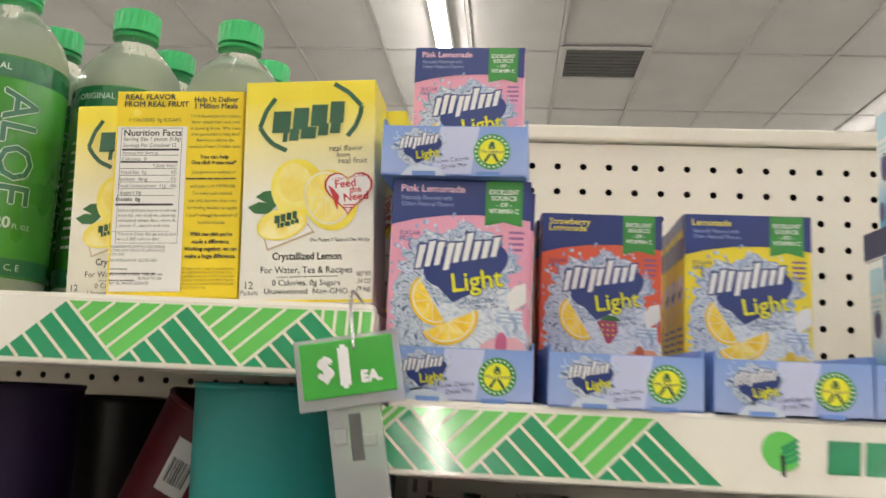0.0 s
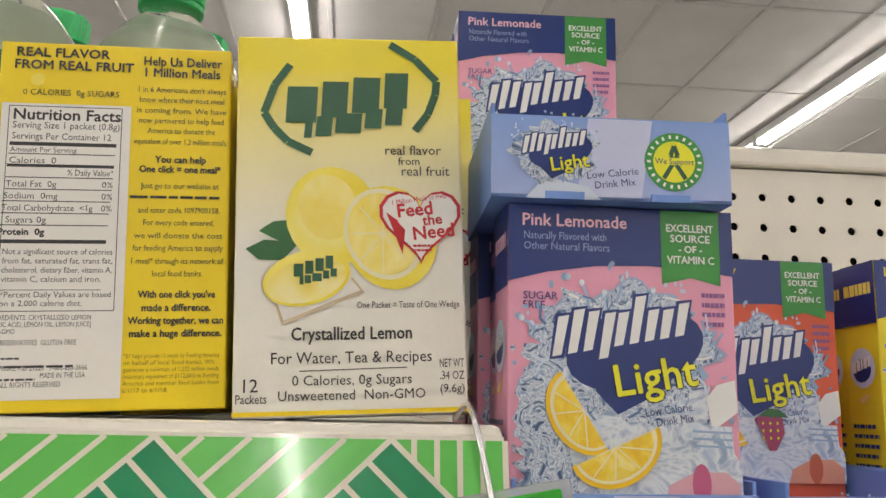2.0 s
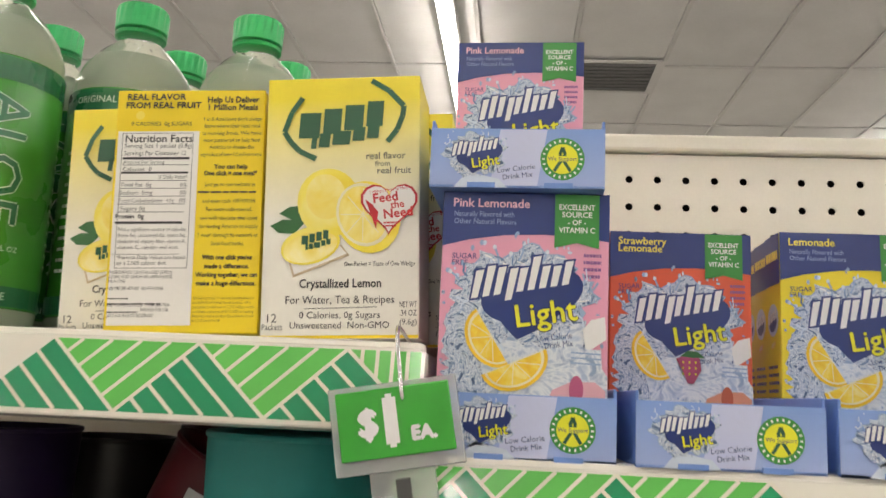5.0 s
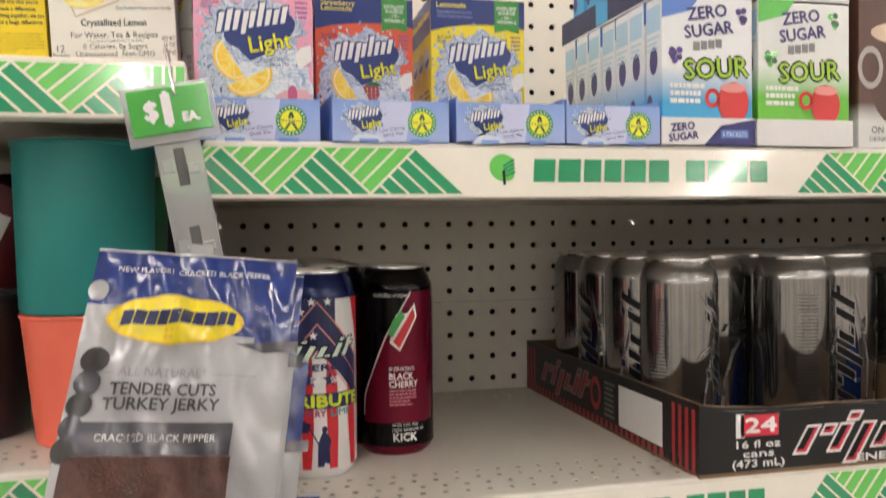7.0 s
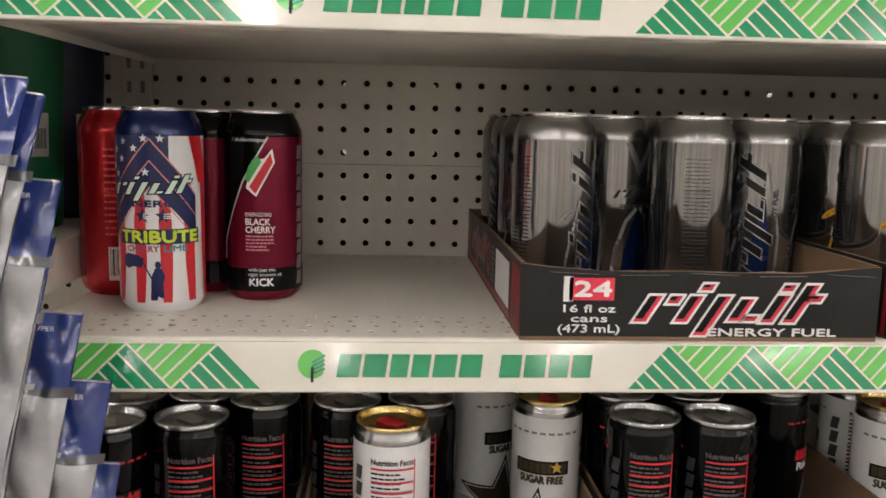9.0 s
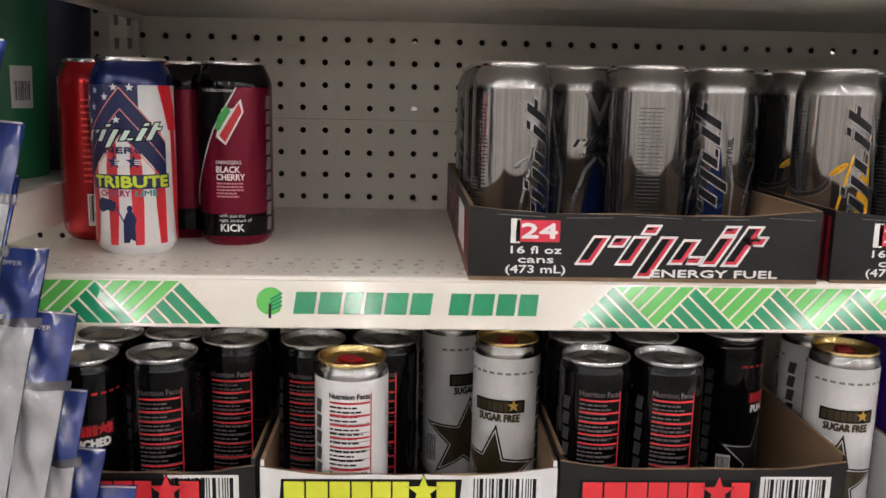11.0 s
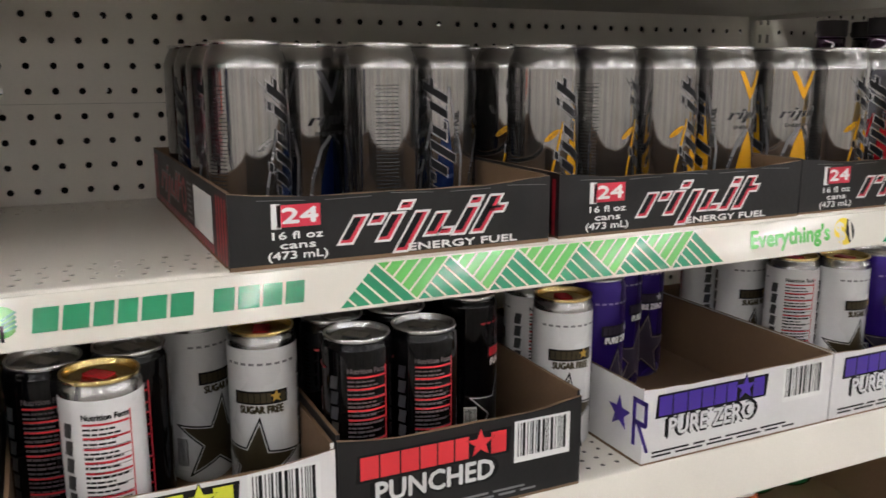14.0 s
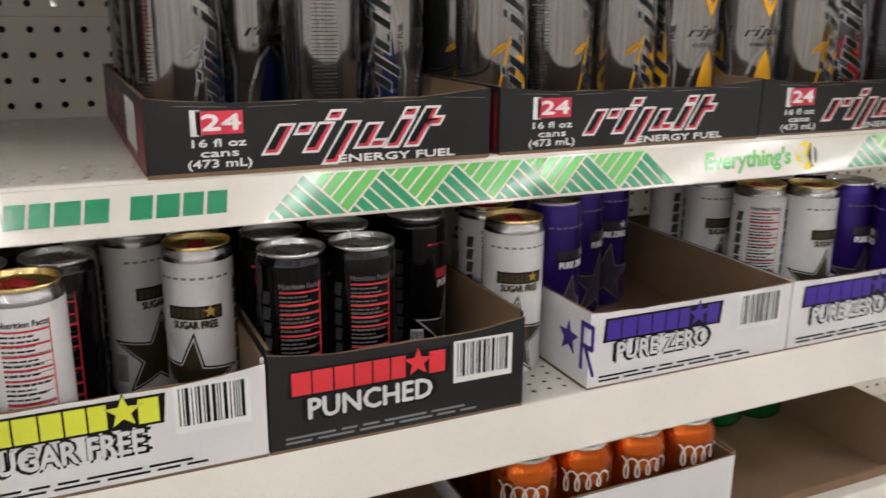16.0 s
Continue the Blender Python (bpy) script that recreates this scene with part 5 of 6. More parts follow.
def mix_front(flavour, tint, fruit):
    a = Art()
    P = lambda x, y: ((x - 857) * 0.000197, 0.114 - (y - 337) * 0.000197)
    w, h = 0.073, 0.114
    edge = [(0, P(0, 462)[1]), (0.012, P(0, 446)[1]), (0.028, P(0, 434)[1]), (0.045, P(0, 431)[1]), (0.060, P(0, 435)[1]), (w, P(0, 444)[1])]
    a.poly([(0, h)] + edge + [(w, h)], ROYAL, 0)
    a.poly([P(1107, 338), P(1107, 460), P(1156, 448), P(1205, 460), P(1205, 338)], RIBBON, 2)
    for s, y, hh in (("EXCELLENT", 373, 0.0024), ("SOURCE", 390, 0.0024), ("- OF -", 407, 0.0022), ("VITAMIN C", 425, 0.0024)):
        a.text(s, *P(1156, y), hh, WHITE, 3, "c", 0, 0.0155, bold=0.00008)
    lines = flavour.split("|")
    for i, s in enumerate(lines):
        a.text(s, *P(880, 371 + 20 * i), 0.0038, tint, 2, "l", 0, 0.0385, bold=0.0001)
    if len(lines) == 1:
        a.text("Naturally Flavored with", *P(882, 393), 0.0024, ink("light_blue_ink", (0.28, 0.36, 0.62)), 2, "l", 0, 0.0265)
        a.text("Other Natural Flavors", *P(882, 410), 0.0024, ink("light_blue_ink", (0.28, 0.36, 0.62)), 2, "l", 0, 0.0275)
    a.text("SUGAR", *P(881, 490), 0.0024, ROYAL, 2, "l")
    a.text("FREE", *P(881, 505), 0.0024, ROYAL, 2, "l")
    a.bars(*P(1172, 530), *P(1212, 468), 4, ink("plum_ink", (0.25, 0.10, 0.28)), 2, 0.45, 0.15, 3)
    splash_mark(a, *P(1040, 560), 1.0, 3)
    r2 = random.Random(8)
    left, right = [], []
    for i in range(26):
        t = i / 25
        y = 560 + 240 * t
        left.append(P(888 - 14 * math.sin(2.2 * t) + r2.uniform(-9, 7) * (1 + t), y))
        right.append(P(min(1222, 1150 + 70 * t + r2.uniform(-8, 8)), y))
    strip = left + right[::-1]
    a.add(strip, [(i, i + 1, 50 - i, 51 - i) for i in range(25)], WATER, 3.2)
    inner = [P(930 + 40 * t, 620 + 175 * t) for t in (0, 0.25, 0.5, 0.75, 1)] + [P(1180 - 20 * t, 620 + 175 * t) for t in (1, 0.75, 0.5, 0.25, 0)]
    a.add(inner, [(i, i + 1, 8 - i, 9 - i) for i in range(4)], MIST, 3.6)
    for x, y, x2, y2 in ((985, 500, 975, 462), (1030, 492, 1040, 452), (1075, 500, 1092, 470), (1015, 500, 1012, 476), (900, 540, 878, 520)):
        p, q = P(x, y), P(x2, y2)
        a.curve([p, ((p[0] + q[0]) / 2 + 0.0006, (p[1] + q[1]) / 2), q], 0.0009, SPLASH2, 4.2)
        a.oval(*q, 0.0009, 0.0011, MIST, 4.4, n=8)
    for i in range(26):
        x = r2.choice((r2.uniform(862, 890), r2.uniform(1195, 1220)))
        a.oval(*P(x, r2.uniform(560, 780)), r2.uniform(0.0003, 0.0010), r2.uniform(0.0004, 0.0012), (WATER, SPLASH2)[i % 2], 4.6, n=8)
    a.text("Low Calorie", *P(1112, 664), 0.0026, ROYAL, 12, "c", 8, 0.015)
    a.text("Drink Mix", *P(1122, 680), 0.0026, ROYAL, 12, "c", 8, 0.012)
    slice_(a, 0.0235, 0.0500, 0.0140, -58, 12)
    if fruit == "berry":
        a.poly([P(1045, 700), P(1030, 672), P(1055, 660), P(1090, 668), P(1095, 700), P(1075, 735), P(1060, 735)], ink("berry", (0.62, 0.02, 0.02)), 16)
        for k in range(9):
            a.oval(*P(1048 + (k % 3) * 16, 680 + (k // 3) * 15), 0.0005, 0.0007, SHINE, 17, n=6)
        a.poly([P(1040, 665), P(1060, 650), P(1085, 652), P(1105, 668), P(1070, 668)], LEAF, 17)
    else:
        slice_(a, 0.0330, 0.0395, 0.0150, 24, 16)
    # little bottle with a packet pouring into it
    a.poly([P(1072, 800), P(1078, 765), P(1105, 735), P(1145, 722), P(1148, 682), P(1212, 682), P(1214, 722), P(1226, 740), P(1226, 800)], MIST, 14)
    a.poly([P(1100, 800), P(1108, 772), P(1150, 752), P(1200, 752), P(1222, 770), P(1222, 800)], ink("drink_" + fruit, {"pink": (0.70, 0.38, 0.45), "berry": (0.72, 0.30, 0.20), "lemon": (0.74, 0.62, 0.25)}[fruit]), 15)
    for k in range(3):
        a.line(P(1148, 690 + k * 11), P(1212, 692 + k * 11), 0.0007, SPLASH2, 16)
    a.poly([P(1180, 690), P(1172, 640), P(1190, 618), P(1220, 610), P(1223, 660)], WHITE, 13)
    a.oval(*P(1160, 770), 0.003, 0.006, ink("stir_" + fruit, {"pink": (0.5, 0.10, 0.22), "berry": (0.5, 0.10, 0.05), "lemon": (0.72, 0.5, 0.05)}[fruit]), 16)
    return a


def mix_side(tint):
    a = Art()
    d = 0.024
    a.rect(0, 0.088, d, 0.114, ROYAL, 0)
    a.bars(0.002, 0.100, d - 0.002, 0.106, 1, tint, 1, 0.8, 0.2)
    a.oval(d / 2, 0.070, 0.009, 0.0085, SPLASH, 1, n=14)
    a.oval(d / 2, 0.069, 0.0065, 0.005, ROYAL, 2, 15, n=12)
    a.blocks(0.0045, 0.068, 0.0045, (0.0035, 0.0025, 0.0015, 0.0025, 0.002), WHITE, 3, 0.1, 0, 0.2)
    slice_(a, d / 2, 0.058, 0.004, 20, 3)
    a.bars(0.003, 0.012, d - 0.003, 0.048, 9, ROYAL, 1, 0.4, 0.3, 9)
    return a


PINK = ink("carton_pink", (0.80, 0.36, 0.50))
CORAL = ink("carton_coral", (0.74, 0.11, 0.045))
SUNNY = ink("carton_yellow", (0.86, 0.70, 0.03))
PALEPINK, PALEYELLOW = ink("pale_pink", (0.82, 0.50, 0.60)), ink("pale_yellow", (0.86, 0.74, 0.10))
MW, MH, MD = 0.0730, 0.1140, 0.0240
TRAY_FRONT = gradient("blue_tray_print", (0.46, 0.52, 0.78), (0.20, 0.34, 0.70), -0.02, 0.03)


def tray_front(w):
    a = Art()
    h = 0.0265
    a.rect(w * 0.35, 0.001, w * 0.62, h, ink("tray_lilac", (0.56, 0.60, 0.82)), 0.2, 0.004)
    splash_mark(a, w * 0.26, h * 0.60, 0.46, 1, 6)
    a.poly([(w * 0.14, 0.0), (w * 0.22, 0.007), (w * 0.40, 0.004), (w * 0.45, 0.0)], SPLASH, 2)
    a.text("Low Calorie", w * 0.50, 0.0075, 0.0023, ROYAL, 12, "c", 7, 0.017)
    a.text("Drink Mix", w * 0.51, 0.0042, 0.0023, ROYAL, 12, "c", 7, 0.013)
    c = (w * 0.76, h * 0.50)
    a.oval(*c, 0.0096, 0.0096, RIBBON, 1)
    a.oval(*c, 0.0068, 0.0068, SHINE, 2)
    for k in range(22):
        t = radians(k * 16.4)
        a.rect(c[0] + 0.0082 * math.cos(t) - 0.0004, c[1] + 0.0082 * math.sin(t) - 0.0006, c[0] + 0.0082 * math.cos(t) + 0.0004, c[1] + 0.0082 * math.sin(t) + 0.0006, WHITE, 2, 0, math.degrees(t) - 90)
    a.curve([(c[0] - 0.0035, c[1] - 0.0055), (c[0] + 0.0012, c[1] + 0.002), (c[0], c[1] + 0.0052), (c[0] - 0.0012, c[1] + 0.002), (c[0] + 0.0035, c[1] - 0.0055)], 0.0014, MARK, 3)
    a.rect(c[0] - 0.0064, c[1] - 0.0011, c[0] + 0.0064, c[1] + 0.0013, SHINE, 4)
    a.text("We Support", c[0], c[1] - 0.0008, 0.0018, ROYAL, 5, "c", 0, 0.0125)
    return a


def display_tray(label, x, y, z, w=0.075, d=0.16, rz=0.0):
    tr = thing("display_tray", label, "tray", "display trays", (x, y, z), rz)
    t, h = 0.0012, 0.027
    part("bottom", boxed(0, 0, 0, w, d, t), TRAYBLUE, tr)
    fw = bmesh.new()
    box(fw, 0, 0, 0, w, t, h)
    fp = part("front_wall", fw, TRAY_FRONT, tr)
    tray_front(w).build("front_print", fp, on_front(0, 0, 0))
    for k in (0.22, 0.66):
        part("tuck_tab", boxed(w * k, -0.0012, -0.0002, w * (k + 0.16), 0.0, 0.0022), TRAYBLUE, tr)
    part("left_wall", boxed(0, t, t, t, d, h + 0.004, 0.0003), TRAYBLUE, tr)
    part("right_wall", boxed(w - t, t, t, w, d, h + 0.004, 0.0003), TRAYBLUE, tr)
    part("back_wall", boxed(t, d - t, t, w - t, d, h + 0.004), TRAYBLUE, tr)
    return tr


def mix_row(make, x, y, z, n, rz=0.0, step=0.0245, jitter=0.002, seed=1):
    r = random.Random(seed)
    for k in range(n):
        m = pose(x, y, z, 0, 0, rz) @ pose(r.uniform(-jitter, jitter) if k else 0, k * step, 0, 0, r.uniform(-0.5, 0.5) if k else 0, 0)
        if make.get("ob") is None:
            make["ob"] = make["new"]()
            make["ob"].matrix_basis = m
        else:
            copy_thing(make["ob"], m)


pink = {"new": lambda: carton("pink lemonade drink mix carton with a navy top", "drink mix cartons", MW, MH, MD, PINK, mix_front("Pink Lemonade", PALEPINK, "pink"), mix_side(PALEPINK))}
coral = {"new": lambda: carton("coral red strawberry drink mix carton with a navy top", "drink mix cartons", MW, MH, MD, CORAL, mix_front("Strawberry|Lemonade", PALEYELLOW, "berry"), mix_side(PALEYELLOW))}
sunny = {"new": lambda: carton("yellow lemonade drink mix carton with a navy top", "drink mix cartons", MW, MH, MD, SUNNY, mix_front("Lemonade", PALEYELLOW, "lemon"), mix_side(PALEYELLOW))}
display_tray("blue display tray full of pink cartons", -0.0035, -0.0130, ZC + 0.0004, 0.0755)
mix_row(pink, -0.0045, -0.0095, ZC + 0.0016, 6, 0.0, seed=2)
display_tray("blue display tray stacked on pink cartons, part empty", -0.0110, -0.0150, ZC + 0.1162, 0.0765, 0.16, -2.0)
mix_row(pink, -0.0090, 0.0950, ZC + 0.1176, 2, -2.0, seed=3)
display_tray("blue display tray with a few coral cartons", 0.0795, -0.0165, ZC + 0.0004, 0.0765, 0.17, 1.5)
mix_row(coral, 0.0775, 0.0700, ZC + 0.0018, 3, 1.5, seed=4)
display_tray("blue display tray with yellow cartons", 0.1605, -0.0165, ZC + 0.0004, 0.0755, 0.17)
mix_row(sunny, 0.1615, 0.0600, ZC + 0.0016, 4, 0.0, seed=5)
display_tray("empty blue display tray", 0.2375, -0.0160, ZC + 0.0004, 0.0695, 0.17)

# sugar-free cartons
AQUA = gradient("aqua_carton_print", (0.04, 0.36, 0.66), (0.80, 0.82, 0.84), 0.03, 0.055)
LIMEBOX = gradient("lime_carton_print", (0.13, 0.50, 0.04), (0.80, 0.82, 0.80), 0.035, 0.058)
MUG = gradient("brown_carton_print", (0.70, 0.70, 0.68), (0.09, 0.035, 0.022), 0.020, 0.034)
GRAPE = gradient("grape_carton_print", (0.60, 0.52, 0.68), (0.18, 0.05, 0.28), 0.03, 0.07)
BERRYBLUE = ink("berry_blue", (0.05, 0.04, 0.16))


def zero_front(fruit, corner):
    a = Art()
    w = 0.071
    a.poly([(0, 0.105), (0.03, 0.105), (0.022, 0.094), (0.0, 0.088)], corner, 1)
    a.text("ZERO", w * 0.50, 0.089, 0.0085, BERRYBLUE, 2, "c", 8, 0.032, bold=0.0004)
    a.text("SUGAR", w * 0.52, 0.077, 0.0085, BERRYBLUE, 2, "c", 8, 0.038, bold=0.0004)
    a.blocks(w * 0.34, 0.066, 0.0062, (0.005, 0.005, 0.005, 0.005), GREY, 2, 0.12, 0, 0.14)
    for i in range(16):
        c = (w * 0.13, 0.064) if i < 9 else (w * 0.88, 0.090)
        t = i * 2.4
        a.oval(c[0] + 0.0045 * math.cos(t) * (i % 3) / 2, c[1] + 0.0055 * math.sin(t) * (i % 3) / 2, 0.0024, 0.0024, (BERRYBLUE if i % 2 else ink("berry_violet", (0.10, 0.05, 0.26))) if fruit == "berry" else (LEAF if i % 2 else GREEN_L), 2 + i * 0.1, n=8)
    a.text("SOUR", w * 0.60, 0.0475, 0.0135, BLACK, 4, "c", 4, 0.052, bold=0.0016)
    a.text("SOUR", w * 0.60, 0.0475, 0.0135, ink("sour_green", (0.36, 0.62, 0.05)), 7, "c", 4, 0.052, bold=0.0003)
    a.bars(0.006, 0.028, 0.034, 0.044, 3, WHITE, 3, 0.6, 0.2, 4)
    a.oval(w * 0.78, 0.030, 0.0125, 0.0150, ink("jug_red", (0.62, 0.03, 0.03)), 3, n=16)
    a.oval(w * 0.55, 0.033, 0.006, 0.007, ink("jug_red", (0.62, 0.03, 0.03)), 3, inner=0.55, n=14)
    a.oval(w * 0.78, 0.0405, 0.0105, 0.0035, ink("jug_rim", (0.76, 0.28, 0.26)), 4, n=14)
    return a


def zero_side(fruit):
    a = Art()
    a.oval(0.012, 0.060, 0.006, 0.010, BERRYBLUE if fruit == "berry" else LEAF, 1, n=12)
    a.rect(0.002, 0.080, 0.022, 0.098, ink("pale_aqua", (0.45, 0.66, 0.78)), 1)
    a.bars(0.003, 0.066, 0.021, 0.078, 3, ink("pale_aqua", (0.45, 0.66, 0.78)), 1, 0.4)
    a.oval(0.006, 0.030, 0.004, 0.007, BERRYBLUE if fruit == "berry" else LEAF, 1, n=12)
    return a


def low_tray(label, x, y, z, w, d, dark):
    tr = thing("display_tray", label, "tray", "display trays", (x, y, z))
    h = 0.020
    part("bottom", boxed(0, 0, 0, w, d, 0.001), TRAYWHITE, tr)
    fp = part("front_wall", boxed(0, 0, 0, w, 0.0012, h), TRAYWHITE, tr)
    part("left_wall", boxed(0, 0.0012, 0.001, 0.0012, d, h), NAVY if dark else TRAYWHITE, tr)
    part("right_wall", boxed(w - 0.0012, 0.0012, 0.001, w, d, h), TRAYWHITE, tr)
    if dark:
        a = Art()
        a.poly([(w * 0.44, 0.0005), (w - 0.0003, 0.0005), (w - 0.0003, h - 0.0005), (w * 0.62, h * 0.72)], ink("deep_navy", (0.02, 0.02, 0.14)), 1)
        a.text("ZERO", w * 0.22, h * 0.56, 0.0050, BERRYBLUE, 2, "c", 6, 0.02, bold=0.0003)
        a.text("SUGAR", w * 0.23, h * 0.22, 0.0050, BERRYBLUE, 2, "c", 6, 0.023, bold=0.0003)
        a.rect(w * 0.62, h * 0.30, w * 0.92, h * 0.58, SKY, 2)
        a.text("6 PACKETS", w * 0.77, h * 0.35, 0.0034, WHITE, 3, "c", 0, 0.019)
        a.build("front_print", fp, on_front(0, 0, 0))
    return tr


aqua = {"new": lambda: carton("pale blue sugar-free drink mix carton with dark berries", "sugar-free cartons", 0.071, 0.1035, 0.0235, AQUA, zero_front("berry", SKY), zero_side("berry"))}
lime = {"new": lambda: carton("lime green sugar-free drink mix carton", "sugar-free cartons", 0.076, 0.1035, 0.0235, LIMEBOX, zero_front("lime", GREEN_L), zero_side("lime"))}
low_tray("white and navy display tray of blue cartons", 0.3080, -0.0165, ZC + 0.0004, 0.0735, 0.185, True)
mix_row(aqua, 0.3092, -0.0148, ZC + 0.0016, 7, 0.0, 0.0250, 0.0015, 7)
low_tray("white and navy display tray stacked on blue cartons", 0.3080, -0.0125, ZC + 0.1062, 0.0735, 0.180, True)
mix_row(aqua, 0.3092, -0.0060, ZC + 0.1074, 6, 0.0, 0.0255, 0.0015, 8)
low_tray("white display tray of lime green cartons", 0.3830, -0.0165, ZC + 0.0004, 0.0800, 0.185, False)
mix_row(lime, 0.3850, -0.0148, ZC + 0.0016, 5, 0.0, 0.0250, 0.0015, 9)
low_tray("white display tray stacked on lime green cartons", 0.3830, -0.0125, ZC + 0.1062, 0.0800, 0.180, False)
mix_row(lime, 0.3850, -0.0060, ZC + 0.1074, 5, 0.0, 0.0255, 0.0015, 10)


def mug_front():
    a = Art()
    a.oval(0.036, 0.052, 0.027, 0.036, ink("mug_brown", (0.075, 0.028, 0.018)), 1, n=24)
    a.oval(0.036, 0.086, 0.026, 0.008, ink("foam", (0.66, 0.50, 0.38)), 2, n=20)
    a.oval(0.010, 0.060, 0.011, 0.016, ink("glass_grey", (0.42, 0.38, 0.36)), 2, inner=0.7, n=18)
    a.blocks(0.025, 0.062, 0.010, (0.007, 0.005, 0.007), WHITE, 3, 0.15)
    a.text("ON THE GO", 0.030, 0.0115, 0.0048, GREY, 2, "c", 0, 0.046, bold=0.0002)
    a.text("DRINK MIX STICKS", 0.030, 0.0052, 0.0034, GREY, 2, "c", 0, 0.046)
    a.oval(0.056, 0.034, 0.005, 0.005, WHITE, 3, inner=0.8)
    return a


def grape_front():
    a = Art()
    r = random.Random(3)
    for k in range(40):
        a.oval(r.uniform(0.004, 0.070), r.uniform(0.002, 0.03), 0.0022, 0.0022, ink("pale_bubble", (0.50, 0.66, 0.66)), 1, n=10)
    a.blocks(0.010, 0.060, 0.012, (0.010, 0.008, 0.010, 0.008), WHITE, 2, 0.15)
    a.rect(0.010, 0.046, 0.060, 0.052, ink("lilac", (0.5, 0.45, 0.6)), 2)
    return a


mug = {"new": lambda: carton("brown root-beer drink mix carton with a glass mug", "sugar-free cartons", 0.076, 0.118, 0.0235, MUG, mug_front())}
grape = {"new": lambda: carton("purple drink mix carton with pale bubbles", "sugar-free cartons", 0.076, 0.118, 0.0235, GRAPE, grape_front())}
mix_row(mug, 0.4690, -0.0150, ZC + 0.0004, 5, 0, 0.0250, 0.001, 11)
mix_row(grape, 0.5490, -0.0150, ZC + 0.0004, 5, 0, 0.0250, 0.001, 12)
mix_row(grape, 0.5490, -0.0100, ZC + 0.1188, 4, 0, 0.0250, 0.001, 13)

# ---- green bottles ----
PET = shader("clear_bottle", (0.93, 0.98, 0.94), 0.06, 0.0, vary=0.02, Transmission_Weight=1.0, IOR=1.25)
JUICE = shader("cloudy_drink", (0.62, 0.68, 0.56), 0.35, vary=0.04, Subsurface_Weight=0.0)
CAPGREEN = shader("green_cap", (0.015, 0.42, 0.12), 0.4)
SLEEVE = shader("green_sleeve", (0.045, 0.25, 0.030), 0.28, vary=0.06, scale=20)
SLEEVE_D = ink("sleeve_dark", (0.012, 0.13, 0.050), 0.28)


def bottle(x, y, turn):
    b = thing("drink_bottle", "clear plastic bottle with green label and green cap", "bottle", "green bottles", (x, y, ZA), turn)
    r = 0.0380
    prof = [(0.027, 0.002), (0.033, 0.0), (0.0365, 0.006), (r, 0.014), (r, 0.159), (r * 0.98, 0.167), (r * 0.88, 0.178), (r * 0.64, 0.191), (0.0145, 0.200), (0.0135, 0.204), (0.0165, 0.2055), (0.0165, 0.2075), (0.0130, 0.208), (0.0130, 0.222)]
    part("body", lathe(prof, 40), PET, b, "", True)
    part("drink", lathe([(0.025, 0.003), (0.0355, 0.008), (0.0367, 0.158), (0.0355, 0.166), (0.0310, 0.178), (0.023, 0.1865), (0.0, 0.1866)], 32), JUICE, b, "pale cloudy drink", True)
    cap = lathe([(0.0160, 0.209), (0.0168, 0.2095), (0.0168, 0.2235), (0.0158, 0.2255), (0.0, 0.2258)], 40)
    for v in cap.verts:
        if 0.2095 <= v.co.z <= 0.224:
            a = math.atan2(v.co.y, v.co.x)
            k = 1 + 0.025 * math.cos(20 * a)
            v.co.x, v.co.y = v.co.x * k, v.co.y * k
    part("cap", cap, CAPGREEN, b)
    part("neck_ring", lathe([(0.0150, 0.2045), (0.0165, 0.205), (0.0165, 0.2075), (0.0150, 0.208)], 30), CAPGREEN, b)
    lab = part("label", lathe([(r + 0.0004, 0.016), (r + 0.0006, 0.0165), (r + 0.0006, 0.1575), (r + 0.0004, 0.1580)], 40), SLEEVE, b, "green wrap label", True)
    a = Art()
    c = 2 * math.pi * r
    a.rect(-c / 2, 0.143, c / 2, 0.157, SLEEVE_D, 0)
    a.rect(-c / 2, 0.0170, c / 2, 0.028, SLEEVE_D, 0)
    silver = ink("silver_green", (0.62, 0.74, 0.62))
    a.text("ALOE", 0.002, 0.136, 0.021, silver, 2, "l", -90, -0.074, bold=0.0009)
    a.text("ALOE", 0.002, 0.136, 0.021, SLEEVE_D, 5, "l", -90, -0.074, bold=0.0002)
    a.text("VITA DRINK", -0.011, 0.108, 0.006, silver, 2, "l", -90, bold=0.0002)
    a.text("ORIGINAL", -0.010, 0.148, 0.0042, silver, 2, "c")
    a.text("VITAMIN A, C, E", 0.002, 0.0205, 0.0040, silver, 2, "c")
    a.text("20", 0.004, 0.047, 0.007, silver, 2, "l", bold=0.0003)
    a.text("FL OZ", 0.015, 0.047, 0.003, silver, 2, "l")
    a.oval(-0.013, 0.036, 0.0035, 0.0035, silver, 2, n=14)
    for k in range(6):
        u = -c / 2 + 0.012 + k * c / 6
        if abs(u) > 0.024:
            a.bars(u, 0.04, u + 0.024, 0.12, 12, silver, 1, 0.3, 0.3, k)
    a.build("label_print", lab, round_can(r + 0.0006), 0.005)
    return b


b0 = bottle(-0.284, 0.080, 30)
for x, y, t in ((-0.226, 0.140, 6), (-0.152, 0.158, 10), (-0.305, 0.176, 40), (-0.229, 0.220, -30), (-0.152, 0.238, 20), (-0.362, 0.09, 0), (-0.384, 0.18, 10)):
    copy_thing(b0, pose(x, y, ZA, 0, 0, t))


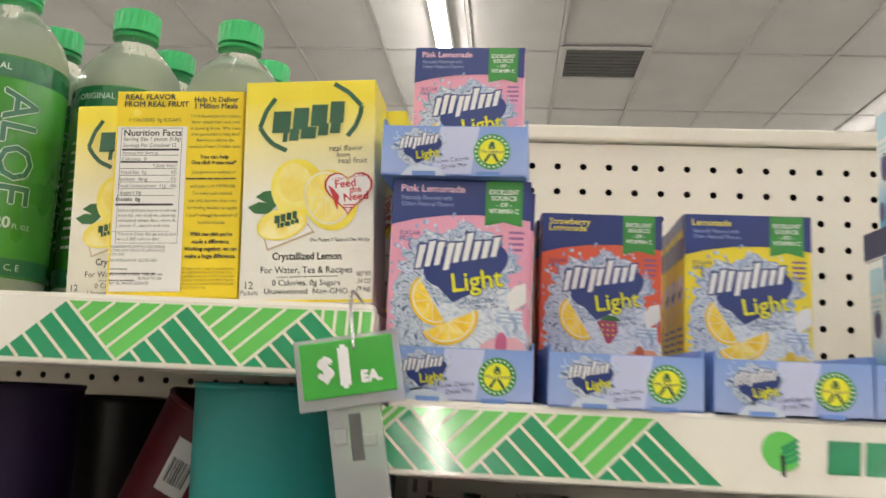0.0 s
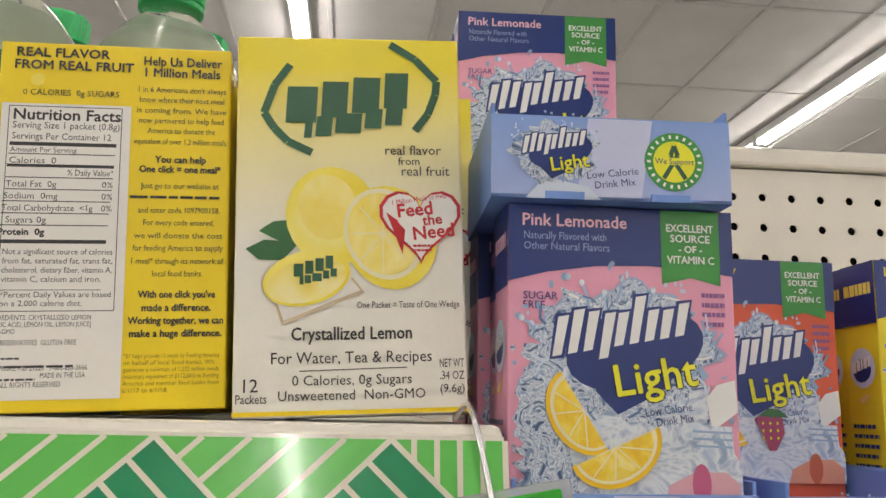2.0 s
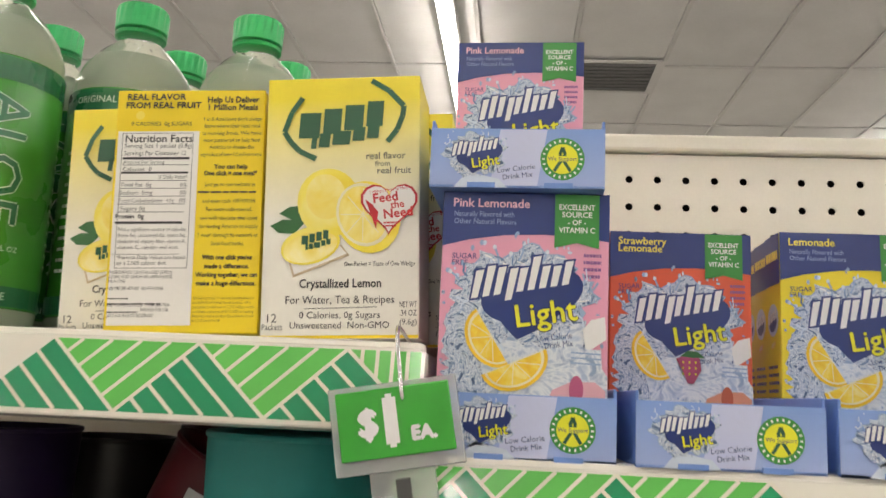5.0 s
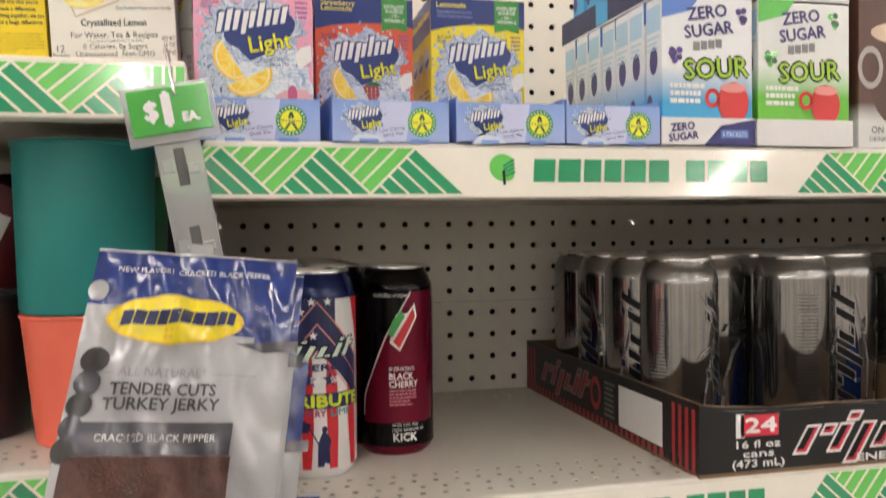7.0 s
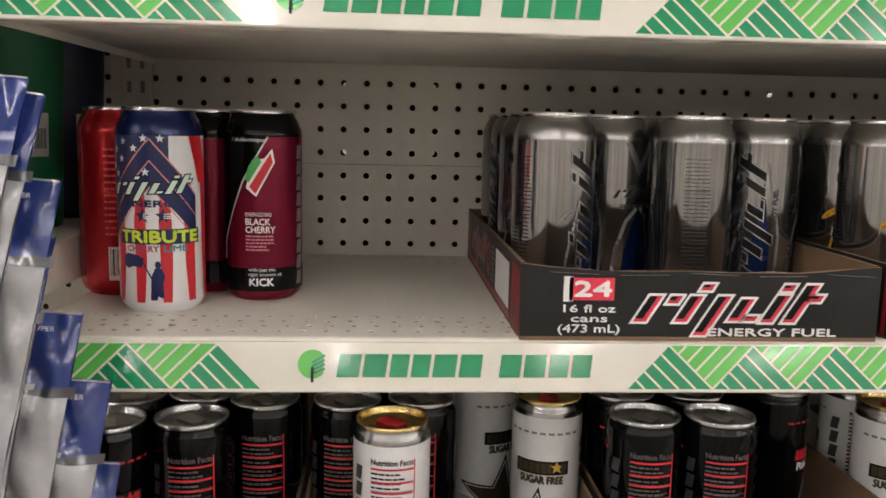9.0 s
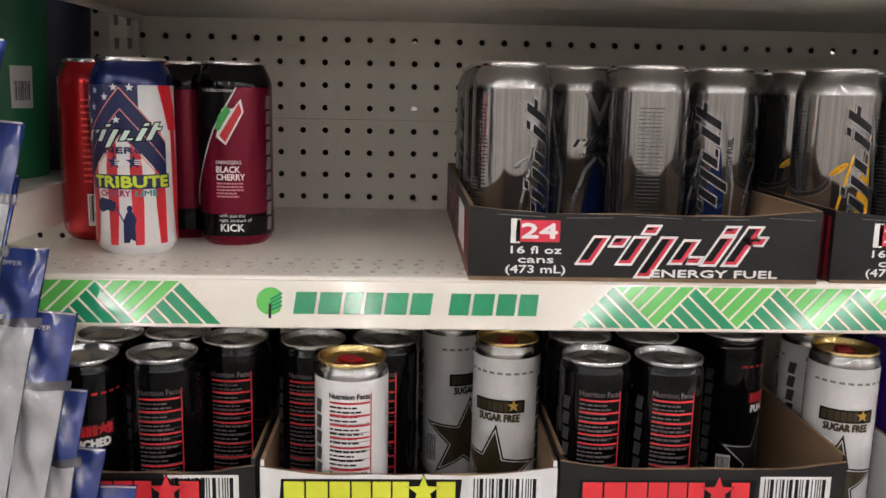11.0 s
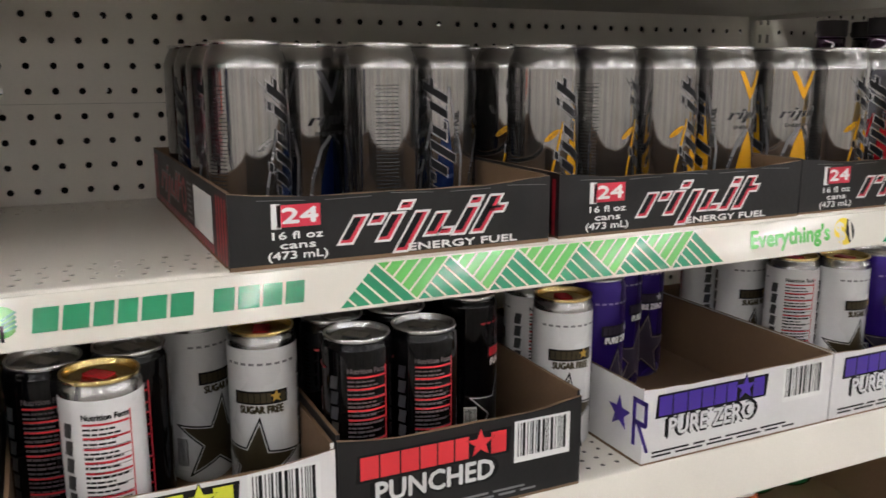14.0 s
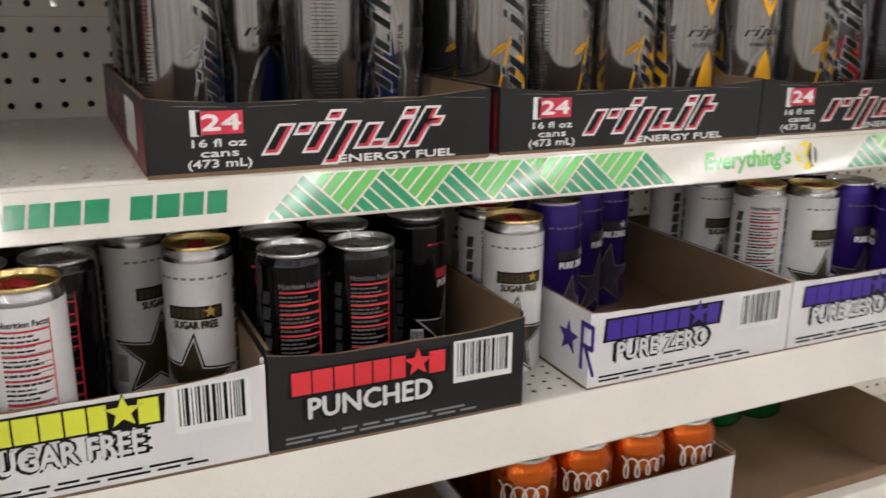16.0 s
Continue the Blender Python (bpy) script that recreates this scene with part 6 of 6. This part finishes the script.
# ---- plastic tumblers on the left, lower shelf ----
def tumbler(label, mat, x, y, z, r0, r1, h, turn=0, tag=False, tilt=(0, 0), art=None):
    c = thing("plastic_tumbler", label, "tumbler", "tumblers", (x, y, z), turn, tilt)
    prof = [(r0 * 0.9, 0.0), (r0 * 0.98, 0.001), (r0, 0.004), (r1, h - 0.003), (r1 - 0.002, h - 0.003), (r0 - 0.002, 0.006), (0.0, 0.005)]
    part("cup", lathe(prof, 40), mat, c, "", 35)
    part("rim", lathe([(r1 - 0.002, h - 0.003), (r1 + 0.0006, h - 0.003), (r1 + 0.0012, h - 0.0015), (r1 + 0.0006, h), (r1 - 0.0012, h), (r1 - 0.002, h - 0.003)], 40, caps=False), mat, c, "", True)
    if tag:
        a = Art()
        a.rect(-0.011, h * 0.35, 0.011, h * 0.35 + 0.038, ink("tag_grey", (0.55, 0.55, 0.55)), 1)
        a.barcode(-0.009, h * 0.35 + 0.004, 0.009, h * 0.35 + 0.026, 2, back=ink("tag_grey", (0.55, 0.55, 0.55)))
        a.build("price_tag", c, lambda u, v, d: Vector(((r0 + (r1 - r0) * v / h + d) * math.sin(u / r1), -(r0 + (r1 - r0) * v / h + d) * math.cos(u / r1), v)), 0.004, "grey barcode sticker")
    if art:
        art.build("print", c, lambda u, v, d: Vector(((r0 + (r1 - r0) * v / h + d) * math.sin(u / r1), -(r0 + (r1 - r0) * v / h + d) * math.cos(u / r1), v)), 0.004)
    return c


TEAL = shader("teal_plastic", (0.0, 0.19, 0.18), 0.5, vary=0.04, bump=0.02)
CORALP = shader("coral_plastic", (0.85, 0.16, 0.10), 0.45, vary=0.04, bump=0.02)
PLUM = shader("purple_plastic", (0.014, 0.005, 0.034), 0.5, Specular_IOR_Level=0.25)
REDP = shader("red_plastic", (0.075, 0.003, 0.008), 0.45, Specular_IOR_Level=0.3)
WINE = shader("wine_plastic", (0.028, 0.002, 0.005), 0.5, Specular_IOR_Level=0.2)
INKBLACK = shader("black_plastic", (0.012, 0.011, 0.012), 0.4)
PINE = shader("green_plastic", (0.01, 0.15, 0.06), 0.45)
DEEPNAVY = shader("navy_plastic", (0.012, 0.016, 0.05), 0.45)
GOLDINK = ink("gold_ink", (0.75, 0.40, 0.05), 0.35, metal=0.3)
tumbler("teal plastic tumbler standing in a coral one", TEAL, -0.079, 0.058, 1.302, 0.0425, 0.0452, 0.112)
tumbler("coral plastic tumbler tapering to its base", CORALP, -0.079, 0.058, ZL, 0.034, 0.0418, 0.0862)
ga = Art()
ga.text("ME", 0.012, 0.066, 0.011, GOLDINK, 1, "c", 0, 0.020, bold=0.0006)
ga.text("TO BE", 0.006, 0.050, 0.0075, GOLDINK, 1, "c", 0, 0.024, bold=0.0004)
ga.text("ome", 0.008, 0.026, 0.018, GOLDINK, 1, "c", 0, 0.034, bold=0.0007)
ga.text("FECT", 0.010, 0.009, 0.010, GOLDINK, 1, "c", 0, 0.024, bold=0.0005)
tumbler("black plastic tumbler with gold lettering", INKBLACK, -0.166, 0.092, ZL, 0.041, 0.0435, 0.098, 2, art=ga)
tumbler("dark red plastic tumbler leaning on a black one, with a barcode", REDP, -0.182, 0.176, ZL + 0.0920, 0.041, 0.044, 0.09, 0, True, (0, 25))
tumbler("purple plastic tumbler on the shelf", PLUM, -0.292, 0.15, ZL, 0.040, 0.046, 0.19)
tumbler("dark green plastic tumbler with a barcode sticker", PINE, -0.082, 0.222, ZL, 0.038, 0.045, 0.185, 50, True)
tumbler("navy plastic tumbler with a barcode sticker", DEEPNAVY, -0.078, 0.322, ZL, 0.038, 0.045, 0.185, 55, True)
tumbler("dark red plastic tumbler on the shelf", WINE, -0.18, 0.285, ZL, 0.038, 0.045, 0.19, 0)
tumbler("black plastic tumbler on the shelf", INKBLACK, -0.27, 0.26, ZL, 0.038, 0.045, 0.18, 0)

# ---- hanging strip with bags of jerky ----
CLEAR = shader("clear_strip_plastic", (0.92, 0.93, 0.94), 0.10, vary=0.02, Transmission_Weight=0.72, IOR=1.3)
CHROME = shader("bright_wire", (0.75, 0.75, 0.75), 0.15, 1.0)
SIGN = ink("sign_green", (0.035, 0.36, 0.035), 0.2, coat=0.4)
hang = thing("hanging_strip", "clear plastic hanging strip with a green price card", "hanging strip", "", (-0.0165, -0.040, 1.424), 0, (0, -10))
sb = bmesh.new()
box(sb, -0.013, -0.0008, -0.46, 0.013, 0.0008, -0.010, 0.0004)
strip = part("strip", sb, CLEAR, hang, "clear slotted strip")
for k in range(9):
    z = -0.035 - k * 0.046
    part("clip", boxed(-0.011, -0.003, z, -0.004, -0.0006, z + 0.008, 0.0006), CLEAR, hang)
    part("clip", boxed(0.003, -0.003, z - 0.002, 0.010, -0.0006, z + 0.004, 0.0006), CLEAR, hang)
    part("slot_edge", boxed(-0.003, -0.0013, z - 0.008, 0.003, -0.0007, z + 0.014, 0.0003), ink("smoke_edge", (0.08, 0.08, 0.08)), hang)
holder = part("card_sleeve", boxed(-0.0255, -0.0034, -0.018, 0.0255, -0.0024, 0.016, 0.0004), CLEAR, hang, "clear card sleeve")
card = part("price_card", boxed(-0.0225, -0.0050, -0.0125, 0.0225, -0.0036, 0.0140, 0.0004), SIGN, hang, "bright green price card")
ca = Art()
ca.text("$", -0.0105, -0.0035, 0.0100, WHITE, 1, "c", 0, 0.008, bold=0.0008)
ca.text("1", -0.0015, -0.0075, 0.0180, WHITE, 1, "c", 0, 0.009, bold=0.0014)
ca.text("EA.", 0.0110, -0.0068, 0.0050, WHITE, 1, "c", 0, 0.0125, bold=0.0005)
ca.build("lettering", card, on_front(0, -0.0050, 0))


def wire(name, pts, r, mat, parent):
    cu = bpy.data.curves.new(name, "CURVE")
    cu.dimensions, cu.bevel_depth, cu.bevel_resolution = "3D", r, 2
    sp = cu.splines.new("NURBS")
    sp.points.add(len(pts) - 1)
    for p, q in zip(sp.points, pts):
        p.co = (*q, 1)
    sp.use_endpoint_u, sp.order_u = True, 3
    tmp = bpy.data.objects.new(name, cu)
    me = bpy.data.meshes.new_from_object(tmp)
    bpy.data.objects.remove(tmp)
    me.materials.append(mat)
    me.shade_smooth()
    ob = new(name, me)
    ob.parent = parent
    return ob


wire("hook", [(0.004, 0.045, 0.0345), (0.004, 0.012, 0.040), (0.004, 0.004, 0.036), (0.004, -0.0005, 0.030), (0.004, -0.0035, 0.020), (0.004, -0.006, 0.012), (0.004, -0.0045, 0.008), (0.004, -0.001, 0.009)], 0.0009, CHROME, hang)

FOILBLUE = shader("blue_film", (0.016, 0.036, 0.18), 0.16, vary=0.10, scale=40, fine=55, coat=0.8, bump=0.9)
FOILGREY = shader("grey_film", (0.38, 0.38, 0.395), 0.10, vary=0.06, scale=30, fine=55, coat=0.8, bump=0.9)
FOILDARK = ink("film_slate", (0.06, 0.06, 0.075), 0.25, coat=0.8)
MEAT = shader("dried_meat", (0.075, 0.028, 0.020), 0.5, vary=0.5, scale=160, fine=600, bump=0.6)
OVAL = ink("oval_yellow", (0.85, 0.68, 0.02), 0.25, coat=0.8)
BAGW, BAGH = 0.103, 0.178


def bag_map(seed):
    rr = random.Random(seed)
    ph = [rr.uniform(0, 6.28) for _ in range(8)]

    def f(u, v, d, side=-1):
        s = max(-1.0, min(1.0, 2 * u / BAGW))
        t = max(0.0, min(1.0, v / BAGH))
        env = max(0.0, (1 - s * s)) ** 0.6 * max(0.0, min(1.0, t / 0.15)) ** 0.6 * max(0.0, min(1.0, (1 - t) / 0.22)) ** 0.8
        wr = 0.0011 * math.sin(21 * s * t + 13 * t + ph[5]) * math.sin(11 * s - 4 * t + ph[6]) + 0.0016 * math.sin(14 * s + 24 * t + ph[0]) * math.sin(5 * t + ph[1]) + 0.0009 * math.sin(27 * t + 5 * s + ph[2]) + 0.0012 * math.sin(7 * s + 15 * t + ph[3])
        for q in range(4):
            wr += (0.0015 if q % 2 else -0.0013) * math.exp(-(((s - (-0.75, 0.35, 0.62, -0.3)[q]) - 0.14 * math.sin((5 + 3 * q) * t + ph[q])) / 0.075) ** 2) * math.sin(3.14 * t) ** 0.5
        curl = 0.004 * s * s * math.sin(3 * t + ph[4])
        y = side * (0.0010 + 0.0095 * env + 1.7 * wr * (0.25 + env) * (1 if side < 0 else 0.5)) + curl
        return Vector((u * (1 - 0.03 * env) * (1 + 0.09 * (1 - t)) + 0.085 * (v - BAGH), y + side * d, v - BAGH))
    return f


def jerky_bag(seed):
    f = bag_map(seed)
    bag = thing("jerky_bag", "glossy blue and grey plastic bag of turkey jerky", "snack bag", "jerky bags")
    b = bmesh.new()
    nu, nv = 40, 48
    for side in (-1, 1):
        g = [[b.verts.new(f((i / nu - 0.5) * BAGW, j / nv * BAGH, 0, side)) for i in range(nu + 1)] for j in range(nv + 1)]
        for j in range(nv):
            for i in range(nu):
                q = (g[j][i], g[j][i + 1], g[j + 1][i + 1], g[j + 1][i])
                face = b.faces.new(q if side < 0 else q[::-1])
                t, s = (j + 0.5) / nv, (i + 0.5) / nu - 0.5
                face.material_index = 1 if t > 0.83 - 0.12 * (s + 0.5) ** 1.5 else 0
    part("pouch", b, [FOILGREY, FOILBLUE], bag, "", True)
    a = Art()
    P = lambda x, y: ((x - 355) * 0.000318, BAGH - (y - 455) * 0.000335)
    a.poly([P(530, 590), P(430, 600), P(480, 612), P(530, 610)], FOILDARK, 1)
    a.oval(*P(332, 566), 0.0345, 0.0130, ink("oval_rim", (0.70, 0.45, 0.02)), 1)
    a.oval(*P(332, 566), 0.0330, 0.0118, OVAL, 2)
    a.blocks(P(245, 576)[0], P(245, 576)[1], 0.0075, (0.0055, 0.0055, 0.0050, 0.0050, 0.0048, 0.0055, 0.0055, 0.0058, 0.0040, 0.0040), NAVY, 3, 0.09, 0.15, 0.02)
    a.text("NEW FLAVOR!  CRACKED BLACK PEPPER", *P(352, 492), 0.0030, WHITE, 2, "c", 0, 0.078)
    a.text("ALL NATURAL*", *P(325, 655), 0.0046, GREY, 2, "c", 0, 0.042)
    a.line(P(212, 650), P(252, 650), 0.0004, GREY, 2)
    a.line(P(398, 650), P(470, 650), 0.0004, GREY, 2)
    a.text("TENDER CUTS", *P(330, 682), 0.0058, CHAR, 2, "c", 0, 0.050, bold=0.0002)
    a.text("TURKEY JERKY", *P(330, 704), 0.0058, CHAR, 2, "c", 0, 0.058, bold=0.0002)
    a.rect(*P(212, 770), *P(442, 722), FOILDARK, 2)
    a.text("CRACKED BLACK PEPPER", *P(330, 750), 0.0036, WHITE, 3, "c", 0, 0.056)
    a.rect(*P(205, 840), *P(445, 771), MEAT, 2)
    a.bars(*P(205, 876), *P(300, 858), 1, GREY, 2, 0.8, 0.1)
    for x in (350, 382, 412):
        a.oval(*P(x, 865), 0.0042, 0.0042, GREY, 2, inner=0.8, n=14)
    r = random.Random(seed)
    for k in range(5):
        a.oval(*P(222 - 5 * k, 632 + 33 * k), 0.0068 - 0.0006 * k, 0.0064, FOILDARK if k % 2 else ink("pepper", (0.025, 0.022, 0.022), 0.3), 2 + k * 0.1, n=14)
    for k in range(70):
        x, y = r.uniform(125, 250), r.uniform(640, 950)
        if y < 700 and x > 230:
            continue
        if k % 3 == 0:
            x, y = r.uniform(140, 500), r.uniform(880, 975)
        u, v = P(x, y)
        if abs(u) > BAGW / 2 - 0.004 or v < 0.004:
            continue
        a.oval(u, v, r.uniform(0.0005, 0.0018), r.uniform(0.0005, 0.0014), CHAR, 2, n=7)
    a.oval(*P(205, 522), 0.0048, 0.0055, FOILGREY, 2, n=14)
    a.rect(-BAGW / 2, BAGH - 0.0012, BAGW / 2, BAGH, FOILGREY, 2)
    bm = bmesh.new()
    vs = [bm.verts.new((p[0], p[1], 0.0007 + p[2] * 0.00025)) for p in a.v]
    for fc, m in zip(a.f, a.m):
        bm.faces.new([vs[i] for i in fc]).material_index = m
    bmesh.ops.triangulate(bm, faces=[q for q in bm.faces if len(q.verts) > 4])
    for k in range(-20, 21):
        bmesh.ops.bisect_plane(bm, geom=list(bm.verts) + list(bm.edges) + list(bm.faces), plane_co=(k * BAGW / 40, 0, 0), plane_no=(1, 0, 0))
    for k in range(1, 48):
        bmesh.ops.bisect_plane(bm, geom=list(bm.verts) + list(bm.edges) + list(bm.faces), plane_co=(0, k * BAGH / 48, 0), plane_no=(0, 1, 0))
    for v in bm.verts:
        v.co = f(v.co.x, v.co.y, v.co.z)
    part("print", bm, a.mats, bag, "", True)
    part("header", boxed(-0.006, -0.0016, -0.010, 0.006, 0.0016, 0.006, 0.0004), CLEAR, bag, "clear hanging tab")
    return bag


bags = [jerky_bag(s) for s in (11, 23, 37)]
spots = ((0.0015, 1.3415, -0.078, 2, 0), (0.0060, 1.3330, -0.066, -2, 1), (0.0090, 1.2830, -0.060, 2, 2), (0.0050, 1.2490, -0.054, -3, 0), (0.0150, 1.2000, -0.048, 2, 1), (0.0300, 1.1560, -0.044, -2, 2), (0.0330, 1.1000, -0.040, 1, 0), (0.0420, 1.0560, -0.036, -2, 1), (0.0600, 1.0250, -0.034, 2, 2))
for k, (x, z, y, rz, i) in enumerate(spots):
    m = pose(x - 0.001, y, z, -15 + 0.7 * k, 5.0 - 0.1 * k, rz + 1)
    if k < 3:
        bags[i].matrix_basis = m
    else:
        copy_thing(bags[i], m)

# ---- the far end: hanging snacks, bottles, tall cans, soda ----
SNACK = shader("snack_film", (0.72, 0.48, 0.14), 0.3, vary=0.2, scale=25, coat=0.5)
SNACKW = shader("snack_card", (0.72, 0.66, 0.54), 0.45, vary=0.05)


def snack_pack(x, y, z, rz, lean):
    p = thing("snack_pack", "cream and golden snack packet on a hanging strip", "snack packet", "hanging snacks", (x, y, z), rz, (-8, lean))
    b = bmesh.new()
    nu, nv = 10, 12
    for side in (-1, 1):
        g = [[b.verts.new(((i / nu - 0.5) * 0.10, side * (0.001 + 0.010 * (math.sin(math.pi * i / nu) * math.sin(math.pi * j / nv)) ** 0.7), -0.12 * j / nv)) for i in range(nu + 1)] for j in range(nv + 1)]
        for j in range(nv):
            for i in range(nu):
                b.faces.new((g[j][i], g[j][i + 1], g[j + 1][i + 1], g[j + 1][i])).material_index = 0 if j < 5 else 1
    part("pouch", b, [SNACKW, SNACK], p, "", True)
    return p


snack_pack(1.123, -0.050, 1.299, 0, 32)
h2 = thing("hanging_strip", "clear plastic hanging strip of snack packets", "hanging strip", "", (1.123, -0.030, 1.376))
part("strip", boxed(-0.013, -0.0006, -0.36, 0.013, 0.0006, 0.0, 0.0003), CLEAR, h2)

GREYCAP = shader("dark_cap", (0.035, 0.030, 0.032), 0.45)
DARKJUICE = shader("dark_juice", (0.020, 0.006, 0.020), 0.12, coat=0.6)
for i in range(5):
    for j in range(2):
        b = thing("juice_bottle", "dark juice bottle with a dark cap", "bottle", "juice bottles", (1.272 + 0.072 * i, 0.285 - 0.085 * j if i > 1 else 0.315 - 0.005 * j - 0.08 * j, ZB + 0.0003))
        part("body", lathe([(0.030, 0.0), (0.034, 0.004), (0.034, 0.125), (0.031, 0.145), (0.022, 0.165), (0.019, 0.172), (0.019, 0.182)], 28), DARKJUICE, b, "", True)
        part("cap", lathe([(0.0205, 0.183), (0.021, 0.184), (0.021, 0.203), (0.020, 0.205), (0, 0.2052)], 28), GREYCAP, b, "", 40)

oa = Art()
coil = []
for k in range(61):
    t = k / 60
    coil.append((-0.026 + 0.050 * t + 0.0045 * math.sin(2 * math.pi * 4.5 * t), 0.086 + 0.004 * t + (0.0125 - 0.006 * t) * math.cos(2 * math.pi * 4.5 * t)))
oa.curve(coil, 0.0020, ink("silver_scribble", (0.60, 0.58, 0.56)), 1)
oa.curve([(u + 0.104, v) for u, v in coil], 0.0020, ink("silver_scribble", (0.60, 0.58, 0.56)), 1)
R12, H12 = 0.0331, 0.122
orange = can("metallic orange soda can with a white scribbled mark", "soda cans", R12, H12, CANORANGE, ALU, oa)
ga2 = Art()
ga2.star(0, 0.06, 0.02, ink("pale_green", (0.35, 0.6, 0.3)), 1)
green = can("metallic green soda can in a tray", "soda cans", R12, H12, CANGREEN, ALU, ga2)
tray("white cardboard tray of orange soda cans", "soda trays", 0.306, 0.34, 0.085, TRAYWHITE, None, None, 0.002, None, 0.003, (0.613, 0.016, ZD))
for j in range(3):
    for i in range(4):
        place(orange, 0.682 + 0.0664 * i, 0.056 + 0.07 * j, ZD + 0.003, -30 + 9 * i)
tray("brown cardboard soda tray, nearly empty", "soda trays", 0.258, 0.34, 0.014, KRAFT, None, None, 0.002, 0.085, 0.003, (0.923, 0.020, ZD))
for i, (x, y) in enumerate(((1.012, 0.205), (1.080, 0.215), (1.146, 0.212), (1.012, 0.274), (1.080, 0.284), (1.146, 0.282))):
    place(green, x, y, ZD + 0.003, 20 * i)
tray("cardboard tray of soda cans on the low shelf", "soda trays", 0.300, 0.34, 0.085, TRAYWHITE, None, None, 0.002, None, 0.003, (0.300, 0.016, ZD))
REDSODA = shader("can_red_print", (0.45, 0.02, 0.025), 0.25, 0.3, vary=0.1)
aa = Art()
aa.blocks(-0.026, 0.120, 0.022, (0.012, 0.008, 0.005, 0.010, 0.010), WHITE, 1, 0.08, 0, 0.05)
aa.rect(-0.06, 0.09, 0.06, 0.100, ink("sand", (0.62, 0.45, 0.2)), 1)
aa.bars(-0.026, 0.03, 0.026, 0.085, 6, WHITE, 1, 0.5, 0.2)
tall = can("tall red and white printed tea can", "tall cans", 0.0365, 0.188, REDSODA, ALU, aa)
for i in range(3):
    place(tall, 1.284 + 0.077 * i, 0.066, 0.60, 10 * i)
place(red_can, 0.40, 0.06, ZD + 0.003, 0)
